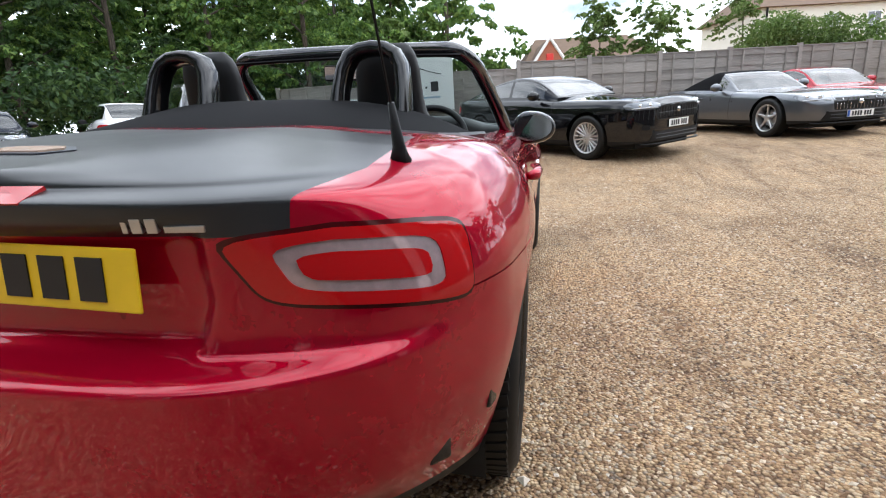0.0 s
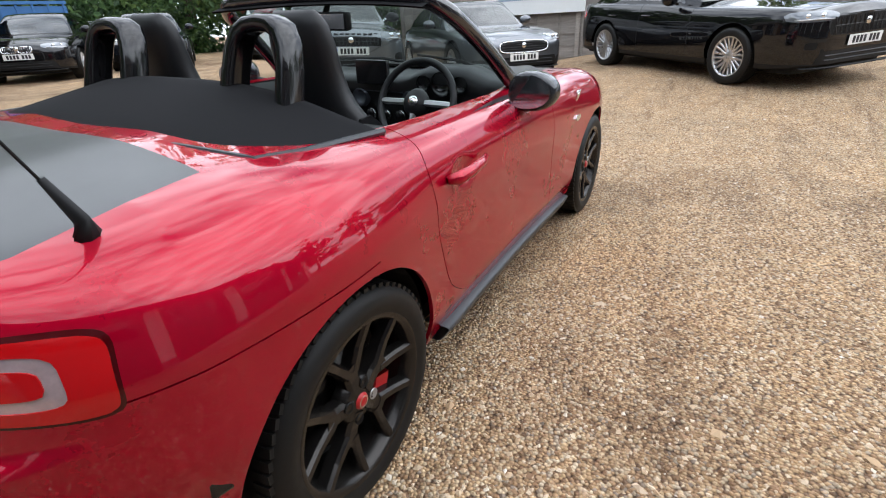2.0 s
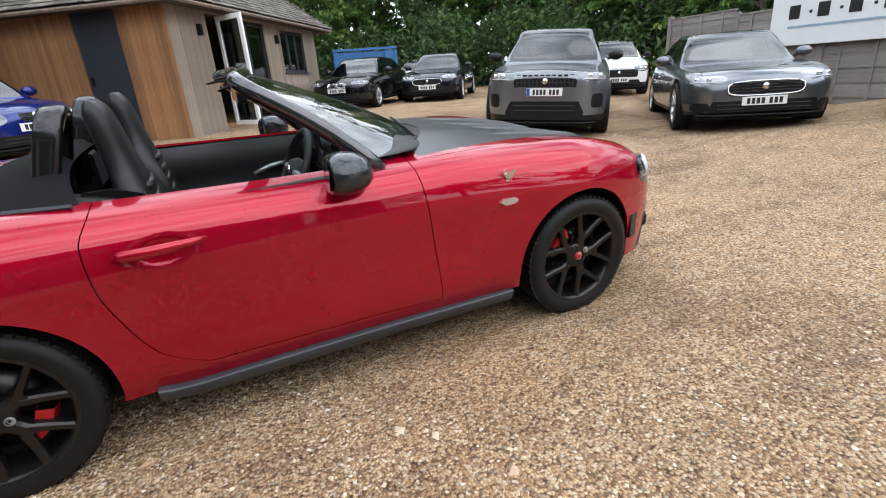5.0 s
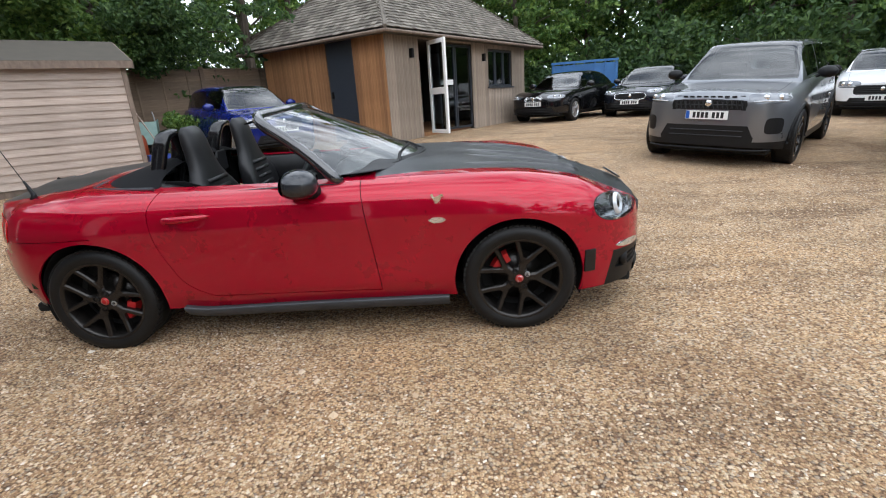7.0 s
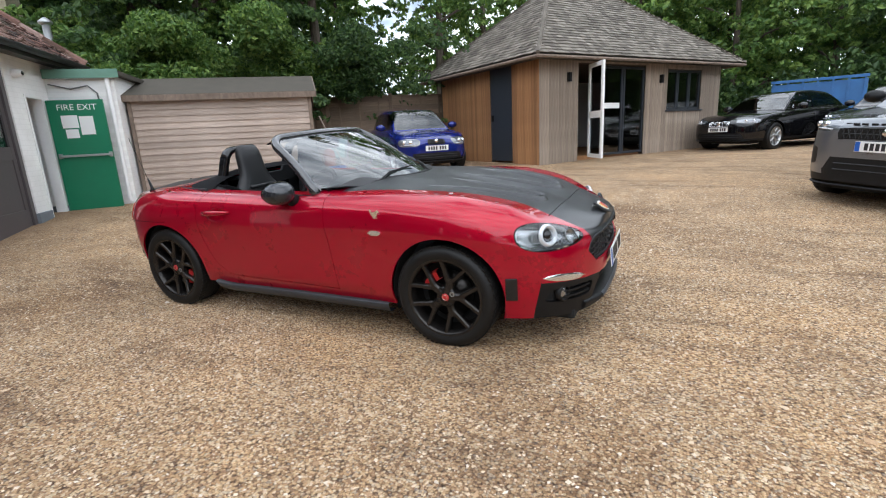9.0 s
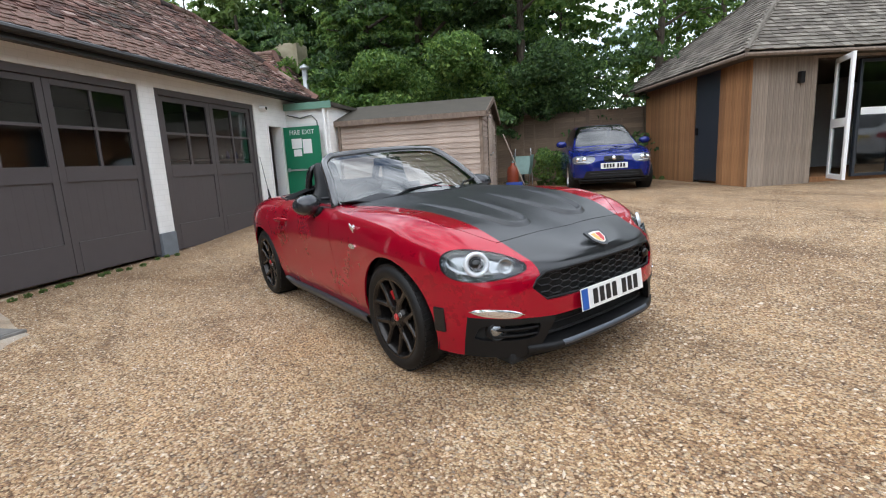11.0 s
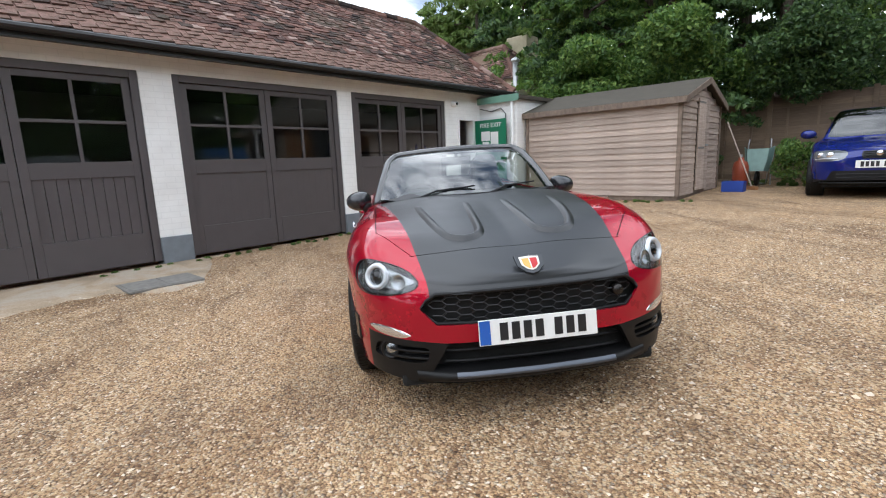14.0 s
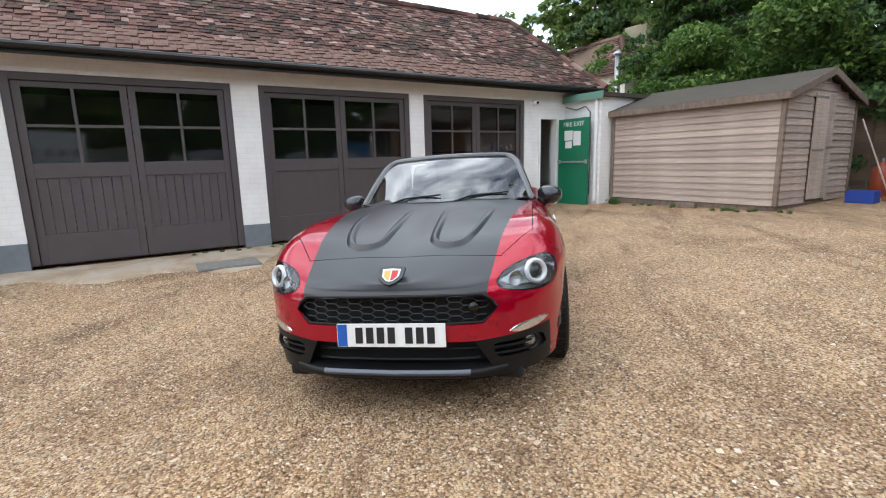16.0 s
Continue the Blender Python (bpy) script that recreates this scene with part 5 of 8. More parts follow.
# Near-black sheet painted for the shade behind the honeycomb.
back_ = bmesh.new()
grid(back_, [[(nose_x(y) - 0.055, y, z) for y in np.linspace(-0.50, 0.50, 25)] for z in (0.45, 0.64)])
part("shade_backing", outward(back_), M_DARK, gr)
hexes = bmesh.new()
HA, HZ = 0.040, 0.033
for i in range(-9, 10):
    for r_ in range(-3, 4):
        y, z = i * 1.5 * HA, 0.536 + r_ * HZ + (HZ / 2 if i % 2 else 0)
        for dy0, dz0, dy1, dz1 in ((-0.5, 0.5, 0.5, 0.5), (0.5, 0.5, 1.0, 0.0), (1.0, 0.0, 0.5, -0.5)):
            pa, pb = (y + dy0 * HA, z + dz0 * HZ), (y + dy1 * HA, z + dz1 * HZ)
            if any(abs(a) > 0.475 - 0.9 * abs(b_ - 0.537) or abs(b_ - 0.536) > 0.068 for a, b_ in (pa, pb)):
                continue
            tube(hexes, [(nose_x(pa[0]) - 0.026, *pa), (nose_x(pb[0]) - 0.026, *pb)], 0.0034, 5)
part("honeycomb", hexes, M_GRILLE, gr)
edge = bmesh.new()
ring_pts = []
for y, z in ((-0.425, 0.602), (-0.2, 0.605), (0, 0.606), (0.2, 0.605), (0.425, 0.602), (0.468, 0.572), (0.494, 0.537), (0.468, 0.500), (0.425, 0.470), (0.2, 0.467), (0, 0.467), (-0.2, 0.467), (-0.425, 0.470), (-0.468, 0.500), (-0.494, 0.537), (-0.468, 0.572)):
    ring_pts.append((nose_x(y) - 0.012, y, z))
tube(edge, ring_pts, 0.0085, 8, True)
part("surround", edge, M_BLACK, gr, smooth=True)
sensor = bmesh.new()
lathe(sensor, [(0.001, 0.014), (0.022, 0.012), (0.026, 0.0), (0.026, -0.03)], 20, "x", (nose_x(0.36) - 0.02, 0.385, 0.545))
part("sensor", sensor, M_RIM, gr, smooth=True)
# Near-black sheet in place of the intake's shaded depth.
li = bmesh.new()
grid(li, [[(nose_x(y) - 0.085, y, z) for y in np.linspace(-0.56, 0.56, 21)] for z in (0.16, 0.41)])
part("lower_intake", outward(li), M_DARK, CAR, "lower intake, its depth painted as near-black shade")
for z in (0.285, 0.335):
    b = bmesh.new()
    tube(b, [(nose_x(y) - 0.05, y, z) for y in np.linspace(-0.40, 0.40, 15)], 0.007, 6)
    part("intake_bar", b, M_BLACK, CAR)
sp_ = bmesh.new()
rows = []
for y in np.linspace(-0.53, 0.53, 31):
    x = nose_x(y)
    k_ = 1 - max(0.0, (abs(y) - 0.40) / 0.13)
    rows.append([(x - 0.07, y, 0.262), (x - 0.004, y, 0.250), (x + 0.012 * k_, y, 0.240), (x + 0.014 * k_, y, 0.222), (x - 0.002, y, 0.205), (x - 0.09, y, 0.195)])
grid(sp_, rows)
part("splitter", outward(sp_), M_BLACK, CAR, "black front splitter", True)
st_ = bmesh.new()
grid(st_, [[(nose_x(y) + 0.003 + dx, y, z) for y in np.linspace(-0.36, 0.36, 17)] for dx, z in ((0.0, 0.252), (0.014, 0.241), (0.0145, 0.229), (0.006, 0.224))])
part("splitter_strip", outward(st_), M_GREYCAR, CAR, "brushed silver strip", True)
for sg in (-1, 1):
    # Near-black sheet for the shade inside the fog lamp pod.
    pb_ = bmesh.new()
    grid(pb_, [[(nose_x(y) - 0.045, sg * y, z) for y in np.linspace(0.44, 0.74, 9)] for z in (0.27, 0.39)])
    part("pod_shade", outward(pb_), M_DARK, CAR)
    for z in (0.308, 0.340):
        b = bmesh.new()
        grid(b, [[(nose_x(y) - dx, sg * y, z + dz) for y in np.linspace(0.47, 0.66, 9)] for dx, dz in ((0.04, 0.007), (0.010, 0.006), (0.008, 0.0), (0.010, -0.005), (0.04, -0.006))])
        part("fog_bar", outward(b), M_BLACK, CAR)
    fl_ = new("fog_lamp")
    fl_.parent = CAR
    tagged(fl_, label="round fog lamp")
    ax = Vector((0.88, 0.45 * sg, 0)).normalized()
    turn = ax.to_track_quat("Y", "Z").to_matrix().to_4x4()
    fm = Matrix.Translation((nose_x(0.645) - 0.012, sg * 0.640, 0.333)) @ turn
    b = bmesh.new()
    lathe(b, [(0.050, -0.02), (0.046, 0.008), (0.038, 0.010), (0.033, 0.0)], 24)
    b.transform(fm)
    part("bezel", b, M_BLACK, fl_, smooth=True)
    b = bmesh.new()
    lathe(b, [(0.001, 0.006), (0.018, 0.004), (0.033, -0.004)], 24)
    b.transform(fm)
    part("lens", b, M_BOWL, fl_, smooth=True)
    dl = bmesh.new()
    rows = []
    for q in range(13):
        y = 0.545 + 0.185 * q / 12
        z = 0.416 + 0.020 * q / 12
        h = 0.022 * math.sin(math.pi * q / 12) ** 0.6 + 0.001
        x = nose_x(y) + 0.006
        rows.append([(x - 0.004, sg * y, z - h), (x + 0.006, sg * y, z), (x - 0.004, sg * y, z + h)])
    grid(dl, rows)
    part("front_indicator", outward(dl), M_LAMPWHITE, CAR, "slim clear lamp over the fog light", True)


def plate_bars(parent, m, w, h, mat, band):
    """A number plate whose characters are plain bars; x along, z up, front towards -y of m."""
    pl_ = new("number_plate")
    pl_.parent = parent
    pl_.matrix_local = m
    tagged(pl_, label="number plate with dark characters")
    part("plate", box_bm(-w / 2, w / 2, -0.006, -0.001, -h / 2, h / 2, 0.003), mat, pl_)
    if band:
        part("band", box_bm(-w / 2 + 0.004, -w / 2 + 0.05, -0.0085, -0.0065, -h / 2 + 0.004, h / 2 - 0.004), M_BLUEBAND, pl_)
    x = -w / 2 + (0.085 if band else 0.05)
    step = (w - (0.125 if band else 0.09)) / 7.6
    for i in range(7):
        gap = 0.6 * step if i > 3 else 0
        part("bar", box_bm(x + i * step + gap + 0.12 * step, x + i * step + gap + 0.80 * step, -0.0085, -0.0065, -h * 0.34, h * 0.34), M_INK, pl_)
    return pl_


plate_bars(CAR, pose(1.992, 0, 0.432, -6, 0, 90), 0.52, 0.111, M_WHITEPLATE, True)
plate_bars(CAR, pose(-1.868, -0.068, 0.740, -4, 0, -90), 0.58, 0.092, M_YELLOW, False)
bdg = bmesh.new()
shield = [(-0.048, 0.042), (0.0, 0.048), (0.048, 0.042), (0.044, -0.012), (0.02, -0.042), (0.0, -0.05), (-0.02, -0.042), (-0.044, -0.012)]
BM_ = Matrix(((0, -0.83, 0.56, 1.903), (1, 0, 0, 0), (0, 0.56, 0.83, 0.688), (0, 0, 0, 1)))
prism(bdg, [(x * 1.32, y * 1.22) for x, y in shield], 0.012, BM_)
badge = part("bonnet_badge", bdg, M_SKIRT, CAR, "shield badge on the nose")
b = bmesh.new()
prism(b, [(x * 0.92, y * 0.86) for x, y in shield], 0.0145, BM_)
part("badge_field", b, plain("badge_field", (0.70, 0.66, 0.60), 0.3), badge)
b = bmesh.new()
prism(b, [(0.003, 0.028), (0.034, 0.026), (0.031, -0.012), (0.014, -0.031), (0.003, -0.035)], 0.0155, BM_)
part("badge_mark", b, M_CALIPER, badge)
b = bmesh.new()
prism(b, [(-0.034, 0.026), (-0.003, 0.028), (-0.003, -0.035), (-0.014, -0.031), (-0.031, -0.012)], 0.0155, BM_)
part("badge_mark", b, plain("badge_yellow", (0.62, 0.36, 0.08), 0.4), badge)
bb = bmesh.new()
BBM = Matrix(((0, 1, -0.08, -1.695), (1, 0, 0, 0), (0, 0.10, 1, 0.896), (0, 0, 0, 1)))
prism(bb, [(-0.10, 0.0), (-0.06, 0.036), (0.06, 0.036), (0.10, 0.0), (0.06, -0.036), (-0.06, -0.036)], 0.010, BBM)
boot_badge = part("boot_badge", bb, M_GREYCAR, CAR, "silver lozenge badge on the boot")
b = bmesh.new()
prism(b, [(-0.075, 0.0), (-0.05, 0.026), (0.05, 0.026), (0.075, 0.0), (0.05, -0.026), (-0.05, -0.026)], 0.013, BBM)
part("badge_field", b, plain("badge_tan", (0.50, 0.36, 0.28), 0.25), boot_badge)
b = bmesh.new()
grid(b, [[(tail_x(y, z) - 0.007, y, z) for y in np.linspace(-0.21, 0.21, 15)] for z in (0.848, 0.858, 0.866)])
bmesh.ops.recalc_face_normals(b, faces=b.faces)
rim_in(b, 0.006)
part("brake_light", b, M_REDLENS, CAR, "slim red high-level brake light")
script = new("boot_script")
script.parent = CAR
tagged(script, label="chrome script bars")
for y0, w_, h_ in ((-0.345, 0.008, 0.021), (-0.362, 0.015, 0.021), (-0.382, 0.015, 0.021), (-0.423, 0.055, 0.010)):
    x0 = tail_x(y0, 0.815)
    b = box_bm(-0.004, 0.008, -w_ / 2, w_ / 2, 0.0, h_, 0.0015)
    b.transform(Matrix.Translation((x0, y0, 0.806)) @ Matrix.Rotation(radians(12), 4, "Z") @ Matrix.Rotation(radians(-10), 4, "Y"))
    part("bar", b, M_SILVER, script)

# Aerial.
aerial = new("aerial")
aerial.parent = CAR
tagged(aerial, label="black whip aerial on a rubber foot")
b = bmesh.new()
tube(b, [(-1.53, -0.630, 0.862), (-1.53, -0.628, 0.90), (-1.56, -0.626, 0.975)], [0.028, 0.012, 0.006], 10)
part("foot", b, M_BLACK, aerial, smooth=True)
b = bmesh.new()
tube(b, [(-1.56, -0.626, 0.97), (-1.70, -0.618, 1.30)], 0.0025, 6)
part("rod", b, M_BLACK, aerial)

# Windscreen.
ws = new("windscreen")
ws.parent = CAR


def ws_point(u, v):
    """u across -1..1, v up 0..1."""
    lo = Vector((0.63 - 0.42 * u * u, 0.682 * u, 0.915 - 0.025 * u * u))
    hi = Vector((-0.155 - 0.095 * u * u, 0.552 * u, 1.250 - 0.022 * u * u))
    p = lo.lerp(hi, v)
    p.x += 0.02 * math.sin(math.pi * v)
    p.z += 0.012 * math.sin(math.pi * v)
    return p


b = bmesh.new()
grid(b, [[ws_point(u, v) for u in np.linspace(-1, 1, 25)] for v in np.linspace(0, 1, 12)])
wg = part("glass", outward(b), M_GLASS, ws, smooth=True)
wg.visible_shadow = False
b = bmesh.new()
round_ = [(1 - 0.16 * (1 - math.sin(a_)), 1 - 0.22 * (1 - math.cos(a_))) for a_ in np.linspace(math.pi / 2, 0, 7)]
pts = [ws_point(-1, v) for v in np.linspace(-0.06, 0.70, 7)] + [ws_point(-u, v) for u, v in round_] + [ws_point(u, 1.0) for u in np.linspace(-0.75, 0.75, 11)]
pts += [ws_point(u, v) for u, v in round_[::-1]] + [ws_point(1, v) for v in np.linspace(0.70, -0.06, 7)]
tube(b, [Vector(p) - Vector((0.014, 0, 0.004)) for p in pts], 0.032, 12)
part("frame", b, M_PILLAR, ws, "black windscreen frame", True)
b = bmesh.new()
grid(b, [[ws_point(u, v) - Vector((0.07 * w, 0, 0.012 + 0.02 * w)) for u in np.linspace(-0.96, 0.96, 15)] for v, w in ((0.97, 0.0), (1.0, 0.35), (1.0, 1.0), (0.98, 1.0))])
part("header_trim", b, M_CLOTH, ws)
b = bmesh.new()
tube(b, [ws_point(u, 0.0) + Vector((0.015, 0, 0.004)) for u in np.linspace(-0.95, 0.95, 17)], 0.014, 6)
part("lower_seal", b, M_BLACK, ws)
for y0, y1 in ((-0.38, 0.02), (0.12, 0.52)):
    wp = bmesh.new()
    q0, q1 = ws_point(y0 / 0.68, 0.05), ws_point(y1 / 0.68, 0.13)
    tube(wp, [q0 + Vector((0.05, 0, -0.01)), q0.lerp(q1, 0.3) + Vector((0.022, 0, 0.018)), q1 + Vector((0.012, 0, 0.012))], [0.011, 0.008, 0.006], 6)
    wo = part("wiper", wp, M_BLACK, CAR, "black windscreen wiper")
mirror_in = new("rear_view_mirror")
mirror_in.parent = CAR
part("housing", box_bm(-0.215, -0.175, -0.125, 0.125, 1.12, 1.19, 0.015), M_BLACK, mirror_in)
part("mirror_glass", box_bm(-0.219, -0.216, -0.115, 0.115, 1.127, 1.182), M_CHROME, mirror_in)
b = bmesh.new()
tube(b, [(-0.19, 0, 1.18), (-0.155, 0, 1.235)], 0.012, 6)
part("stalk", b, M_BLACK, mirror_in)

# Cabin.
cabin = new("cabin")
cabin.parent = CAR
tagged(cabin, label="black cabin trim")
b = bmesh.new()
box(b, -0.95, 0.75, -0.70, 0.70, 0.20, 0.26)
box(b, -0.99, -0.95, -0.70, 0.70, 0.20, 0.86)
part("floor_pan", b, M_CLOTH, cabin)
for sg in (-1, 1):
    b = bmesh.new()
    rows = []
    for x in np.linspace(-0.88, 0.42, 12):
        wy = 0.652 * min(1.0, 1.0 - 0.6 * max(0, abs((x + 0.36) / 0.82) - 0.86)) 
        rows.append([(x, sg * (wy + 0.075), 0.868), (x, sg * (wy + 0.02), 0.880), (x, sg * (wy - 0.01), 0.860), (x, sg * (wy - 0.02), 0.70), (x, sg * (wy + 0.01), 0.62), (x, sg * (wy - 0.05), 0.56), (x, sg * (wy + 0.01), 0.50), (x, sg * (wy + 0.02), 0.25)])
    grid(b, rows)
    part("door_card", b, M_LEATHER, cabin, smooth=True)
    b = bmesh.new()
    tube(b, [(-0.15, sg * 0.615, 0.66), (-0.05, sg * 0.60, 0.70), (0.06, sg * 0.615, 0.71)], 0.014, 8)
    part("grab_handle", b, M_STEEL, cabin, smooth=True)
b = bmesh.new()
rows = []
for y in np.linspace(-0.66, 0.66, 27):
    hood = 0.055 * math.exp(-(((y + 0.345) / 0.17) ** 4))
    rows.append([(0.68 - 0.38 * (y / 0.7) ** 2, y, 0.905), (0.40, y, 0.915 + hood * 0.6), (0.22, y, 0.905 + hood), (0.15, y, 0.875 + hood), (0.19, y, 0.80), (0.21, y, 0.72), (0.30, y, 0.58), (0.34, y, 0.42)])
grid(b, rows)
part("dashboard", b, M_LEATHER, cabin, "black dashboard", True)
part("screen", box_bm(0.10, 0.13, -0.08, 0.10, 0.875, 0.985, 0.006), M_GLOSSBLACK, cabin, "glossy black display")
b = bmesh.new()
tube(b, [(0.176, y, 0.838 - 0.01 * abs(y - 0.2)) for y in np.linspace(0.54, -0.12, 14)], 0.006, 6)
part("trim_strip", b, M_GREYCAR, cabin, "thin silver trim strip", True)
b = bmesh.new()
grid(b, [[(0.21 + 0.05 * q_, y, 0.70 - 0.16 * q_) for y in np.linspace(0.16, 0.56, 9)] for q_ in np.linspace(0, 1, 5)])
part("glovebox_lid", rim_in(outward(b), 0.012), M_LEATHER, cabin, "", True)
for y in (-0.09, 0.0, 0.09):
    b = bmesh.new()
    lathe(b, [(0.001, -0.030), (0.022, -0.030), (0.027, -0.022), (0.029, 0.0)], 20, "x", (0.20, y, 0.72))
    part("heater_dial", b, M_GLOSSBLACK, cabin, smooth=True)
    b = bmesh.new()
    lathe(b, [(0.027, -0.024), (0.031, -0.020), (0.031, -0.006)], 20, "x", (0.20, y, 0.72))
    part("dial_ring", b, M_CHROME, cabin, smooth=True)
for y in (-0.345, -0.25, -0.44):
    b = bmesh.new()
    lathe(b, [(0.001, 0.0), (0.05 if y == -0.345 else 0.032, 0.0), (0.055 if y == -0.345 else 0.036, -0.02)], 24, "x", (0.165, y, 0.885))
    part("dial", b, M_GLOSSBLACK, cabin, smooth=True)
for y in (-0.60, -0.16, 0.14, 0.60):
    b = bmesh.new()
    lathe(b, [(0.001, 0.005), (0.03, 0.005), (0.042, -0.012), (0.048, 0.005), (0.05, 0.02)], 20, "x", (0.172, y, 0.80))
    part("air_vent", b, M_GREYCAR, cabin, smooth=True)
b = bmesh.new()
box(b, -0.75, 0.30, -0.115, 0.115, 0.26, 0.56, 0.03)
part("centre_console", b, M_LEATHER, cabin)
b = bmesh.new()
cyl(b, (-0.05, 0, 0.55), (-0.06, 0, 0.66), 0.012)
bmesh.ops.create_uvsphere(b, u_segments=12, v_segments=8, radius=0.026, matrix=pose(-0.06, 0, 0.675))
part("gear_lever", b, M_GLOSSBLACK, cabin, smooth=True)
wheel_ = new("steering_wheel")
wheel_.parent = CAR
SWM = pose(-0.06, -0.335, 0.835, 0, 0, 0) @ Matrix.Rotation(radians(-66), 4, "Y")
b = bmesh.new()
tube(b, [(0.178 * math.cos(t_), 0.178 * math.sin(t_), 0) for t_ in np.linspace(0, 2 * math.pi, 40, endpoint=False)], 0.016, 8, True)
b.transform(SWM)
part("rim", b, M_LEATHER, wheel_, "black leather steering wheel rim", True)
b = bmesh.new()
lathe(b, [(0.001, 0.03), (0.045, 0.026), (0.062, 0.0), (0.05, -0.04)], 24, "z")
b.transform(SWM)
part("hub", b, M_LEATHER, wheel_, smooth=True)
b = bmesh.new()
lathe(b, [(0.001, 0.034), (0.02, 0.033), (0.024, 0.027)], 20, "z")
b.transform(SWM)
part("hub_badge", b, M_CHROME, wheel_, smooth=True)
for ang in (90, -90, 180):
    b = bmesh.new()
    c_, s_ = math.cos(radians(ang)), math.sin(radians(ang))
    tube(b, [(0.05 * c_, 0.05 * s_, 0.008), (0.17 * c_, 0.17 * s_, 0.0)], 0.014, 6)
    b.transform(SWM)
    part("spoke", b, M_STEEL, wheel_)


seat_thick = spline([(0, 0.065), (0.5, 0.062), (0.75, 0.052), (0.92, 0.046), (0.97, 0.034), (1.0, 0.014)])
seat_half = spline([(0, 0.235), (0.4, 0.228), (0.56, 0.195), (0.68, 0.135), (0.78, 0.118), (0.9, 0.112), (0.97, 0.095), (1.0, 0.072)])


def bucket_seat(y):
    seat = new("seat")
    seat.parent = CAR
    tagged(seat, label="black leather bucket seat with built-in headrest")
    b = bmesh.new()
    rows = []
    for u in list(np.linspace(0, 0.94, 17)) + [0.965, 0.985, 0.997]:
        th = seat_thick(u)
        ring = []
        for k_ in range(25):
            a = 2 * math.pi * (k_ % 24) / 24
            cy, sx = math.cos(a), math.sin(a)
            px_ = math.copysign(abs(sx) ** 0.75, sx) * th
            if sx > 0 and u < 0.6:
                px_ += 0.045 * max(0.0, abs(cy) - 0.55) / 0.45 * min(1.0, (0.6 - u) / 0.12)
            ring.append((-0.590 - 0.130 * u + px_, y + math.copysign(abs(cy) ** 0.75, cy) * seat_half(u), 0.45 + 0.745 * u))
        rows.append(ring)
    grid(b, rows)
    bmesh.ops.remove_doubles(b, verts=b.verts, dist=0.0004)
    bmesh.ops.holes_fill(b, edges=[e for e in b.edges if e.is_boundary])
    part("backrest", outward(b), M_LEATHER, seat, smooth=True)
    b = bmesh.new()
    rows = []
    for u in np.linspace(0, 1, 10):
        rows.append([(-0.50 + 0.50 * u, y + w_ * 0.245, 0.46 + 0.05 * u + 0.05 * max(0.0, abs(w_) - 0.6) / 0.4 - 0.04 * max(0, u - 0.85) / 0.15) for w_ in np.linspace(-1, 1, 11)])
    rows.append([(0.0, y + w_ * 0.245, 0.27) for w_ in np.linspace(-1, 1, 11)])
    grid(b, rows)
    part("cushion", b, M_LEATHER, seat, smooth=True)
    for k_ in range(7):
        z = 0.55 + k_ * 0.055
        x = -0.590 - 0.130 * (z - 0.45) / 0.745 + 0.052
        b = bmesh.new()
        tube(b, [(x, y - 0.115, z), (x + 0.006, y, z), (x, y + 0.115, z)], 0.016, 6)
        part("pleat", b, M_LEATHER, seat, smooth=True)
    return seat


for y in (-0.345, 0.345):
    bucket_seat(y)
    hoop = new("roll_hoop")
    hoop.parent = CAR
    tagged(hoop, label="gloss black roll hoop behind the seat")
    b = bmesh.new()
    way = [(-0.112, 0.80), (-0.110, 0.92), (-0.104, 1.04), (-0.094, 1.105), (-0.074, 1.143), (-0.04, 1.160), (0, 1.164)]
    way += [(-p_, q_) for p_, q_ in way[-2::-1]]
    rows = []
    for i, (py, pz) in enumerate(way):
        p_, q_ = way[max(0, i - 1)], way[min(len(way) - 1, i + 1)]
        n_ = Vector((-(q_[1] - p_[1]), q_[0] - p_[0])).normalized()
        wide = 0.023 + 0.012 * max(0.0, (1.0 - pz) / 0.2)
        row = []
        for k_ in range(17):
            a = 2 * math.pi * (k_ % 16) / 16
            cx, cn = math.copysign(abs(math.cos(a)) ** 0.6, math.cos(a)) * 0.043, math.copysign(abs(math.sin(a)) ** 0.6, math.sin(a)) * wide
            row.append((-0.835 - 0.30 * (1.165 - pz) + cx, y + py + n_.x * cn, pz + n_.y * cn))
        rows.append(row)
    grid(b, rows)
    part("hoop", outward(b), M_GLOSSBLACK, hoop, smooth=True)
    b = bmesh.new()
    tube(b, [(-0.905, y - 0.10, 0.935), (-0.905, y + 0.10, 0.935)], 0.014, 8)
    part("base_bar", b, M_GREYCAR, hoop, smooth=True)
b = bmesh.new()
prism(b, [(-0.21, 0.86), (0.21, 0.86), (0.21, 0.985), (0.10, 0.985), (0.075, 0.945), (-0.075, 0.945), (-0.10, 0.985), (-0.21, 0.985)], 0.012, Matrix(((0, 0, 1, -0.80), (1, 0, 0, 0), (0, 1, 0, 0), (0, 0, 0, 1))))
part("wind_deflector", b, M_CLOTH, CAR, "black mesh wind deflector")
b = bmesh.new()
tube(b, [(-0.80, -0.21, 0.985), (-0.80, -0.10, 0.985), (-0.80, -0.075, 0.945), (-0.80, 0.075, 0.945), (-0.80, 0.10, 0.985), (-0.80, 0.21, 0.985)], 0.008, 6)
part("deflector_rim", b, M_BLACK, CAR)
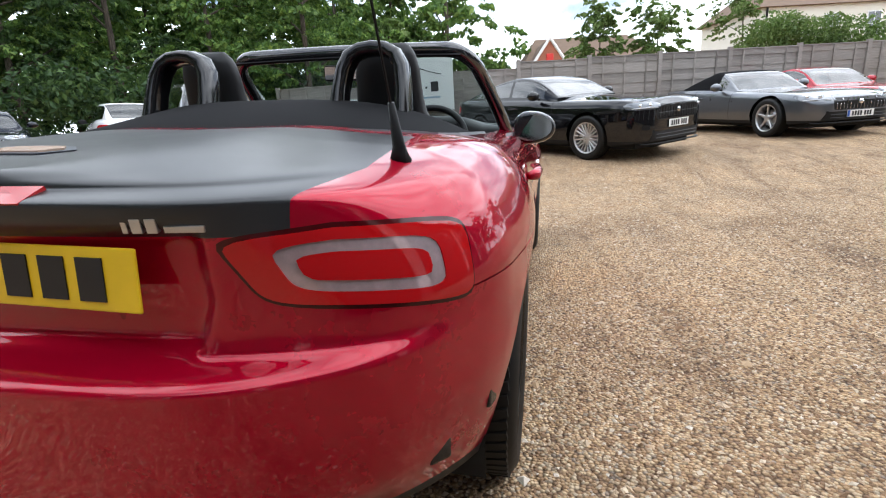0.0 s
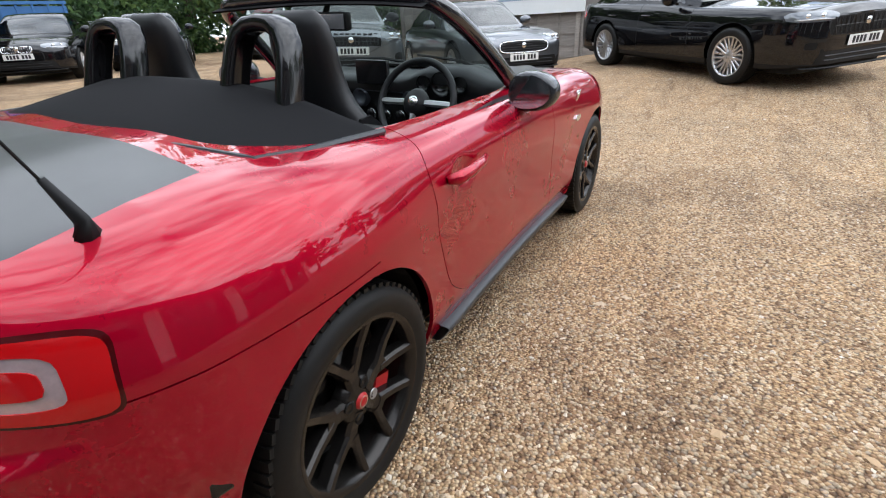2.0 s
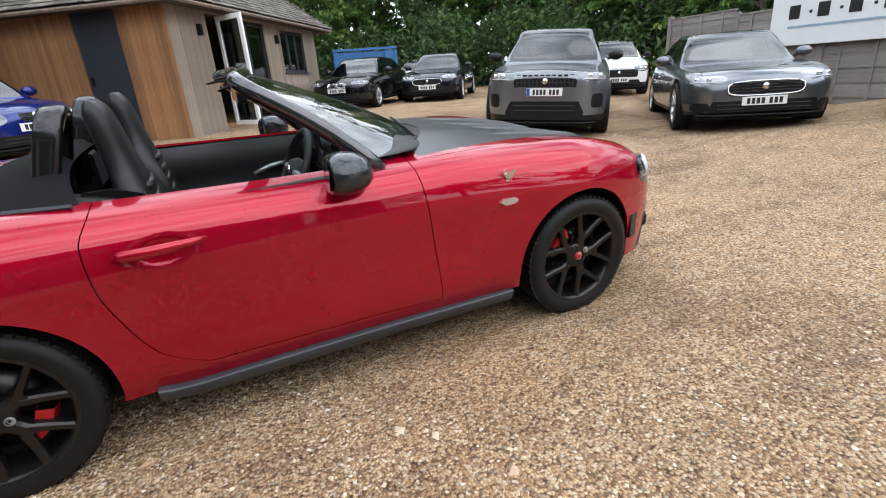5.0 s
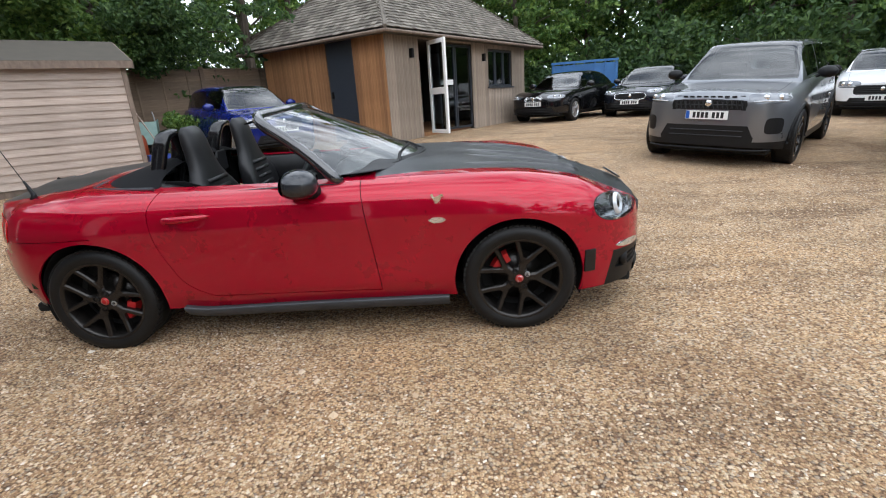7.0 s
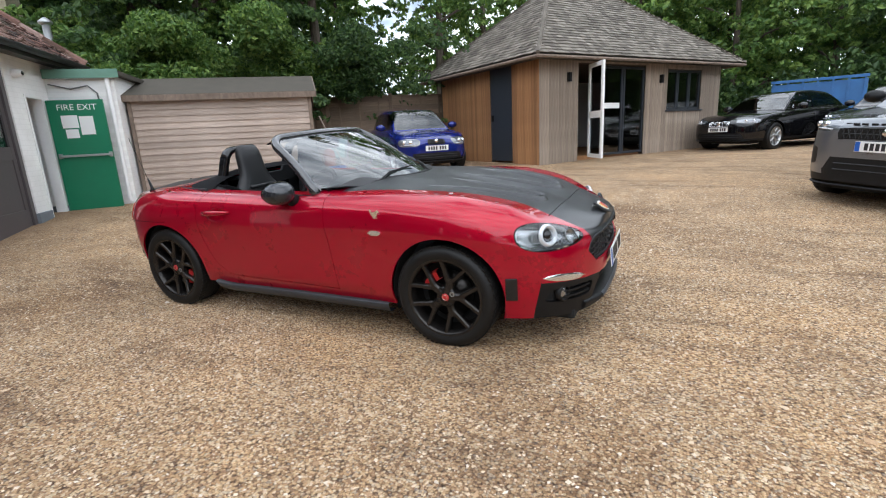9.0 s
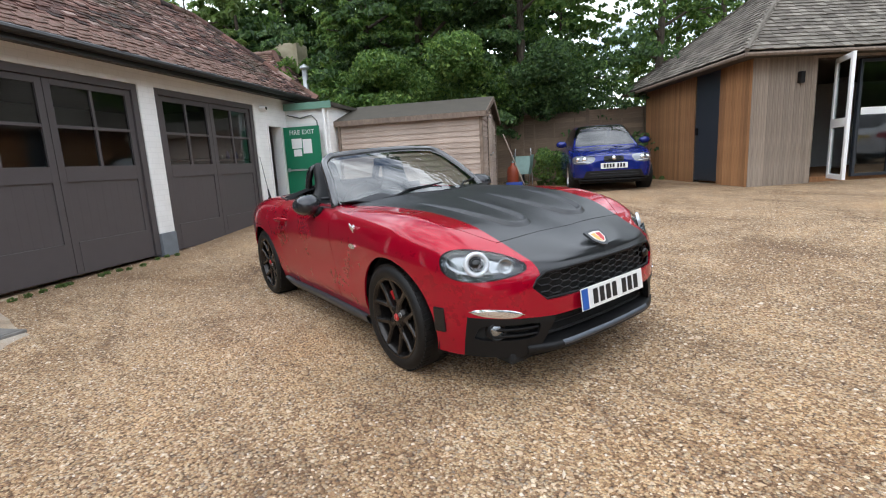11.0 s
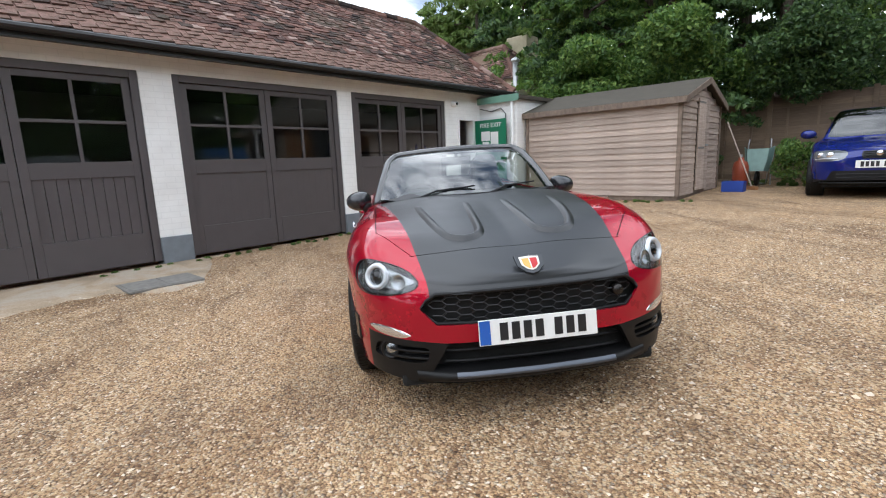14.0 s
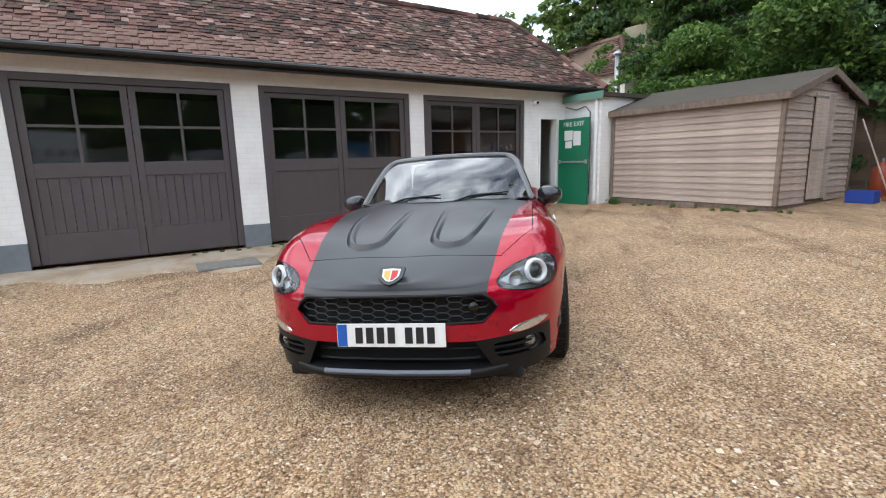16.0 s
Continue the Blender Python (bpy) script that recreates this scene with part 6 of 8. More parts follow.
# Folded fabric hood.
b = bmesh.new()
rows = []
for u in np.linspace(0, 1, 12):
    swell = 0.105 * (1 - u) ** 0.8 * min(1.0, 0.55 + u * 4) + 0.030
    rows.append([(-0.845 + 0.06 * abs(w_) ** 4 - 0.37 * u + 0.05 * (w_ ** 4) * u, w_ * (0.675 + 0.030 * u), 0.888 + swell * (1 - abs(w_) ** 3.2) + 0.006 * (1 - w_ * w_)) for w_ in np.linspace(-1, 1, 41)])
grid(b, rows)
part("folded_hood", outward(b), M_CLOTH, CAR, "folded black fabric hood", True)
b = bmesh.new()
tube(b, [(-1.215 + 0.05 * (w_ ** 4) + (0.36 * max(0.0, abs(w_) - 0.93) / 0.07), w_ * 0.690, 0.921 - 0.024 * w_ ** 4) for w_ in np.linspace(-1, 1, 41)], 0.009, 6)
part("hood_seal", b, M_SKIRT, CAR, "black rubber seal")
for y in (-0.60,):
    b = bmesh.new()
    strap = [(-0.80, -0.60, 0.90), (-0.72, -0.575, 0.895), (-0.64, -0.545, 0.86), (-0.56, -0.54, 0.76), (-0.50, -0.55, 0.62)]
    grid(b, [[(x_ - 0.014, y_, z_ - 0.016), (x_ - 0.016, y_ + 0.003, z_ - 0.014), (x_ + 0.016, y_ + 0.003, z_ + 0.018), (x_ + 0.018, y_, z_ + 0.016), (x_ - 0.014, y_, z_ - 0.016)] for x_, y_, z_ in strap])
    part("seat_belt", b, M_CLOTH, CAR, "black webbing seat belt")
    b = bmesh.new()
    grid(b, [[(x_, y_ + dy, z_ + dz) for dy, dz in ((-0.07, -0.05), (-0.06, 0.008), (-0.02, 0.022), (0.05, 0.014), (0.07, -0.04))] for x_, y_, z_ in ((-0.93, -0.555, 0.91), (-0.84, -0.57, 0.895), (-0.76, -0.585, 0.878), (-0.70, -0.60, 0.862))])
    part("belt_guide", outward(b), M_BLACK, CAR, "black belt shroud", True)
    part("buckle", box_bm(-0.56, -0.50, -0.60, -0.56, 0.60, 0.66, 0.01), M_BLACK, CAR)
# Underbody.
b = bmesh.new()
box(b, -1.78, 1.85, -0.60, 0.60, 0.16, 0.22, 0.02)
part("underbody", b, M_DARK, CAR)


# ---- wheels ----
def road_wheel(parent, m, r=0.306, rim_r=0.230, width=0.205, spokes=5, mat=None, cap=True, caliper=None, split=True, lean=20):
    """Wheel with its outer face towards -y of m."""
    mat = mat or M_RIM
    wh = new("wheel")
    wh.parent = parent
    wh.matrix_local = m
    b = bmesh.new()
    hw = width / 2
    lathe(b, [(rim_r, -hw + 0.004), (rim_r + 0.02, -hw - 0.004), (r - 0.035, -hw - 0.008), (r - 0.012, -hw + 0.006), (r - 0.002, -hw + 0.028), (r, 0), (r - 0.002, hw - 0.028), (r - 0.012, hw - 0.006), (rim_r + 0.02, hw), (rim_r, hw - 0.004)], 56)
    tyre = part("tyre", b, M_TYRE, wh, "black rubber tyre", True)
    tr = bmesh.new()
    for k_ in range(64):
        a = 2 * math.pi * k_ / 64
        for y0, y1, sk_ in ((-hw + 0.012, -hw + 0.06, 0.02), (hw - 0.06, hw - 0.012, -0.02)):
            mm = Matrix.Rotation(-a, 4, "Y") @ Matrix.Translation((0, 0, r - 0.004)) @ Matrix.Rotation(sk_ * 8, 4, "Z")
            bx = bmesh.ops.create_cube(tr, size=1, matrix=mm @ Matrix.Translation((0, (y0 + y1) / 2, 0)) @ Matrix.Diagonal((0.021, y1 - y0, 0.011, 1)))
    tagged(part("tread", tr, M_TYRE, tyre), kind="stuff")
    b = bmesh.new()
    lathe(b, [(rim_r + 0.004, -hw + 0.002), (rim_r - 0.006, -hw + 0.001), (rim_r - 0.016, -hw + 0.014), (rim_r - 0.022, -hw + 0.05), (rim_r - 0.03, 0.0), (rim_r - 0.025, hw)], 56)
    rim = part("rim", b, mat, wh, "alloy rim", True)
    b = bmesh.new()
    lathe(b, [(0.001, -0.01), (0.145, -0.01), (0.145, 0.012)], 36)
    part("brake_disc", b, M_STEEL if mat is not M_RIM else M_RIM, wh, smooth=True)
    # Near-black disc painted for the shade behind the spokes.
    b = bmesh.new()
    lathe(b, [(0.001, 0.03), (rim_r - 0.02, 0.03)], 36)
    part("shade_backing", b, M_DARK, wh)
    face = -hw + 0.035

    def arm(bm, r0, a0, r1, a1, w0, w1, y0, y1, th):
        p0 = Vector((r0 * math.cos(a0), y0, r0 * math.sin(a0)))
        p1 = Vector((r1 * math.cos(a1), y1, r1 * math.sin(a1)))
        d = (p1 - p0).normalized()
        side = d.cross(Vector((0, 1, 0))).normalized()
        rows = []
        for p, w in ((p0, w0), (p0.lerp(p1, 0.5) + Vector((0, 0.004, 0)), (w0 + w1) / 2 * 0.92), (p1, w1)):
            rows.append([p - side * w + Vector((0, th, 0)), p - side * w * 0.96, p - side * w * 0.55 + Vector((0, -0.008, 0)), p + side * w * 0.55 + Vector((0, -0.008, 0)), p + side * w * 0.96, p + side * w + Vector((0, th, 0))])
        grid(bm, rows)

    for k_ in range(spokes):
        a = 2 * math.pi * k_ / spokes + math.pi / 2
        b = bmesh.new()
        if split:
            arm(b, 0.030, a, 0.122, a, 0.027, 0.030, face - 0.006, face - 0.004, 0.03)
            fork = math.pi / spokes * 0.56
            for sgn in (-1, 1):
                arm(b, 0.098, a + sgn * 0.10, rim_r - 0.008, a + sgn * fork, 0.0172, 0.0150, face - 0.004, face - 0.020, 0.03)
        else:
            arm(b, 0.03, a, rim_r - 0.012, a, 0.030, 0.016, face - 0.002, face - 0.012, 0.03)
        part("spoke", b, mat, rim)
    b = bmesh.new()
    lathe(b, [(0.001, face - 0.012), (0.050, face - 0.011), (0.064, face - 0.004), (0.068, face + 0.03)], 32)
    part("hub", b, mat, rim, smooth=True)
    if cap:
        b = bmesh.new()
        lathe(b, [(0.001, face - 0.020), (0.019, face - 0.019), (0.0225, face - 0.012)], 24)
        part("centre_cap", b, M_CALIPER, rim, "red centre cap", True)
        b = bmesh.new()
        lathe(b, [(0.0135, face - 0.0205), (0.015, face - 0.0215), (0.0165, face - 0.0205)], 24)
        part("cap_ring", b, M_CHROME, rim, smooth=True)
        for k_ in range(4):
            a = math.pi / 4 + math.pi / 2 * k_
            c_ = (0.05 * math.cos(a), 0, 0.05 * math.sin(a))
            b = bmesh.new()
            lathe(b, [(0.001, face - 0.006), (0.007, face - 0.012), (0.010, face - 0.010), (0.0145, face - 0.0155), (0.0155, face - 0.012)], 12, "y", c_)
            part("wheel_bolt", b, M_STEEL if k_ == 0 else M_BLACK, rim, smooth=True)
    if caliper is not None:
        b = bmesh.new()
        rows = []
        for a in np.linspace(caliper - 0.42, caliper + 0.42, 9):
            rows.append([(q * math.cos(a), yy, q * math.sin(a)) for q, yy in ((0.105, -0.012), (0.105, -0.05), (0.155, -0.055), (0.165, -0.01))])
        grid(b, rows)
        part("caliper", b, M_CALIPER, wh, "red brake caliper")
    return wh


for wx, sg, cal in ((FX, -1, 2.7), (FX, 1, 2.7), (RX, -1, 0.5), (RX, 1, 0.5)):
    m = pose(wx, sg * 0.742, WZ, 0, 0, 0 if sg < 0 else 180) @ Matrix.Rotation(0.3 if wx > 0 else 1.1, 4, "Y")
    road_wheel(CAR, m, caliper=cal)

# ---- the other cars ----
P_GREY = car_paint("grey_metallic", (0.13, 0.137, 0.15), 0.28, 0.75)
P_SILVERGREY = car_paint("dark_silver_metallic", (0.19, 0.20, 0.215), 0.28, 0.75)
P_BLACK = car_paint("black_paint", (0.006, 0.006, 0.007), 0.2, 0.2)
P_NAVY = car_paint("blue_black_paint", (0.010, 0.012, 0.018), 0.2, 0.3)
P_BLUE = car_paint("royal_blue_paint", (0.010, 0.019, 0.16), 0.25, 0.3)
P_WHITE = car_paint("white_paint", (0.72, 0.73, 0.74), 0.3, 0.0)
P_RED2 = car_paint("deep_red_paint", (0.33, 0.008, 0.02), 0.25, 0.3)
M_LAMPDARK = plain("lamp_housing", (0.16, 0.17, 0.185), 0.08, 0.35, 0.3, 30, Coat_Weight=1.0)


def parked_car(name, label, m, L, Wd, Ht, wb, r, paint, hood=0.95, belt=0.98, tail_z=1.0, cowl=0.30, screen=0.16, roof_end=-0.26, rear_glass=-0.40, nose_z=0.70, rim=None, spokes=5, split=True, plate=M_WHITEPLATE, soft_top=False, grille_w=0.5, grille_z=(0.50, 0.70), lamp_z=0.72, lamp_h=0.075, cladding=False, band=False, nose_r=2.6, badge_bars=0, low=(0.285, 0.435, 0.62), vents=None, bars="h", chrome_rim=False):
    """A car from its main measures: lengths in metres; cowl, screen, roof_end and rear_glass as shares of the length from the middle."""
    car = thing(name, label, "car", m)
    h, w = L / 2, Wd / 2
    fx, rx = wb / 2 + 0.04, -wb / 2 + 0.04
    xs_ = [h, h * 0.985, h * 0.95, h * 0.85, fx, cowl * L, 0.0, rear_glass * L, rx - 0.25, -h * 0.94, -h]
    zc = spline(sorted([(h, nose_z - 0.05), (h * 0.95, nose_z + 0.04), (h * 0.80, hood - 0.08), (cowl * L, hood), (0.0, hood + 0.02), (rear_glass * L - 0.02, tail_z), (-h * 0.93, tail_z - 0.02), (-h, tail_z - 0.14)]))
    zs = spline(sorted([(h, nose_z - 0.06), (h * 0.93, nose_z), (h * 0.75, hood - 0.10), (cowl * L, belt - 0.05), (0.0, belt), (rear_glass * L, belt + 0.03), (-h * 0.95, tail_z - 0.05), (-h, tail_z - 0.16)]))

    def half_w(x, z):
        u = abs(x) / h
        plan = (1 - min(1.0, u) ** (nose_r * 4.2)) ** 0.45
        bulge = 1 - 0.075 * max(0.0, (z - 0.55) / max(0.2, belt - 0.55)) ** 2 - 0.06 * max(0.0, (0.42 - z) / 0.25)
        return w * (0.42 + 0.58 * plan) * bulge

    rows = []
    n = 84
    for i in range(n + 1):
        u = -math.cos(math.pi * i / n)
        x = h * -u
        zb = 0.24 + 0.05 * max(0.0, abs(x) / h - 0.8) / 0.2
        top, cen = zs(x), zc(x)
        keys = []
        for q in np.linspace(0, 1, 9):
            z = zb + (top - 0.07 - zb) * q
            lean = 0.10 * max(0.0, abs(x) / h - 0.9) * (z - 0.5)
            keys.append((x - math.copysign(lean, x), half_w(x, z), z))
        yw = keys[-1][1]
        keys += [(keys[-1][0], yw - 0.035, top - 0.02), (keys[-1][0], yw - 0.10, top + 0.002)]
        y0, z0 = yw - 0.10, top
        for q in (0.35, 0.7, 1.0):
            keys.append((keys[-1][0], y0 * (1 - q), z0 + (cen - z0) * (1 - (1 - q) ** 1.8)))
        rows.append([(a, max(0.0, b), c) for a, b, c in keys])
    body = bmesh.new()
    # Close the ends to the middle.
    grid(body, [[(p[0], 0.0, p[2]) for p in rows[0]]] + rows + [[(p[0], 0.0, p[2]) for p in rows[-1]]])
    bmesh.ops.remove_doubles(body, verts=body.verts, dist=0.001)
    ar = r + 0.055
    for ax in (fx, rx):
        cut(body, lambda c, ax=ax: math.hypot(c.x - ax, c.z - r) - ar if c.y > 0.4 else 0.5)
    skin = take(body, lambda c: all(math.hypot(c.x - ax, c.z - r) > ar or c.y < 0.4 for ax in (fx, rx)))
    body.free()
    # Seams and patches.
    seams = [cowl * L + 0.02, cowl * L - 1.08, cowl * L - 1.95 if wb > 2.55 and not soft_top else cowl * L - 1.10]
    f_lamp = lambda c: 0.1 * sup((math.hypot(c.x - h * 0.93, c.y - w * 0.72) - 0.0) / 0.27, (c.z - lamp_z) / lamp_h, 3) if c.x > h * 0.72 else 0.5
    f_gr = lambda c: max(c.y - grille_w + 0.25 * abs(c.z - sum(grille_z) / 2), abs(c.z - sum(grille_z) / 2) - (grille_z[1] - grille_z[0]) / 2) if c.x > h * 0.8 else 0.5
    f_lo = lambda c: max(0.7 * (c.y - w * low[2] - 0.5 * (low[1] - c.z)), abs(c.z - (low[0] + low[1]) / 2) - (low[1] - low[0]) / 2) if c.x > h * 0.75 else 0.5
    f_vent = lambda c: 0.1 * sup((c.y - w * (vents[0] + vents[1]) / 2) / (w * (vents[1] - vents[0]) / 2), (c.z - (vents[2] + vents[3]) / 2) / ((vents[3] - vents[2]) / 2), 4) if vents and c.x > h * 0.7 else 0.5
    f_bon = lambda c: max(c.y - w * 0.72, c.x - h * 0.925) if c.x > cowl * L and c.z > min(zs(c.x), nose_z) - 0.03 else 0.5
    f_tl = lambda c: 0.1 * sup((math.hypot(c.x + h * 0.93, c.y - w * 0.74)) / 0.27, (c.z - tail_z + 0.22) / 0.09, 3) if c.x < -h * 0.72 else 0.5
    f_sill = lambda c: c.z - (0.30 if not cladding else 0.36)
    for f_ in (f_lamp, f_gr, f_lo, f_tl, f_sill, f_vent, lambda c: f_bon(c) - 0.003, lambda c: f_bon(c) + 0.003):
        cut(skin, f_)
    for sx in seams:
        for o in (-0.004, 0.004):
            cut(skin, lambda c, sx=sx, o=o: c.x - sx - o if c.y > w * 0.6 and 0.3 < c.z < belt + 0.05 else 0.5)

    def zone(c):
        if f_lamp(c) < 0:
            return "lamp"
        if f_gr(c) < 0 or f_lo(c) < 0 or f_vent(c) < 0:
            return "intake"
        if f_tl(c) < 0:
            return "tail"
        if f_sill(c) < 0:
            return "sill"
        if c.y > w * 0.6 and any(abs(c.x - sx) < 0.004 for sx in seams) and c.z > 0.3:
            return "seam"
        if abs(f_bon(c)) < 0.003:
            return "seam"
        if f_bon(c) < 0:
            return "bonnet"
        if c.y > w * 0.6 and 0.3 < c.z < belt + 0.05:
            if seams[1] < c.x < seams[0]:
                return "front_door"
            if seams[2] < c.x < seams[1]:
                return "rear_door"
            if c.x < seams[2]:
                return "rear_wing"
        return "body"

    groups = {}
    for fc in skin.faces:
        groups.setdefault(zone(fc.calc_center_median()), []).append(fc)

    def halves(key, mirror=None):
        out = bmesh.new()
        for s in ((1, -1) if mirror is None else (mirror,)):
            twin = {}
            for fc in groups.get(key, ()):
                vs = []
                for v in fc.verts:
                    if v not in twin:
                        twin[v] = out.verts.new((v.co.x, v.co.y * s, v.co.z))
                    vs.append(twin[v])
                out.faces.new(vs if s > 0 else vs[::-1])
        if mirror is None:
            bmesh.ops.remove_doubles(out, verts=out.verts, dist=0.001)
        return outward(out)

    part("body", halves("body"), paint, car, "", True)
    part("bonnet", halves("bonnet"), paint, car, "", True)
    for key in ("front_door", "rear_door", "rear_wing"):
        for s in (1, -1):
            if groups.get(key):
                part(key, halves(key, s), paint, car, "", True)
    nose_pts = np.array([v.co[:] for v in skin.verts if v.co.x > h * 0.6])

    def skin_x(y, z):
        return float(nose_pts[np.argsort((nose_pts[:, 1] - abs(y)) ** 2 + (nose_pts[:, 2] - z) ** 2)[:3], 0].mean())

    part("seam", halves("seam"), M_DARK, car)
    part("sill", halves("sill"), M_BLACK, car, "", True)
    gr_ = part("grille", halves("intake"), M_BLACK, car, "black grille and intake")
    for s in (1, -1):
        lm = halves("lamp", s)
        hl = part("headlight", lm, M_LAMPDARK, car, "clear headlight", True)
        for q, rad in ((0.66, 0.60), (0.80, 0.52)):
            b = bmesh.new()
            rr = lamp_h * rad
            lathe(b, [(0.001, 0.012), (rr * 0.6, 0.010), (rr * 0.95, 0.0), (rr, -0.012)], 16, "x", (skin_x(w * q, lamp_z) - 0.004, s * w * q, lamp_z + 0.1 * lamp_h))
            part("projector", b, M_LAMPWHITE, hl, smooth=True)
        b = bmesh.new()
        tube(b, [(skin_x(w * q, lamp_z - 0.6 * lamp_h) + 0.003, s * w * q, lamp_z - (0.62 - 0.15 * math.cos(q * 9)) * lamp_h) for q in np.linspace(0.55, 0.88, 8)], 0.008, 6)
        part("lamp_strip", b, M_HALO, hl, smooth=True)
        part("tail_light", halves("tail", s), M_REDLENS, car, "red tail light", True)
    gz0, gz1 = grille_z
    gm = (gz0 + gz1) / 2
    strips = []
    if bars == "v":
        strips = [[(y, gz0 + 0.012), (y, gm), (y, gz1 - 0.012)] for y in np.linspace(-grille_w * 0.88, grille_w * 0.88, 15)]
    elif bars == "mesh":
        for y in np.linspace(-grille_w * 0.9, grille_w * 0.84, 15):
            strips += [[(y, gz0 + 0.01), (y + grille_w * 0.06, gz1 - 0.01)], [(y + grille_w * 0.06, gz0 + 0.01), (y, gz1 - 0.01)]]
        strips += [[(y, gm) for y in np.linspace(-grille_w * 0.9, grille_w * 0.9, 9)]]
    else:
        strips = [[(y, gz0 + (gz1 - gz0) * (k_ + 0.5) / 5) for y in np.linspace(-grille_w * 0.9, grille_w * 0.9, 9)] for k_ in range(5)]
    strips += [[(y, z) for y in np.linspace(-w * low[2] * 0.9, w * low[2] * 0.9, 9)] for z in (low[0] * 0.67 + low[1] * 0.33, low[0] * 0.33 + low[1] * 0.67)]
    for line in strips:
        b = bmesh.new()
        tube(b, [(skin_x(y, z) + 0.003, y, z) for y, z in line], 0.007, 4)
        part("grille_bar", b, M_CHROME if bars == "v" and len(line) == 3 else M_GRILLE, gr_)
    if chrome_rim:
        loops = ((-1, 1),) if grille_w > 0.3 else ((-1, -0.06), (0.06, 1))
        for l0, l1 in loops:
            outline = []
            for k_ in range(28):
                a = 2 * math.pi * k_ / 28
                cy, sy = math.cos(a), math.sin(a)
                y = grille_w * ((l0 + l1) / 2 + (l1 - l0) / 2 * math.copysign(abs(cy) ** 0.55, cy))
                z = gm + (gz1 - gz0) / 2 * math.copysign(abs(sy) ** 0.55, sy)
                outline.append((skin_x(y, z) + 0.004, y, z))
            b = bmesh.new()
            tube(b, outline, 0.011, 6, True)
            part("grille_rim", b, M_CHROME, gr_, smooth=True)
    b = bmesh.new()
    grid(b, [[(skin_x(y, 0.30) + dx, y, dz) for y in np.linspace(-w * 0.8, w * 0.8, 17)] for dx, dz in ((-0.03, 0.262), (0.022, 0.258), (0.026, 0.246), (-0.05, 0.235))])
    part("front_lip", outward(b), M_BLACK, car, "", True)
    skin.free()
    # Upper part: sides, roof, glass.
    c0, c1, r0, r1 = cowl * L, (cowl - screen) * L, roof_end * L, rear_glass * L
    zr = spline([(r1 - 0.05, belt - 0.02), (r1, belt + 0.03), (r0, Ht - 0.05), ((r0 + c1) / 2, Ht), (c1, Ht - 0.035), (c0, hood + 0.005), (c0 + 0.05, hood - 0.03)])
    up_rows = []
    for x in np.linspace(c0 + 0.03, r1 - 0.03, 44):
        zt = zr(x)
        zb = min(zt - 0.004, zs(x) - 0.01)
        hgt = max(0.004, zt - zb)
        yb = half_w(x, belt) - 0.075
        yr = yb - 0.16 * min(1.0, hgt / 0.45) - 0.02
        up_rows.append([(x, yb, zb), (x, yb - (yb - yr) * 0.45, zb + hgt * 0.45), (x, yr + 0.012, zb + hgt * 0.84), (x, yr - 0.05, zb + hgt * 0.955), (x, yr * 0.62, zt - 0.006), (x, yr * 0.3, zt - 0.001), (x, 0.0, zt)])
    up = bmesh.new()
    fine = []
    for row in up_rows:
        f = spline([(i, *p) for i, p in enumerate(row)])
        fine.append([f(q) for q in np.linspace(0, 6, 19)])
    grid(up, fine)
    bmesh.ops.remove_doubles(up, verts=up.verts, dist=0.0005)
    head = lambda x: zr(x)
    mid_p = cowl * L - 1.16

    def f_side(c):
        zt, zb = head(c.x), zs(c.x)
        return max(zb + 0.035 - c.z, c.z - (zb + (zt - zb) * 0.83), -(c.x - (r1 + 0.16)), c.x - (c0 - 0.30))

    def f_front(c):
        return max(-(c.x - (c1 + 0.015)), c.x - (c0 - 0.015), c.y - (half_w(c.x, belt) - 0.15 - 0.10 * (c0 - c.x) / (c0 - c1)))

    def f_rear(c):
        return max(c.x - (r0 - 0.03), -(c.x - (r1 + 0.03)), c.y - (half_w(c.x, belt) - 0.26))

    for f_ in (f_front, f_rear, f_side):
        cut(up, f_)
    for o in (-0.035, 0.035):
        cut(up, lambda c, o=o: c.x - mid_p - o)

    def up_zone(c):
        if soft_top and not f_front(c) < 0 and c.x < c1 + 0.02:
            return "hood"
        if f_front(c) < 0:
            return "windscreen"
        if f_rear(c) < 0:
            return "rear_window"
        if f_side(c) < 0 and abs(c.x - mid_p) > 0.035:
            return "front_glass" if c.x > mid_p else "rear_side_glass"
        return "roof"

    groups.clear()
    for fc in up.faces:
        groups.setdefault(up_zone(fc.calc_center_median()), []).append(fc)
    part("roof", halves("roof"), paint, car, "", True)
    if soft_top:
        part("soft_top", halves("hood"), M_CLOTH, car, "black fabric roof", True)
    for key in ("windscreen", "rear_window"):
        if groups.get(key):
            part(key, halves(key), M_CARGLASS, car, "", True)
    for key in ("front_glass", "rear_side_glass"):
        if groups.get(key):
            for s in (1, -1):
                part("side_window", halves(key, s), M_CARGLASS, car, "", True)
    up.free()
    # Dark interior block, seats' heads, under tray.
    b = bmesh.new()
    box(b, r1 + 0.15, c0 - 0.15, -w * 0.72, w * 0.72, 0.3, belt - 0.10, 0.05)
    part("interior", b, M_BLACK, car)
    for y in (-0.36, 0.36):
        b = bmesh.new()
        box(b, mid_p + 0.0, mid_p + 0.14, y - 0.2, y + 0.2, belt - 0.2, min(Ht - 0.28, belt + 0.22), 0.05)
        part("seat", b, M_LEATHER, car)
    part("under_tray", box_bm(-h * 0.9, h * 0.9, -w * 0.75, w * 0.75, 0.17, 0.27, 0.02), M_DARK, car)
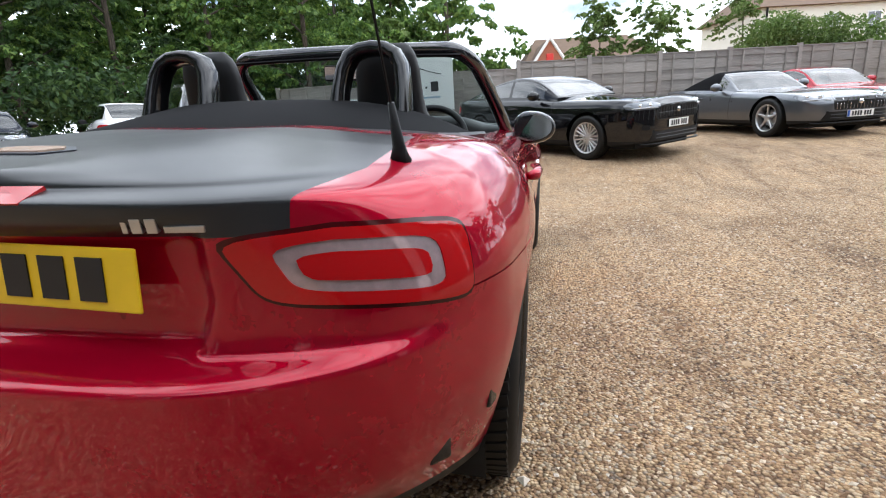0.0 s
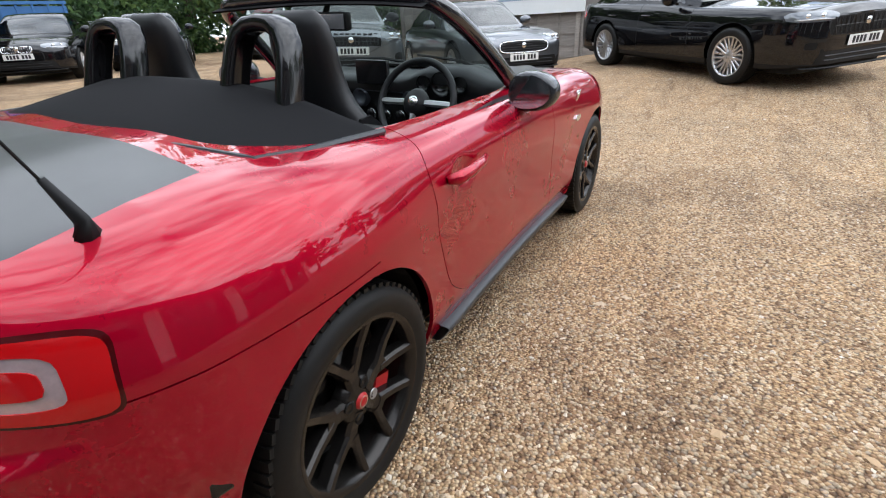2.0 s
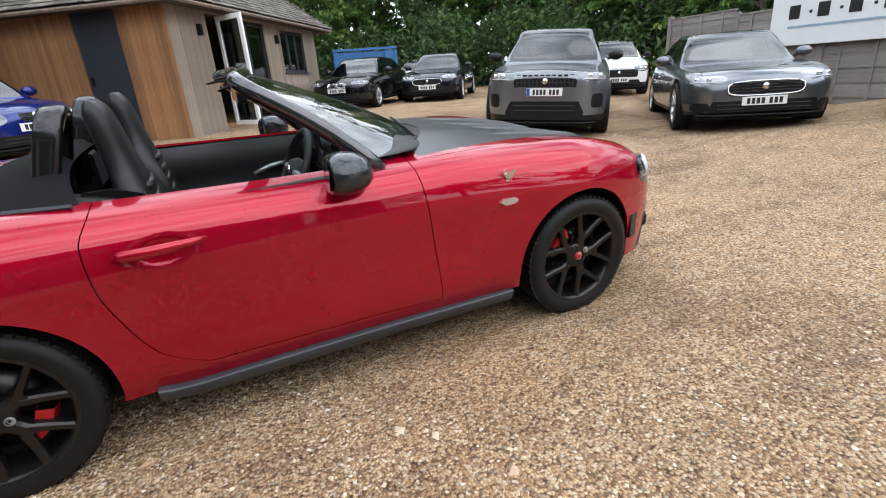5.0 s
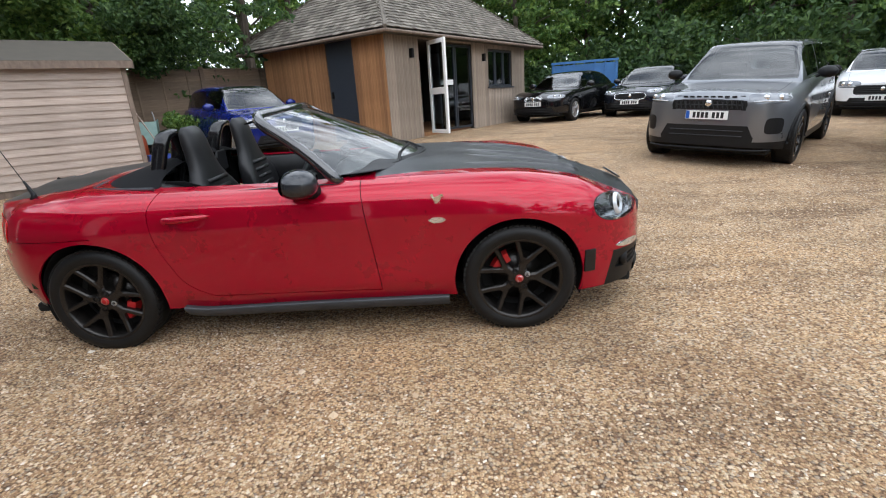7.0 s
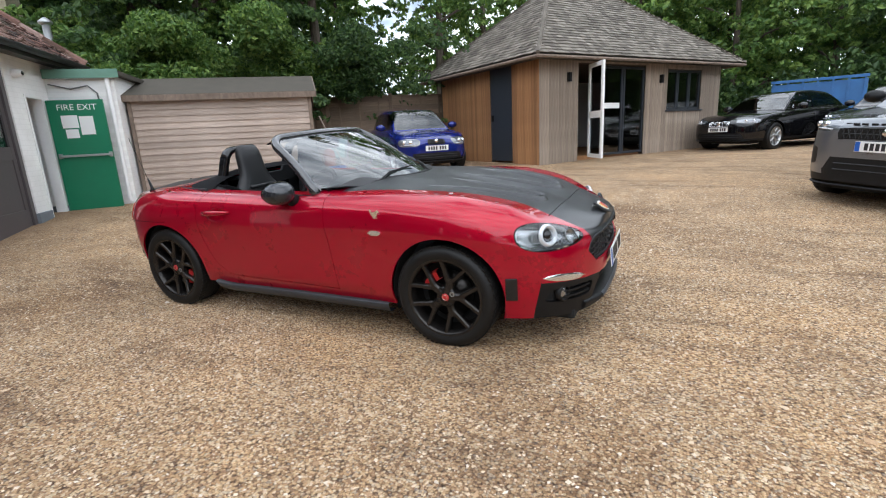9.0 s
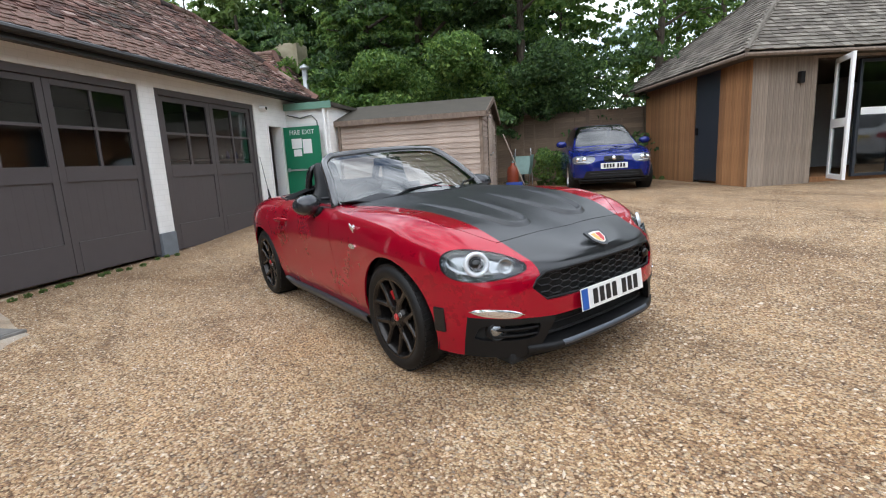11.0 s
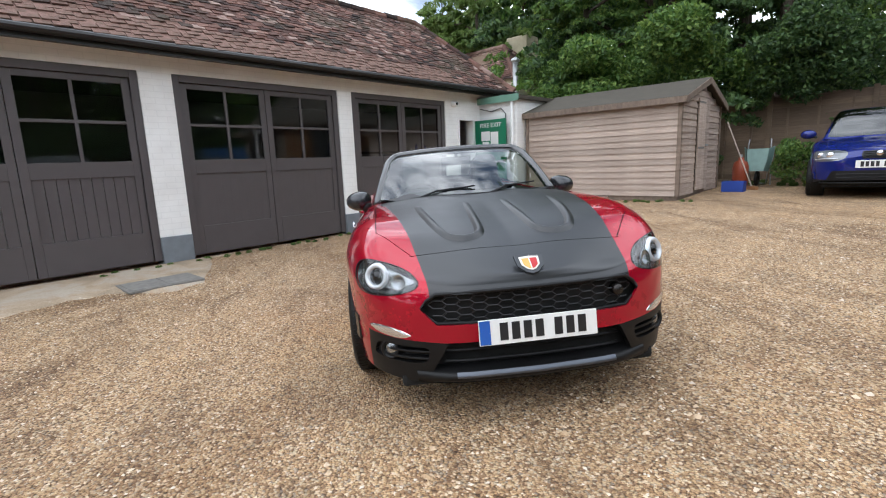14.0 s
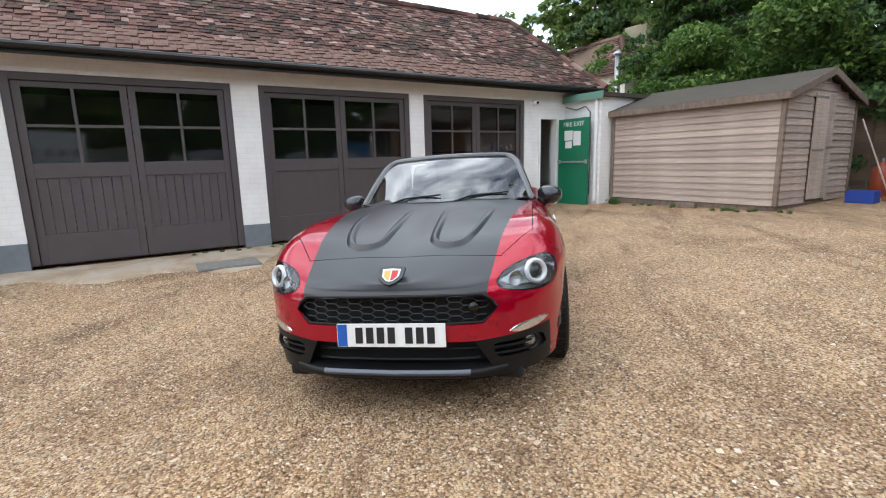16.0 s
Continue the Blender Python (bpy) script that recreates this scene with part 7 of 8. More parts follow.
    for ax in (fx, rx):
        for s in (-1, 1):
            ln = bmesh.new()
            grid(ln, [[(ax + math.cos(t_) * (ar + 0.005), s * q, r + math.sin(t_) * (ar + 0.005)) for t_ in np.linspace(-0.3, math.pi + 0.3, 18)] for q in (w * 0.6, w - 0.10)])
            part("arch_liner", ln, M_DARK, car)
    for s in (-1, 1):
        mr = new("door_mirror")
        mr.parent = car
        b = bmesh.new()
        bmesh.ops.create_uvsphere(b, u_segments=14, v_segments=10, radius=1.0)
        for v in b.verts:
            v.co = Vector((max(v.co.x, -0.5) * 0.09, v.co.y * 0.12, v.co.z * 0.08))
        b.transform(Matrix.Translation((c0 - 0.32, s * (w + 0.06), belt + 0.06)))
        part("housing", b, paint if not cladding else M_BLACK, mr, smooth=True)
        b = bmesh.new()
        tube(b, [(c0 - 0.30, s * (w - 0.07), belt), (c0 - 0.31, s * (w + 0.0), belt + 0.03)], 0.025, 6)
        part("foot", b, M_BLACK, mr)
        for hx in (mid_p + 0.12, mid_p - 0.75):
            if hx > r1 + 0.5:
                b = bmesh.new()
                yy = half_w(hx, belt - 0.16)
                tube(b, [(hx, s * (yy + 0.002), belt - 0.155), (hx + 0.05, s * (yy + 0.022), belt - 0.15), (hx + 0.17, s * (yy + 0.022), belt - 0.15), (hx + 0.21, s * (yy + 0.002), belt - 0.155)], 0.011, 6)
                part("door_handle", b, paint, car)
    plate_bars(car, pose(skin_x(0, grille_z[0] - 0.07) + 0.014, 0, grille_z[0] - 0.07, 0, 0, 90), 0.52, 0.111, plate, band)
    plate_bars(car, pose(-h - 0.022, 0, tail_z - 0.25, 0, 0, -90), 0.52, 0.111, M_YELLOW, False)
    for k_ in range(badge_bars):
        y = (k_ - (badge_bars - 1) / 2) * 0.085
        part("badge_bar", box_bm(skin_x(y, nose_z - 0.03) - 0.01, skin_x(y, nose_z - 0.03) + 0.004, y - 0.028, y + 0.028, nose_z - 0.04, nose_z - 0.018), M_BLACK, car)
    b = bmesh.new()
    lathe(b, [(0.001, 0.014), (0.035, 0.012), (0.045, 0.0), (0.045, -0.03)], 16, "x", (skin_x(0, sum(grille_z) / 2) + 0.004, 0, sum(grille_z) / 2 + 0.02))
    part("front_badge", b, M_CHROME, car, smooth=True)
    for ax in (fx, rx):
        for s in (-1, 1):
            road_wheel(car, pose(ax, s * (w - 0.125), r, 0, 0, 0 if s < 0 else 180), r, r * 0.70, 0.235, spokes, rim or M_SILVER, False, None, split)
    if cladding:
        for ax in (fx, rx):
            for s in (-1, 1):
                b = bmesh.new()
                tube(b, [(ax + math.cos(t_) * ar, s * (half_w(ax + math.cos(t_) * ar, 0.5) - 0.004), r + math.sin(t_) * ar) for t_ in np.linspace(-0.1, math.pi + 0.1, 22)], 0.022, 6)
                part("arch_trim", b, M_BLACK, car)
    return car


def parked_at(px, py, hx, hy, back):
    """Pose of a car whose front plate is at (px, py) and which looks along (hx, hy)."""
    d = Vector((hx, hy)).normalized()
    o = Vector((px, py)) - d * back
    a = math.atan2(d.y, d.x)
    fz, rz = lie(o.x + d.x * 1.35, o.y + d.y * 1.35), lie(o.x - d.x * 1.35, o.y - d.y * 1.35)
    sd = Vector((-d.y, d.x))
    lz, gz = lie(o.x + sd.x * 0.8, o.y + sd.y * 0.8), lie(o.x - sd.x * 0.8, o.y - sd.y * 0.8)
    return Matrix.Translation((o.x, o.y, (fz + rz) / 2 - 0.008)) @ Matrix.Rotation(a, 4, "Z") @ Matrix.Rotation(-math.atan2(fz - rz, 2.7), 4, "Y") @ Matrix.Rotation(math.atan2(lz - gz, 1.6), 4, "X")


parked_car("compact_suv", "grey metallic compact luxury SUV parked nose out", parked_at(4.24, 3.44, -0.68, -0.73, 2.2), 4.37, 1.92, 1.64, 2.66, 0.365, P_SILVERGREY, hood=1.07, belt=1.10, tail_z=1.12, cowl=0.20, screen=0.145, roof_end=-0.40, rear_glass=-0.465, nose_z=0.95, grille_w=0.46, grille_z=(0.76, 0.88), lamp_z=0.90, lamp_h=0.065, cladding=True, band=True, nose_r=1.7, badge_bars=10, rim=M_RIM, low=(0.36, 0.56, 0.52), vents=(0.70, 0.88, 0.46, 0.66), bars="mesh")
parked_car("sports_saloon", "dark grey Italian sports saloon parked nose out", parked_at(6.35, 1.45, -0.68, -0.73, 2.5), 4.97, 1.94, 1.46, 3.0, 0.35, P_GREY, hood=0.93, belt=0.97, tail_z=1.02, cowl=0.17, screen=0.14, roof_end=-0.22, rear_glass=-0.37, nose_z=0.70, grille_w=0.44, grille_z=(0.50, 0.68), lamp_z=0.72, lamp_h=0.06, nose_r=1.5, chrome_rim=True, vents=(0.66, 0.86, 0.30, 0.42))
parked_car("muscle_coupe", "glossy black fastback muscle coupe with silver wheels", parked_at(5.85, -2.90, -0.69, -0.72, 2.42), 4.78, 1.90, 1.38, 2.72, 0.35, P_BLACK, hood=1.01, belt=0.98, tail_z=1.05, cowl=0.13, screen=0.15, roof_end=-0.19, rear_glass=-0.40, nose_z=0.87, grille_w=0.56, grille_z=(0.60, 0.80), lamp_z=0.81, lamp_h=0.055, nose_r=2.6, spokes=10, bars="mesh", vents=(0.68, 0.80, 0.46, 0.54))
parked_car("open_sports_car", "grey metallic roadster with a black fabric roof", parked_at(7.35, -6.1, -0.93, -0.36, 2.3), 4.55, 1.94, 1.26, 2.63, 0.345, P_GREY, hood=0.86, belt=0.88, tail_z=0.95, cowl=0.08, screen=0.13, roof_end=-0.13, rear_glass=-0.30, nose_z=0.66, soft_top=True, grille_w=0.52, grille_z=(0.46, 0.66), lamp_z=0.68, lamp_h=0.075, band=True, nose_r=1.6, split=False, bars="v")
parked_car("coupe", "deep red sports coupe parked beside the fence", parked_at(8.85, -8.1, -0.93, -0.36, 2.3), 4.5, 1.9, 1.28, 2.6, 0.34, P_RED2, hood=0.86, belt=0.88, tail_z=0.95, cowl=0.10, screen=0.14, roof_end=-0.16, rear_glass=-0.36, nose_z=0.66, nose_r=1.6)
parked_car("black_saloon", "glossy black saloon with kidney grille", parked_at(3.25, 11.2, -0.62, -0.78, 2.33), 4.65, 1.84, 1.43, 2.81, 0.325, P_BLACK, hood=0.96, belt=0.97, tail_z=1.02, cowl=0.19, screen=0.14, roof_end=-0.24, rear_glass=-0.39, nose_z=0.72, grille_w=0.26, grille_z=(0.60, 0.72), lamp_z=0.72, lamp_h=0.055, nose_r=1.7, chrome_rim=True, bars="v")
parked_car("dark_saloon", "blue-black Italian saloon parked nose out", parked_at(6.05, 11.3, -0.60, -0.80, 2.5), 4.97, 1.94, 1.46, 3.0, 0.35, P_NAVY, hood=0.93, belt=0.97, tail_z=1.02, cowl=0.17, screen=0.14, roof_end=-0.22, rear_glass=-0.37, nose_z=0.70, grille_w=0.44, grille_z=(0.50, 0.68), lamp_z=0.72, lamp_h=0.06, nose_r=1.5, chrome_rim=True, vents=(0.66, 0.86, 0.30, 0.42))
parked_car("hatchback", "royal blue small hatchback parked by the office", parked_at(-2.40, 6.45, 0.70, -0.71, 2.0), 3.95, 1.70, 1.44, 2.46, 0.30, P_BLUE, hood=0.93, belt=0.95, tail_z=1.0, cowl=0.22, screen=0.17, roof_end=-0.38, rear_glass=-0.46, nose_z=0.70, grille_w=0.20, grille_z=(0.60, 0.72), lamp_z=0.66, lamp_h=0.085, rim=M_SILVER, nose_r=1.6, spokes=6, split=False)
parked_car("white_suv", "white family SUV seen from behind", parked_at(12.6, 14.4, 0.62, 0.78, 2.2), 4.48, 1.85, 1.64, 2.67, 0.35, P_WHITE, hood=1.05, belt=1.08, tail_z=1.12, cowl=0.21, screen=0.15, roof_end=-0.41, rear_glass=-0.47, nose_z=0.92, nose_r=1.7, cladding=True)
parked_car("white_hatchback", "white small hatchback parked nose out", parked_at(10.2, 7.75, -0.62, -0.78, 2.0), 3.9, 1.72, 1.48, 2.45, 0.31, P_WHITE, hood=0.98, belt=1.0, tail_z=1.05, cowl=0.23, screen=0.16, roof_end=-0.39, rear_glass=-0.465, nose_z=0.80, nose_r=1.6, cladding=True)
parked_car("white_saloon", "white saloon in the back row of cars", parked_at(8.2, 17.5, -0.55, -0.83, 2.3), 4.6, 1.82, 1.44, 2.8, 0.32, P_WHITE, nose_r=1.7, cowl=0.19, screen=0.14, roof_end=-0.25, rear_glass=-0.38, nose_z=0.72)
parked_car("silver_saloon", "silver saloon in the back row of cars", parked_at(9.6, 21.0, -0.5, -0.86, 2.3), 4.6, 1.82, 1.46, 2.8, 0.32, car_paint("silver_paint", (0.45, 0.47, 0.5), 0.28, 0.7), nose_r=1.7, cowl=0.19, screen=0.14, roof_end=-0.25, rear_glass=-0.38, nose_z=0.72)

# ---- trees, hedges and woodland ----
L_MID = leaf_material("leaf_green", (0.046, 0.105, 0.019), (0.10, 0.19, 0.036), (0.22, 0.32, 0.065))
L_DARK = leaf_material("leaf_dark", (0.022, 0.052, 0.015), (0.050, 0.105, 0.028), (0.11, 0.18, 0.046))
L_LIGHT = leaf_material("leaf_light", (0.075, 0.13, 0.025), (0.12, 0.19, 0.04), (0.18, 0.25, 0.07))
k = Mat("bark", 0.95)
k.color(k.ramp(k.noise(9, 6, 0.7, k.coords((1, 1, 0.25))), [(0.3, (0.035, 0.027, 0.02)), (0.7, (0.12, 0.095, 0.07))]))
k.bump(k.noise(14, 5, 0.7, k.coords((1, 1, 0.2))), 0.6, 0.02)
M_BARK = k.m


def leaves_mesh(name, centres, size, rng, material, droop=0.3, flat=0.6):
    """Many small pointed leaves: each a folded pair of triangles at a centre of its own."""
    c = np.asarray(centres, float)
    n = len(c)
    out = rng.normal(size=(n, 3))
    out[:, 2] = np.abs(out[:, 2]) * flat + 0.25
    out /= np.linalg.norm(out, axis=1)[:, None]
    d = rng.normal(size=(n, 3))
    d[:, 2] -= droop
    d -= (d * out).sum(1)[:, None] * out
    d /= np.linalg.norm(d, axis=1)[:, None] + 1e-9
    s = np.cross(out, d)
    z = (size * rng.uniform(0.6, 1.35, n))[:, None]
    tip, tail = c + d * z, c - d * z * 0.8
    fold = out * z * 0.22
    a, b = c + s * z * 0.5 + fold, c - s * z * 0.5 + fold
    v = np.stack([tail, a, tip, b], 1).reshape(-1, 3)
    f = np.arange(4 * n).reshape(n, 4)
    me = bpy.data.meshes.new(name)
    me.from_pydata(v.tolist(), [], f.tolist())
    me.materials.append(material)
    return new(name, me)


def clump_points(rng, centre, radii, n, edge=0.55):
    """Points in an uneven ball, denser towards its skin."""
    d = rng.normal(size=(n, 3))
    d /= np.linalg.norm(d, axis=1)[:, None]
    q = rng.uniform(edge ** 3, 1, n) ** (1 / 3)
    return np.asarray(centre) + d * q[:, None] * np.asarray(radii)


def tree(name, label, x, y, height, spread, seed, material, leaf=0.10, n=9000, trunk=0.16, low=0.25, limbs=9, base_z=None, lean=(0, 0), clumps=11):
    rng = np.random.default_rng(seed)
    z0 = lie(x, y) - 0.05 if base_z is None else base_z
    t = thing(name, label, "tree", Matrix.Translation((x, y, z0)))
    b = bmesh.new()
    pts = []
    for i in range(8):
        u = i / 7
        pts.append((lean[0] * u * u + 0.12 * math.sin(seed + u * 5) * u, lean[1] * u * u + 0.12 * math.cos(seed * 2 + u * 4) * u, height * 0.86 * u))
    tube(b, pts, [trunk * (1 - 0.85 * i / 7) for i in range(8)], 9)
    part("trunk", b, M_BARK, t)
    cen, ends = [], []
    for i in range(limbs):
        u = low + (0.93 - low) * (i + rng.uniform(0, 0.8)) / limbs
        k0 = min(6, int(u * 7))
        p0 = Vector(pts[k0]).lerp(Vector(pts[k0 + 1]), u * 7 - k0)
        a = i * 2.4 + rng.uniform(-0.5, 0.5)
        reach = spread * (1 - 0.55 * max(0.0, (u - low) / (1 - low))) * rng.uniform(0.65, 1.1)
        rise = reach * rng.uniform(0.15, 0.6)
        p1 = p0 + Vector((math.cos(a) * reach, math.sin(a) * reach, rise))
        mid = p0.lerp(p1, 0.5) + Vector((0, 0, 0.12 * reach))
        b = bmesh.new()
        tube(b, [p0, mid, p1], [trunk * 0.38 * (1 - u * 0.5), trunk * 0.22, 0.012], 6)
        part("limb", b, M_BARK, t)
        ends += [(mid, reach * 0.40), (p1, reach * 0.42), (p0.lerp(p1, 0.78) + Vector((0, 0, 0.2)), reach * 0.36)]
    ends.append((Vector(pts[-1]), spread * 0.42))
    per = max(20, n // (len(ends) * clumps))
    for p, rad in ends:
        rad = max(0.28, rad)
        for _ in range(clumps):
            o = Vector(rng.normal(size=3)) * rad * 0.62
            w_ = rad * rng.uniform(0.22, 0.5)
            # Flat sprays that tilt outwards and droop a little at the rim.
            c_ = clump_points(rng, (0, 0, 0), (w_, w_, w_ * 0.28), per, 0.1)
            out_ = np.array((p + o)[:2]) / (np.linalg.norm((p + o)[:2]) + 1e-6)
            c_[:, 2] -= (c_[:, :2] @ out_) * 0.35 + (c_[:, :2] ** 2).sum(1) / max(0.2, w_) * 0.18
            cen.append(c_ + np.array(p + o))
    lv = leaves_mesh("crown", np.concatenate(cen), leaf, rng, material)
    lv.parent = t
    tagged(lv, kind="stuff")
    return t


def bush(name, label, category, pts, size, seed, material, n, leaf, kind=""):
    """A low mass of leaves along points (x, y, z, radius)."""
    rng = np.random.default_rng(seed)
    cen = []
    for x, y, z, rad in pts:
        cen.append(clump_points(rng, (x, y, z), (rad, rad, rad * size), n // len(pts), 0.3))
    ob = leaves_mesh(name, np.concatenate(cen), leaf, rng, material)
    return tagged(ob, label, category, kind=kind)


# Dark conifers and broadleaf trees behind the shed and the fence.
DECID, DARKT = "leafy green broadleaf tree behind the yard", "tall dark evergreen tree behind the shed"
for i, (gx, gy, hgt, spr, mat_, lf, n_, low_) in enumerate((
    (11.9, -1.6, 11.5, 3.8, L_DARK, 0.085, 36000, 0.14), (12.7, -4.6, 12.5, 3.4, L_DARK, 0.085, 30000, 0.15), (10.9, -0.3, 7.4, 2.6, L_MID, 0.075, 26000, 0.22),
    (14.5, -9.0, 10.5, 2.4, L_MID, 0.09, 4200, 0.30), (15.8, -3.0, 13.5, 4.4, L_MID, 0.13, 18000, 0.2), (17.5, 1.0, 11.0, 3.4, L_MID, 0.13, 14000, 0.2),
    (16.5, -11.5, 11.0, 2.4, L_MID, 0.10, 2600, 0.35), (21.5, -6.0, 10.0, 3.0, L_MID, 0.15, 2200, 0.3), (18.5, 6.0, 11.0, 4.0, L_MID, 0.18, 5000, 0.2))):
    p = at_garage(gx, gy)
    tree("tree", DARKT if mat_ is L_DARK else DECID, p.x, p.y, hgt, spr, 20 + i, mat_, lf, n_, 0.2, low_)
# Leafy boughs over the shed roof.
pts_ = []
rb_ = random.Random(3)
for i in range(26):
    gy = rb_.uniform(-4.6, 0.3)
    p = at_garage(rb_.uniform(8.6, 10.8), gy, 0)
    pts_.append((p.x, p.y, rb_.uniform(2.5, 3.9), rb_.uniform(0.4, 0.75)))
bush("overhanging_boughs", "bright green boughs hanging over the shed roof", "tree", pts_, 0.7, 4, L_MID, 24000, 0.065, "stuff")
pts_ = []
for i in range(20):
    p = at_garage(rb_.uniform(9.9, 11.0), rb_.uniform(-6.1, -3.8), 0)
    pts_.append((p.x, p.y, rb_.uniform(2.3, 3.8), rb_.uniform(0.35, 0.7)))
bush("hanging_branches", "dark green branches hanging in front of the fence", "tree", pts_, 0.8, 5, L_DARK, 11000, 0.06, "stuff")

# Woodland behind the office and the far rows of cars.
wood_spots = [(-7.6, 18.5, 0), (-3.2, 21.5, 0), (0.5, 21.5, 0), (4.5, 24.0, 1), (8.5, 25.0, 0), (12.0, 24.0, 1), (15.5, 22.0, 0), (17.5, 18.5, 1), (19.0, 14.5, 0), (20.5, 10.5, 1), (-13.0, 14.5, 1), (6.5, 29.0, 0), (14.0, 28.0, 1), (20.0, 24.0, 0), (24.0, 18.0, 0), (24.5, 12.5, 1), (1.5, 27.0, 1)]
for i, (x, y, dk) in enumerate(wood_spots):
    tree("tree", "leafy green woodland tree", x, y, 11.0 + (i * 37 % 5) * 0.8, 3.5 + (i * 13 % 4) * 0.3, 60 + i, L_DARK if dk and i % 3 else L_MID, 0.14, 12000 if i > 1 else (1500, 3000)[i], 0.2, 0.10, 9)
pts_ = []
for i in range(70):
    u = i / 69
    a = radians(118 - 108 * u)
    rad = 22 + rb_.uniform(-1.5, 2.5)
    pts_.append((1.0 + math.cos(a) * rad, 1.0 + math.sin(a) * rad, rb_.uniform(0.8, 3.2), rb_.uniform(1.1, 1.9)))
bush("undergrowth", "dense green undergrowth at the wood's edge", "bushes", pts_, 0.9, 8, L_DARK, 42000, 0.15, "stuff")
pts_ = []
for i in range(30):
    u = i / 29
    pts_.append((-8.0 - 6 * u, 13.5 + 3.5 * math.sin(u * 5) * 0.3 + 2 * u, rb_.uniform(0.9, 2.4), rb_.uniform(0.8, 1.3)))
bush("hedge_bushes", "green bushes behind the fence", "bushes", pts_, 0.9, 9, L_DARK, 12000, 0.12, "stuff")

# East side: hedge, slim young trees, far trees beyond the grey fence.
pts_ = []
for i in range(26):
    u = i / 25
    x, y = 13.3 + 1.6 * u, -6.6 - 5.4 * u
    pts_.append((x + rb_.uniform(-0.2, 0.4), y, lie(x, y) + rb_.uniform(1.5, 2.5), rb_.uniform(0.5, 0.7)))
bush("clipped_hedge", "bright green leafy hedge standing over the fence", "hedge", pts_, 0.8, 10, L_LIGHT, 15000, 0.055)
for i, (x, y, hgt, spr, n_) in enumerate(((15.9, -2.7, 4.6, 1.0, 2600), (16.4, -4.5, 4.3, 1.3, 3600), (21.6, -8.9, 6.2, 1.9, 3600))):
    tree("young_tree", "slim young tree with thin pale leaves", x, y, hgt, spr, 90 + i, L_LIGHT, 0.075, n_, 0.06, 0.35, 7)
for i, (x, y, hgt, spr) in enumerate(((34, 11, 8.5, 3.4), (40, 5.0, 6.5, 3.2), (36, 16, 10, 4), (30, 22, 11, 4.4), (44, 1.0, 5.5, 3.0), (27, 9.0, 7.0, 2.8))):
    tree("tree", "green tree beyond the far fence", x, y, hgt, spr, 120 + i, (L_MID, L_LIGHT)[i % 2], 0.22, 4500, 0.22, 0.12, 8)

# Outer ring of the wood and the trees over the garage roof.
for i in range(15):
    a = radians(103 - 6.6 * i)
    rad = 31 + (i * 29 % 7) * 0.8
    tree("tree", "tall leafy tree deep in the wood", 1.0 + math.cos(a) * rad, math.sin(a) * rad, 14.5 + (i * 17 % 5) * 0.6, 4.8, 200 + i, L_MID, 0.24, 9000, 0.25, 0.06, 10)
for i, (gx, gy, hgt, spr, mat_) in enumerate(((16.5, 5.5, 10.0, 3.0, L_DARK), (20.0, 9.0, 11.0, 3.2, L_LIGHT), (24.0, 14.0, 12.5, 3.6, L_LIGHT), (19.0, 3.0, 12.0, 3.6, L_DARK), (22.0, -2.0, 14.0, 4.5, L_DARK), (14.0, 6.0, 9.0, 2.6, L_LIGHT))):
    p = at_garage(gx, gy)
    tree("tree", "leafy tree rising behind the roofs", p.x, p.y, hgt, spr, 230 + i, mat_, 0.16, 12000, 0.2, 0.15, 9)

for i, (x, y, hgt) in enumerate(((-22.5, -0.6, 9.2), (-21.5, 2.6, 10.0), (-23.0, 5.2, 10.5))):
    tree("tree", "light green tree beyond the garage roof", x, y, hgt, 2.6, 250 + i, L_LIGHT, 0.15, 6000, 0.18, 0.15, 8)

# Trees added behind the path of the camera, seen only in glass and paint.
for i, (x, y) in enumerate(((2.0, -17.0), (9.0, -19.0), (-5.0, -21.0), (16.0, -16.0))):
    tree("tree", "leafy green tree added out of view, for reflections", x, y, 7.5, 3.4, 150 + i, L_MID, 0.24, 3000, 0.2, 0.12, 7)

# ---- far houses ----
M_BRICKRED = plain("red_brick", (0.33, 0.12, 0.07), 0.9, 0, 0.3, 12)
M_ROOFBROWN = plain("brown_roof", (0.17, 0.115, 0.08), 0.95, 0, 0.35, 3)
M_CREAM = plain("cream_render", (0.72, 0.69, 0.60), 0.85, 0, 0.06, 2)


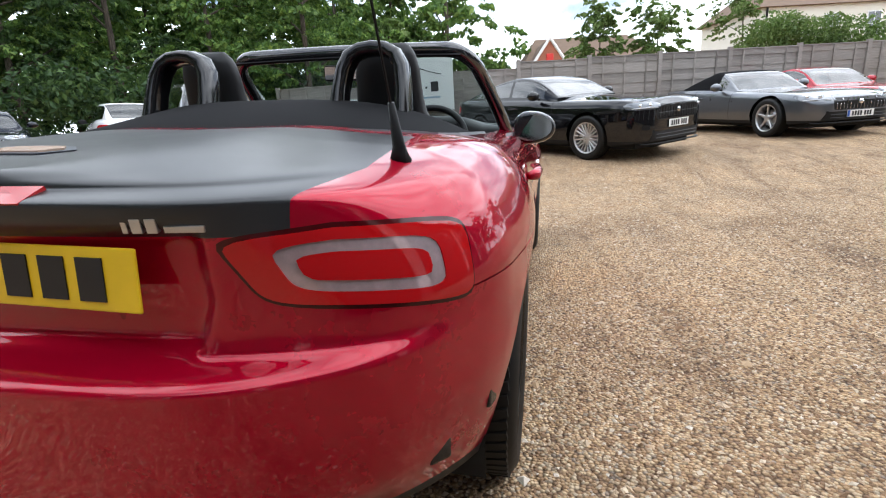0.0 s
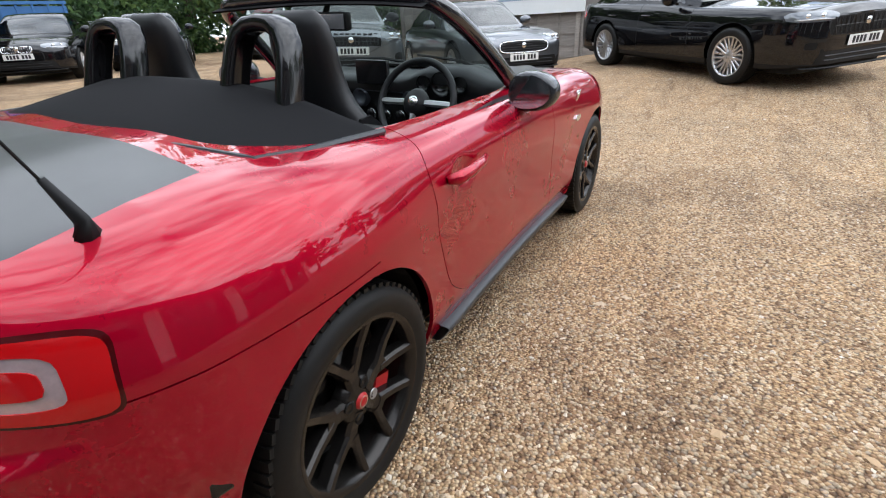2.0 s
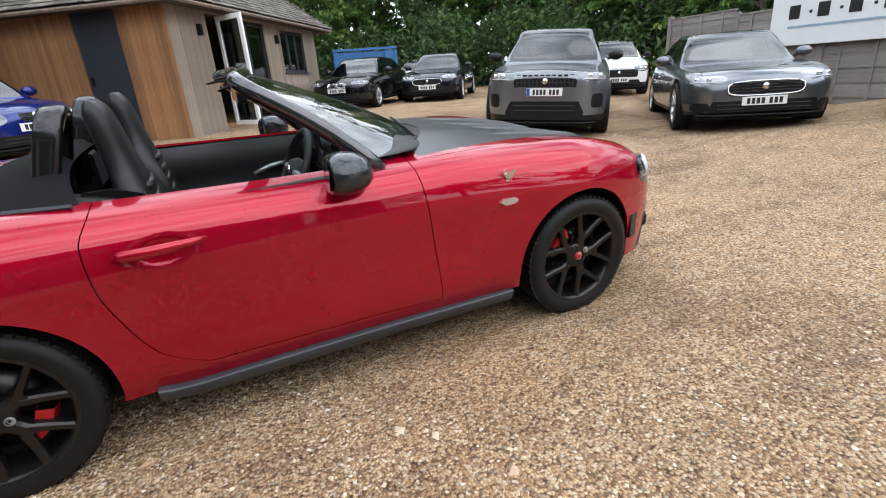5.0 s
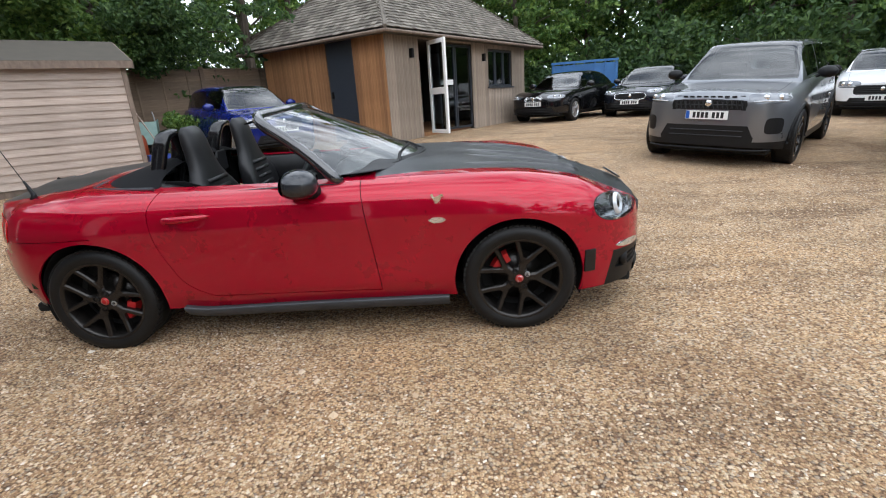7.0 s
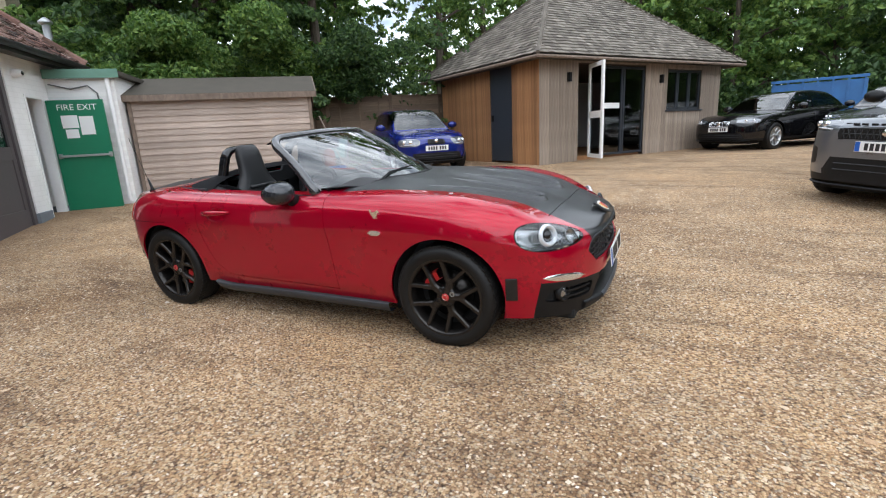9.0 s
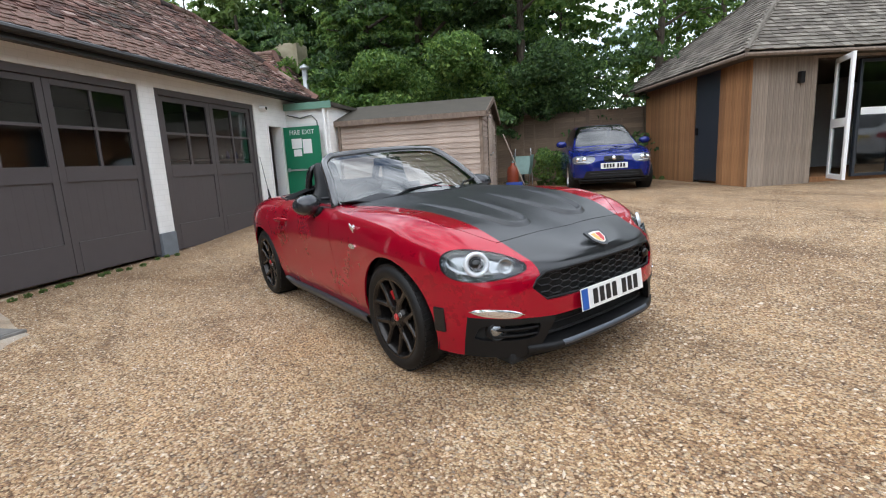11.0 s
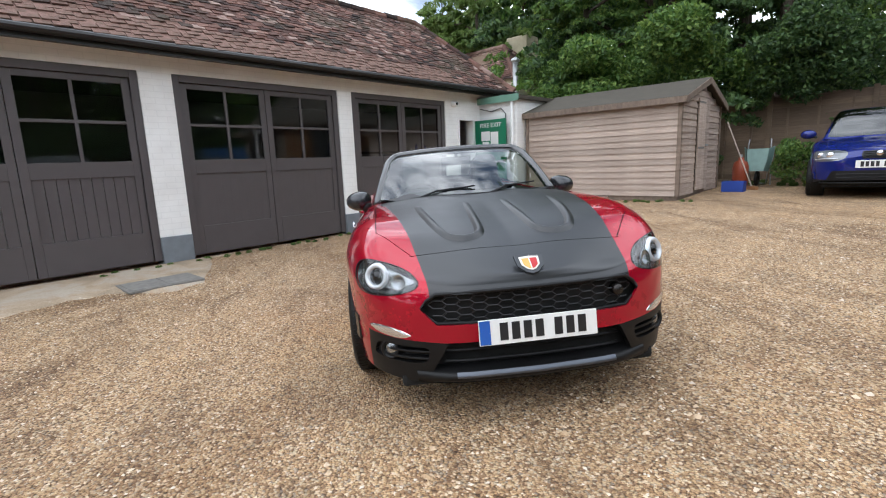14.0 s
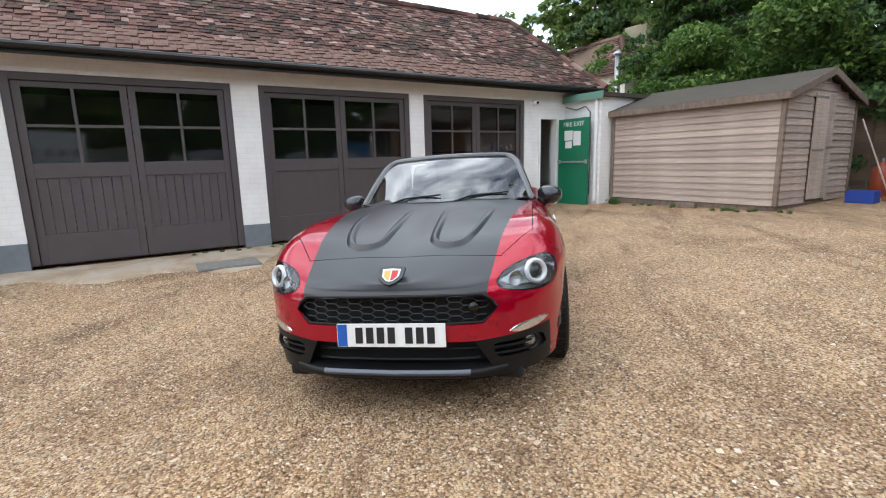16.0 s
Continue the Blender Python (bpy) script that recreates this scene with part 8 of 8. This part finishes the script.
def bungalow():
    d = Vector((0.20, -0.98, 0)).normalized()
    m = Matrix(((d.x, -d.y, 0, 28.6), (d.y, d.x, 0, 0.6), (0, 0, 1, 0.5), (0, 0, 0, 1)))
    o = thing("bungalow", "brick bungalow with a brown tiled roof beyond the fence", "house", m)
    part("wall", box_bm(0, 9.5, 0, 7.0, 0, 2.9), M_BRICKRED, o)
    b = bmesh.new()
    vs = [b.verts.new(p) for p in ((-0.3, -0.4, 2.8), (9.9, -0.4, 2.8), (9.9, 7.4, 2.8), (-0.3, 7.4, 2.8), (1.4, 3.5, 5.35), (7.4, 3.5, 5.35))]
    for f in ((0, 1, 5, 4), (1, 2, 5), (2, 3, 4, 5), (3, 0, 4), (3, 2, 1, 0)):
        b.faces.new([vs[i] for i in f])
    part("roof", b, M_ROOFBROWN, o, "brown tiled hipped roof")
    b = bmesh.new()
    prism(b, [(0.2, 2.9), (2.6, 2.9), (1.4, 4.6)], 0.2, Matrix(((1, 0, 0, 0), (0, 0, 1, -1.2), (0, 1, 0, 0), (0, 0, 0, 1))))
    gable = part("gable", b, M_BRICKRED, o, "red brick gable")
    for x0, z0, x1, z1 in ((0.0, 2.75, 1.4, 4.75), (2.8, 2.75, 1.4, 4.75)):
        b = bmesh.new()
        tube(b, [(x0, -1.22, z0), (x1, -1.22, z1)], 0.09, 6)
        part("bargeboard", b, M_WHITEPAINT, gable)
    b = bmesh.new()
    vs = [b.verts.new(p) for p in ((0.0, -1.2, 2.8), (1.4, -1.2, 4.75), (2.8, -1.2, 2.8), (0.0, 3, 2.8), (1.4, 3.0, 4.75), (2.8, 3, 2.8))]
    b.faces.new((vs[0], vs[1], vs[4], vs[3]))
    b.faces.new((vs[1], vs[2], vs[5], vs[4]))
    part("gable_roof", b, M_ROOFBROWN, o)
    part("alarm_box", box_bm(1.2, 1.6, -1.28, -1.2, 3.5, 3.9, 0.02), plain("alarm_red", (0.6, 0.03, 0.02), 0.5), o, "small red alarm box")


bungalow()


def white_house():
    d = Vector((0.22, -0.975, 0)).normalized()
    m = Matrix(((d.x, -d.y, 0, 33.6), (d.y, d.x, 0, -13.9), (0, 0, 1, 0.4), (0, 0, 0, 1)))
    o = thing("cottage", "cream rendered two-storey house with sash windows", "house", m)
    part("wall", box_bm(0, 13, 0, 7, 0, 6.4), M_CREAM, o)
    b = bmesh.new()
    vs = [b.verts.new(p) for p in ((-0.4, -0.4, 6.3), (13.4, -0.4, 6.3), (13.4, 7.4, 6.3), (-0.4, 7.4, 6.3), (2.5, 3.5, 9.0), (10.5, 3.5, 9.0))]
    for f in ((0, 1, 5, 4), (1, 2, 5), (2, 3, 4, 5), (3, 0, 4), (3, 2, 1, 0)):
        b.faces.new([vs[i] for i in f])
    part("roof", b, M_ROOFBROWN, o, "grey slate roof")
    for x in (1.0, 4.0, 6.6, 9.2):
        w_ = new("window")
        w_.parent = o
        part("window_frame", box_bm(x, x + 0.9, -0.05, 0.02, 4.3, 5.8, 0.01), M_WHITEPAINT, w_)
        for dx in (0.06, 0.47):
            for z in (4.36, 5.08):
                part("pane", box_bm(x + dx, x + dx + 0.37, -0.06, -0.052, z, z + 0.66), M_CARGLASS, w_)
    b = bmesh.new()
    tube(b, [(0.25, -0.1, 6.3), (0.25, -0.1, 0.2)], 0.06, 8)
    part("downpipe", b, M_BLACK, o)


white_house()

# Neighbour's roof and flue behind the garage.
M_RENDER = plain("tan_render", (0.36, 0.32, 0.22), 0.9, 0, 0.3, 6)
nb_ = thing("neighbour_house", "old tiled roof with a chimney behind the garage", "house", G @ pose(12.0, 2.9, 0))
part("wall", box_bm(0.3, 4.5, 0.3, 6.0, 0, 4.0), M_CREAM, nb_)
b = bmesh.new()
eave_n = [(0, 0, 3.95), (4.8, 0, 3.95), (4.8, 6.3, 3.95), (0, 6.3, 3.95)]
top_n = [(1.2, 1.25, 5.35), (1.4, 5.0, 5.35)]
vs = [b.verts.new(q) for q in eave_n + top_n]
for f in ((0, 1, 4), (1, 2, 5, 4), (2, 3, 5), (3, 0, 4, 5)):
    b.faces.new([vs[i] for i in f])
part("roof", b, M_ROOFBROWN, nb_, "brown tiled roof")
b = bmesh.new()
rng = random.Random(17)
shingle_courses(b, eave_n[3], eave_n[0], top_n[0], top_n[1], 0.11, 0.17, 0.018, rng)
shingle_courses(b, eave_n[0], eave_n[1], top_n[0], top_n[0], 0.11, 0.17, 0.018, rng)
tagged(part("tiles", b, M_TILE, nb_, "brown clay tiles"), kind="stuff")
b = bmesh.new()
for p_, q_ in ((eave_n[0], top_n[0]), (top_n[0], top_n[1])):
    tube(b, [Vector(p_), Vector(q_)], 0.09, 8)
part("ridge_tiles", b, M_TILE, nb_)
part("chimney", box_bm(1.7, 2.5, 0.6, 1.5, 4.0, 5.75, 0.02), M_RENDER, nb_, "tan rendered chimney")
flue = thing("flue", "steel flue with a cowl behind the extension", "flue", G @ pose(9.0, 0.85, 0))
b = bmesh.new()
tube(b, [(0, 0, 0.2), (0, 0, 3.75)], 0.075, 12)
part("pipe", b, M_STEEL, flue, smooth=True)
b = bmesh.new()
lathe(b, [(0.06, 3.74), (0.125, 3.78), (0.125, 3.82), (0.02, 3.90), (0.001, 3.90)], 16, "z")
part("cowl", b, M_STEEL, flue, smooth=True)

# Ferns between the wheelbarrow and the blue car.
pts_ = []
for i in range(14):
    q = at_garage(rb_.uniform(9.3, 9.8), rb_.uniform(-6.5, -5.2), 0)
    pts_.append((q.x, q.y, lie(q.x, q.y) + rb_.uniform(0.15, 0.85), rb_.uniform(0.16, 0.32)))
bush("fern", "bright green ferns growing along the fence", "fern", pts_, 0.9, 31, L_MID, 5200, 0.05, "stuff")

# ---- small things in the yard ----
# Concrete apron in front of the garage doors, drain cover.
b = bmesh.new()
rows = []
rs = random.Random(11)
for i in range(60):
    x = -9.0 + 9.5 * i / 59
    edge = -1.25 + 0.28 * math.sin(x * 1.7) + 0.2 * math.sin(x * 4.1 + 1) + rs.uniform(-0.09, 0.09)
    edge = min(-0.06, edge + 1.2 * max(0.0, (x + 0.55) / 0.9) ** 1.5)
    row = []
    for q in np.linspace(0, 1, 7):
        y = -0.03 + (edge + 0.03) * q
        w_ = G @ Vector((x, y, 0))
        row.append(w_ + Vector((0, 0, lie(w_.x, w_.y) + 0.022 - 0.03 * max(0.0, q - 0.8) / 0.2)))
    rows.append(row)
grid(b, rows)
apron = mesh_ob("apron", b, M_CONCRETE, True)
tagged(apron, "worn pale concrete apron before the garage doors", "paving", kind="structure")
dm = Matrix.Translation((-1.40, -3.10, 0.026)) @ Matrix.Rotation(math.atan2(0.7525, -0.6587), 4, "Z")
drain = thing("drain_cover", "grey iron drain cover set in the ground", "drain cover", dm)
part("frame", box_bm(-0.36, 0.36, -0.25, 0.25, -0.02, 0.004, 0.004), M_IRON, drain)
for sx in (-1, 1):
    part("lid", box_bm(min(sx * 0.02, sx * 0.33), max(sx * 0.02, sx * 0.33), -0.22, 0.22, 0.0, 0.010, 0.004), M_IRON, drain)

# Things beside the shed.
q = at_garage(8.35, -4.62)
z_ = lie(q.x, q.y)
crate = thing("crate", "blue plastic crate on the ground by the shed", "crate", Matrix.Translation((q.x, q.y, z_)) @ Matrix.Rotation(0.7, 4, "Z"))
M_BLUEPL = plain("blue_plastic", (0.02, 0.06, 0.32), 0.45)
for a in ((-0.26, 0.26, -0.18, -0.165), (-0.26, 0.26, 0.165, 0.18), (-0.26, -0.245, -0.165, 0.165), (0.245, 0.26, -0.165, 0.165)):
    part("side", box_bm(*[q_ * 0.72 for q_ in a], 0.0, 0.20, 0.004), M_BLUEPL, crate)
part("base", box_bm(-0.18, 0.18, -0.12, 0.12, 0.005, 0.02), M_BLUEPL, crate)
q = at_garage(9.45, -4.5)
gas = thing("gas_bottle", "orange-red gas bottle beside the shed", "gas bottle", Matrix.Translation((q.x, q.y, lie(q.x, q.y))))
b = bmesh.new()
lathe(b, [(0.001, 0.0), (0.13, 0.0), (0.15, 0.03), (0.15, 0.42), (0.12, 0.52), (0.05, 0.56), (0.05, 0.62), (0.001, 0.62)], 20, "z")
part("cylinder", b, plain("orange_paint", (0.25, 0.045, 0.015), 0.5), gas, smooth=True)
b = bmesh.new()
cyl(b, (0, 0, 0.62), (0, 0, 0.68), 0.02)
part("valve", b, M_STEEL, gas)
q0, q1 = at_garage(8.75, -4.85), at_garage(8.85, -4.33)
broom = thing("broom", "wooden-handled broom leaning on the shed", "broom", Matrix.Translation((q0.x, q0.y, lie(q0.x, q0.y))))
b = bmesh.new()
tube(b, [(0, 0, 0.05), (q1.x - q0.x, q1.y - q0.y, 1.35)], 0.013, 8)
part("handle", b, M_SHED, broom)
part("head", box_bm(-0.15, 0.15, -0.03, 0.03, 0.0, 0.07, 0.01), M_CEDAR, broom)
q = at_garage(9.8, -4.75)
bar_m = Matrix.Translation((q.x, q.y, lie(q.x, q.y))) @ Matrix.Rotation(math.atan2(-0.7525, 0.6587) + math.pi, 4, "Z") @ Matrix.Diagonal((0.85, 0.85, 0.85, 1))
barrow = thing("wheelbarrow", "pale green wheelbarrow stood on end against the fence", "wheelbarrow", bar_m)
M_BARROW = plain("pale_green_paint", (0.20, 0.31, 0.28), 0.5, 0, 0.3, 6)
b = bmesh.new()
rows = []
for u, wd in ((0.0, 0.22), (0.5, 0.29), (1.0, 0.32)):
    rows.append([(0.02 + 0.05 * u, -wd, 0.35 + 0.62 * u), (-0.22 + 0.1 * u, -wd * 0.72, 0.37 + 0.55 * u), (-0.22 + 0.1 * u, wd * 0.72, 0.37 + 0.55 * u), (0.02 + 0.05 * u, wd, 0.35 + 0.62 * u)])
grid(b, rows)
part("tray", rim_in(b, 0.01), M_BARROW, barrow)
for s in (-1, 1):
    b = bmesh.new()
    tube(b, [(0.06, s * 0.28, 0.02), (0.05, s * 0.26, 0.5), (0.06, s * 0.24, 1.05), (0.10, s * 0.23, 1.15)], 0.016, 8)
    part("shaft", b, M_STEEL, barrow)
    b = bmesh.new()
    tube(b, [(0.06, s * 0.2, 0.35), (0.22, s * 0.16, 0.05), (0.22, 0, 0.05)], 0.012, 6)
    part("leg", b, M_STEEL, barrow)
b = bmesh.new()
lathe(b, [(0.06, -0.035), (0.17, -0.035), (0.19, 0.0), (0.17, 0.035), (0.06, 0.035)], 24, "y", (-0.02, 0, 0.19))
part("wheel", b, M_TYRE, barrow, smooth=True)
q = at_garage(6.50, -2.75)
blk = thing("timber_block", "short timber block under the shed's edge", "block", Matrix.Translation((q.x, q.y, lie(q.x, q.y))) @ Matrix.Rotation(0.9, 4, "Z"))
part("block", box_bm(-0.16, 0.16, -0.06, 0.06, -0.02, 0.09, 0.008), M_SHEDTRIM, blk)

# Bottles on a garage window's ledge.
M_PLWHITE = plain("white_plastic", (0.7, 0.7, 0.7), 0.4)
for i, (x, h_, mat_) in enumerate(((4.05, 0.10, M_PLWHITE), (4.25, 0.07, M_PLWHITE), (4.42, 0.14, M_BLUEPL), (4.55, 0.19, M_PLWHITE), (4.66, 0.12, M_BLUEPL), (4.78, 0.10, M_PLWHITE), (4.90, 0.13, M_PLWHITE))):
    bo = thing("bottle", "small plastic bottle on the window ledge", "bottle", G @ pose(x, 0.13, 1.42))
    b = bmesh.new()
    lathe(b, [(0.001, 0), (0.03, 0), (0.03, h_ * 0.7), (0.012, h_ * 0.85), (0.012, h_), (0.001, h_)], 10, "z")
    part("body", b, mat_, bo, smooth=True)
part("ledge", box_bm(2.95, 5.05, 0.105, 0.20, 1.38, 1.415), M_DOORGREY, garage)

# White dealer's board on the far fence, with plain marks for its writing.
dv = Vector((-0.4, -5.0, 0)).normalized()
bz = lie(10.35, 3.0)
board = thing("sign_board", "white trade sign board fixed on the fence", "sign", Matrix(((dv.x, -dv.y, 0, 10.42), (dv.y, dv.x, 0, 3.9), (0, 0, 1, bz), (0, 0, 0, 1))))
part("panel", box_bm(0, 2.5, -0.10, -0.07, 1.15, 2.45, 0.006), M_PAPER, board)
for i in range(4):
    part("mark", box_bm(0.35 + i * 0.52, 0.55 + i * 0.52, -0.108, -0.102, 1.62, 1.86), M_INK, board)
for x in (0.72, 1.24, 1.76):
    part("mark", box_bm(x, x + 0.05, -0.108, -0.102, 1.70, 1.75), M_INK, board)
part("mark", box_bm(0.35, 2.15, -0.108, -0.102, 1.46, 1.50), plain("pale_ink", (0.3, 0.4, 0.5), 0.5), board)
b = bmesh.new()
tube(b, [(0.3, -0.106, 2.02), (0.6, -0.106, 2.12), (1.0, -0.106, 2.27), (1.5, -0.106, 2.25), (1.9, -0.106, 2.10), (2.2, -0.106, 2.02)], 0.012, 6)
part("mark", b, M_INK, board)

# Blue skip behind the black saloon.
q = (6.9, 19.4)
skip = thing("skip", "blue steel skip behind the parked cars", "skip", Matrix.Translation((q[0], q[1], lie(*q))) @ Matrix.Rotation(-0.25, 4, "Z") @ Matrix.Diagonal((0.80, 0.9, 0.95, 1)))
M_SKIP = plain("blue_skip_paint", (0.03, 0.12, 0.30), 0.5, 0, 0.3, 3)
for a in ((-1.7, 1.7, -0.85, -0.80), (-1.7, 1.7, 0.80, 0.85), (-1.7, -1.65, -0.80, 0.80), (1.65, 1.7, -0.80, 0.80)):
    part("side", box_bm(*a, 0.2, 1.95, 0.01), M_SKIP, skip)
part("base", box_bm(-1.65, 1.65, -0.8, 0.8, 0.2, 0.26), M_SKIP, skip)
for x in np.linspace(-1.6, 1.6, 7):
    part("rib", box_bm(x - 0.04, x + 0.04, -0.90, -0.855, 0.2, 2.0, 0.008), M_SKIP, skip)
part("rim", box_bm(-1.72, 1.72, -0.92, -0.86, 2.0, 2.1, 0.01), M_SKIP, skip)
for x in (-1.2, 1.2):
    part("skid", box_bm(x - 0.08, x + 0.08, -0.8, 0.8, -0.05, 0.2), M_SKIP, skip)

# Weeds along the walls.
L_WEED = leaf_material("weed_green", (0.06, 0.11, 0.02), (0.10, 0.17, 0.035), (0.16, 0.22, 0.06))
rw = random.Random(21)


def weeds(name, label, spots, n, leaf, seed, h=0.12):
    pts = []
    for gx, gy in spots:
        p_ = at_garage(gx, gy)
        pts.append((p_.x, p_.y, lie(p_.x, p_.y) + h * 0.45, h))
    return bush(name, label, "weeds", pts, 0.6, seed, L_WEED, n, leaf, "stuff")


weeds("fern_clump", "green fern clump by the fence", [(9.9 + rw.uniform(-0.5, 0.7), rw.uniform(-7.4, -5.7)) for _ in range(12)], 5200, 0.06, 31, 0.36)
weeds("weeds", "green weeds at the foot of the white wall", [(6.6 + rw.uniform(-0.2, 0.2), rw.uniform(-1.25, -0.5)) for _ in range(9)], 2400, 0.03, 32, 0.10)
weeds("weeds", "low weeds along the garage doors", [(rw.uniform(-1.2, 2.6), rw.uniform(-0.24, -0.07)) for _ in range(22)], 1700, 0.016, 33, 0.04)
weeds("weeds", "low grass along the foot of the shed", [(rw.uniform(6.3, 6.55), rw.uniform(-4.4, -1.2)) for _ in range(24)], 1800, 0.016, 34, 0.04)
weeds("grass", "thin grass before the fence", [(rw.uniform(9.6, 11.0), rw.uniform(-9.0, -4.6)) for _ in range(40)], 5200, 0.03, 35, 0.08)

# Loose stones that lie proud of the gravel, and a few dead leaves.
k = Mat("pebble", 0.8)
k.color(k.ramp(k.island(), [(0.0, (0.16, 0.09, 0.045)), (0.22, (0.35, 0.21, 0.115)), (0.45, (0.52, 0.355, 0.205)), (0.65, (0.62, 0.47, 0.32)), (0.88, (0.70, 0.56, 0.40)), (1.0, (0.74, 0.66, 0.56))]))
M_PEBBLE = k.m


def pebbles(name, n, seed, place, lo=0.004, hi=0.010):
    rg = np.random.default_rng(seed)
    xy = place(rg, n)
    z = np.array([lie(a, b_) for a, b_ in xy])
    base = np.array([(1, 0, 0), (-1, 0, 0), (0, 1, 0), (0, -1, 0), (0, 0, 1), (0, 0, -0.6)], float)
    tri = np.array([(0, 2, 4), (2, 1, 4), (1, 3, 4), (3, 0, 4)])
    s = rg.uniform(lo, hi, (n, 1, 1)) * rg.uniform(0.6, 1.4, (n, 1, 3)) * np.array([1, 1, 0.62])
    a = rg.uniform(0, 2 * np.pi, n)
    v = base[None] * s + rg.normal(size=(n, 6, 3)) * s * 0.18
    c_, s_ = np.cos(a)[:, None], np.sin(a)[:, None]
    x = v[..., 0] * c_ - v[..., 1] * s_ + xy[:, 0, None]
    y = v[..., 0] * s_ + v[..., 1] * c_ + xy[:, 1, None]
    v = np.stack([x, y, v[..., 2] + z[:, None] + 0.001], -1).reshape(-1, 3)
    f = (tri[None] + (np.arange(n) * 6)[:, None, None]).reshape(-1, 3)
    me = bpy.data.meshes.new(name)
    me.from_pydata(v.tolist(), [], f.tolist())
    me.materials.append(M_PEBBLE)
    return tagged(new(name, me), "loose tan and white pebbles on the gravel", "gravel", kind="stuff")


def round_car(rg, n):
    """Places on the yard about the roadster, thinning out with distance."""
    a = rg.uniform(0, 2 * np.pi, n)
    q = 1.0 + 4.6 * rg.uniform(0, 1, n) ** 0.8
    x, y = 0.9 + 1.1 * q * np.cos(a), -0.4 + q * np.sin(a)
    return np.stack([x, y], 1)


pebbles("pebbles", 90000, 1, round_car, 0.0035, 0.0095)
pebbles("larger_stones", 900, 2, round_car, 0.010, 0.020)

# ---- roof tiles of the garage ----
rng = random.Random(9)
E_A, R_A = Vector((ROOF_A, -OVER, EAVE)), Vector((ROOF_A, RIDGE_Y, RIDGE_Z))
up_ = (R_A - E_A).normalized()
nrm = Vector((1, 0, 0)).cross(up_)
one = bmesh.new()
box(one, -0.077, 0.077, -0.13, 0.13, -0.008, 0.008)
for v in one.verts:
    if v.co.y < 0:
        v.co.z += 0.022
        v.co.y += 0.012 * math.copysign(1, v.co.x)
tile_me = bpy.data.meshes.new("tile")
one.to_mesh(tile_me)
one.free()
tile_me.materials.append(M_TILE)
basis = Matrix(((1, up_.x, nrm.x, 0), (0, up_.y, nrm.y, 0), (0, up_.z, nrm.z, 0), (0, 0, 0, 1)))
GAUGE, TW = 0.105, 0.165
corner_pts = [v.co.copy() for v in tile_me.vertices]
faces_idx = [tuple(p.vertices) for p in tile_me.polygons]
singles = 0
all_v, all_f = [], []
for r in range(int(roof_len / GAUGE)):
    for i in range(int((ROOF_B - ROOF_A) / TW)):
        x = ROOF_A + (i + (0.5 if r % 2 else 0.0)) * TW + TW / 2
        c = E_A + up_ * (r * GAUGE + 0.11) + nrm * 0.016
        c.x = x
        if x > ROOF_B - (ROOF_B - HIP_X) * r * GAUGE / roof_len:
            continue
        jig = Matrix.Translation(c) @ basis @ pose(0, rng.uniform(-0.014, 0.014), rng.uniform(0, 0.013), rng.uniform(-3.0, 1.5), rng.uniform(-2.5, 2.5), rng.uniform(-2.5, 2.5))
        if r < 5 and -4.6 < x < 5.3 and singles < 300:
            t_ = new("tile", tile_me)
            t_.parent = roof
            t_.matrix_local = jig
            singles += 1
        else:
            base_i = len(all_v)
            all_v += [tuple(jig @ p) for p in corner_pts]
            all_f += [tuple(base_i + q for q in fc) for fc in faces_idx]
me = bpy.data.meshes.new("tiles")
me.from_pydata(all_v, [], all_f)
me.materials.append(M_TILE)
rest = new("tiles", me)
rest.parent = roof
tagged(rest, "brown clay roof tiles with moss and pale chips", kind="stuff")
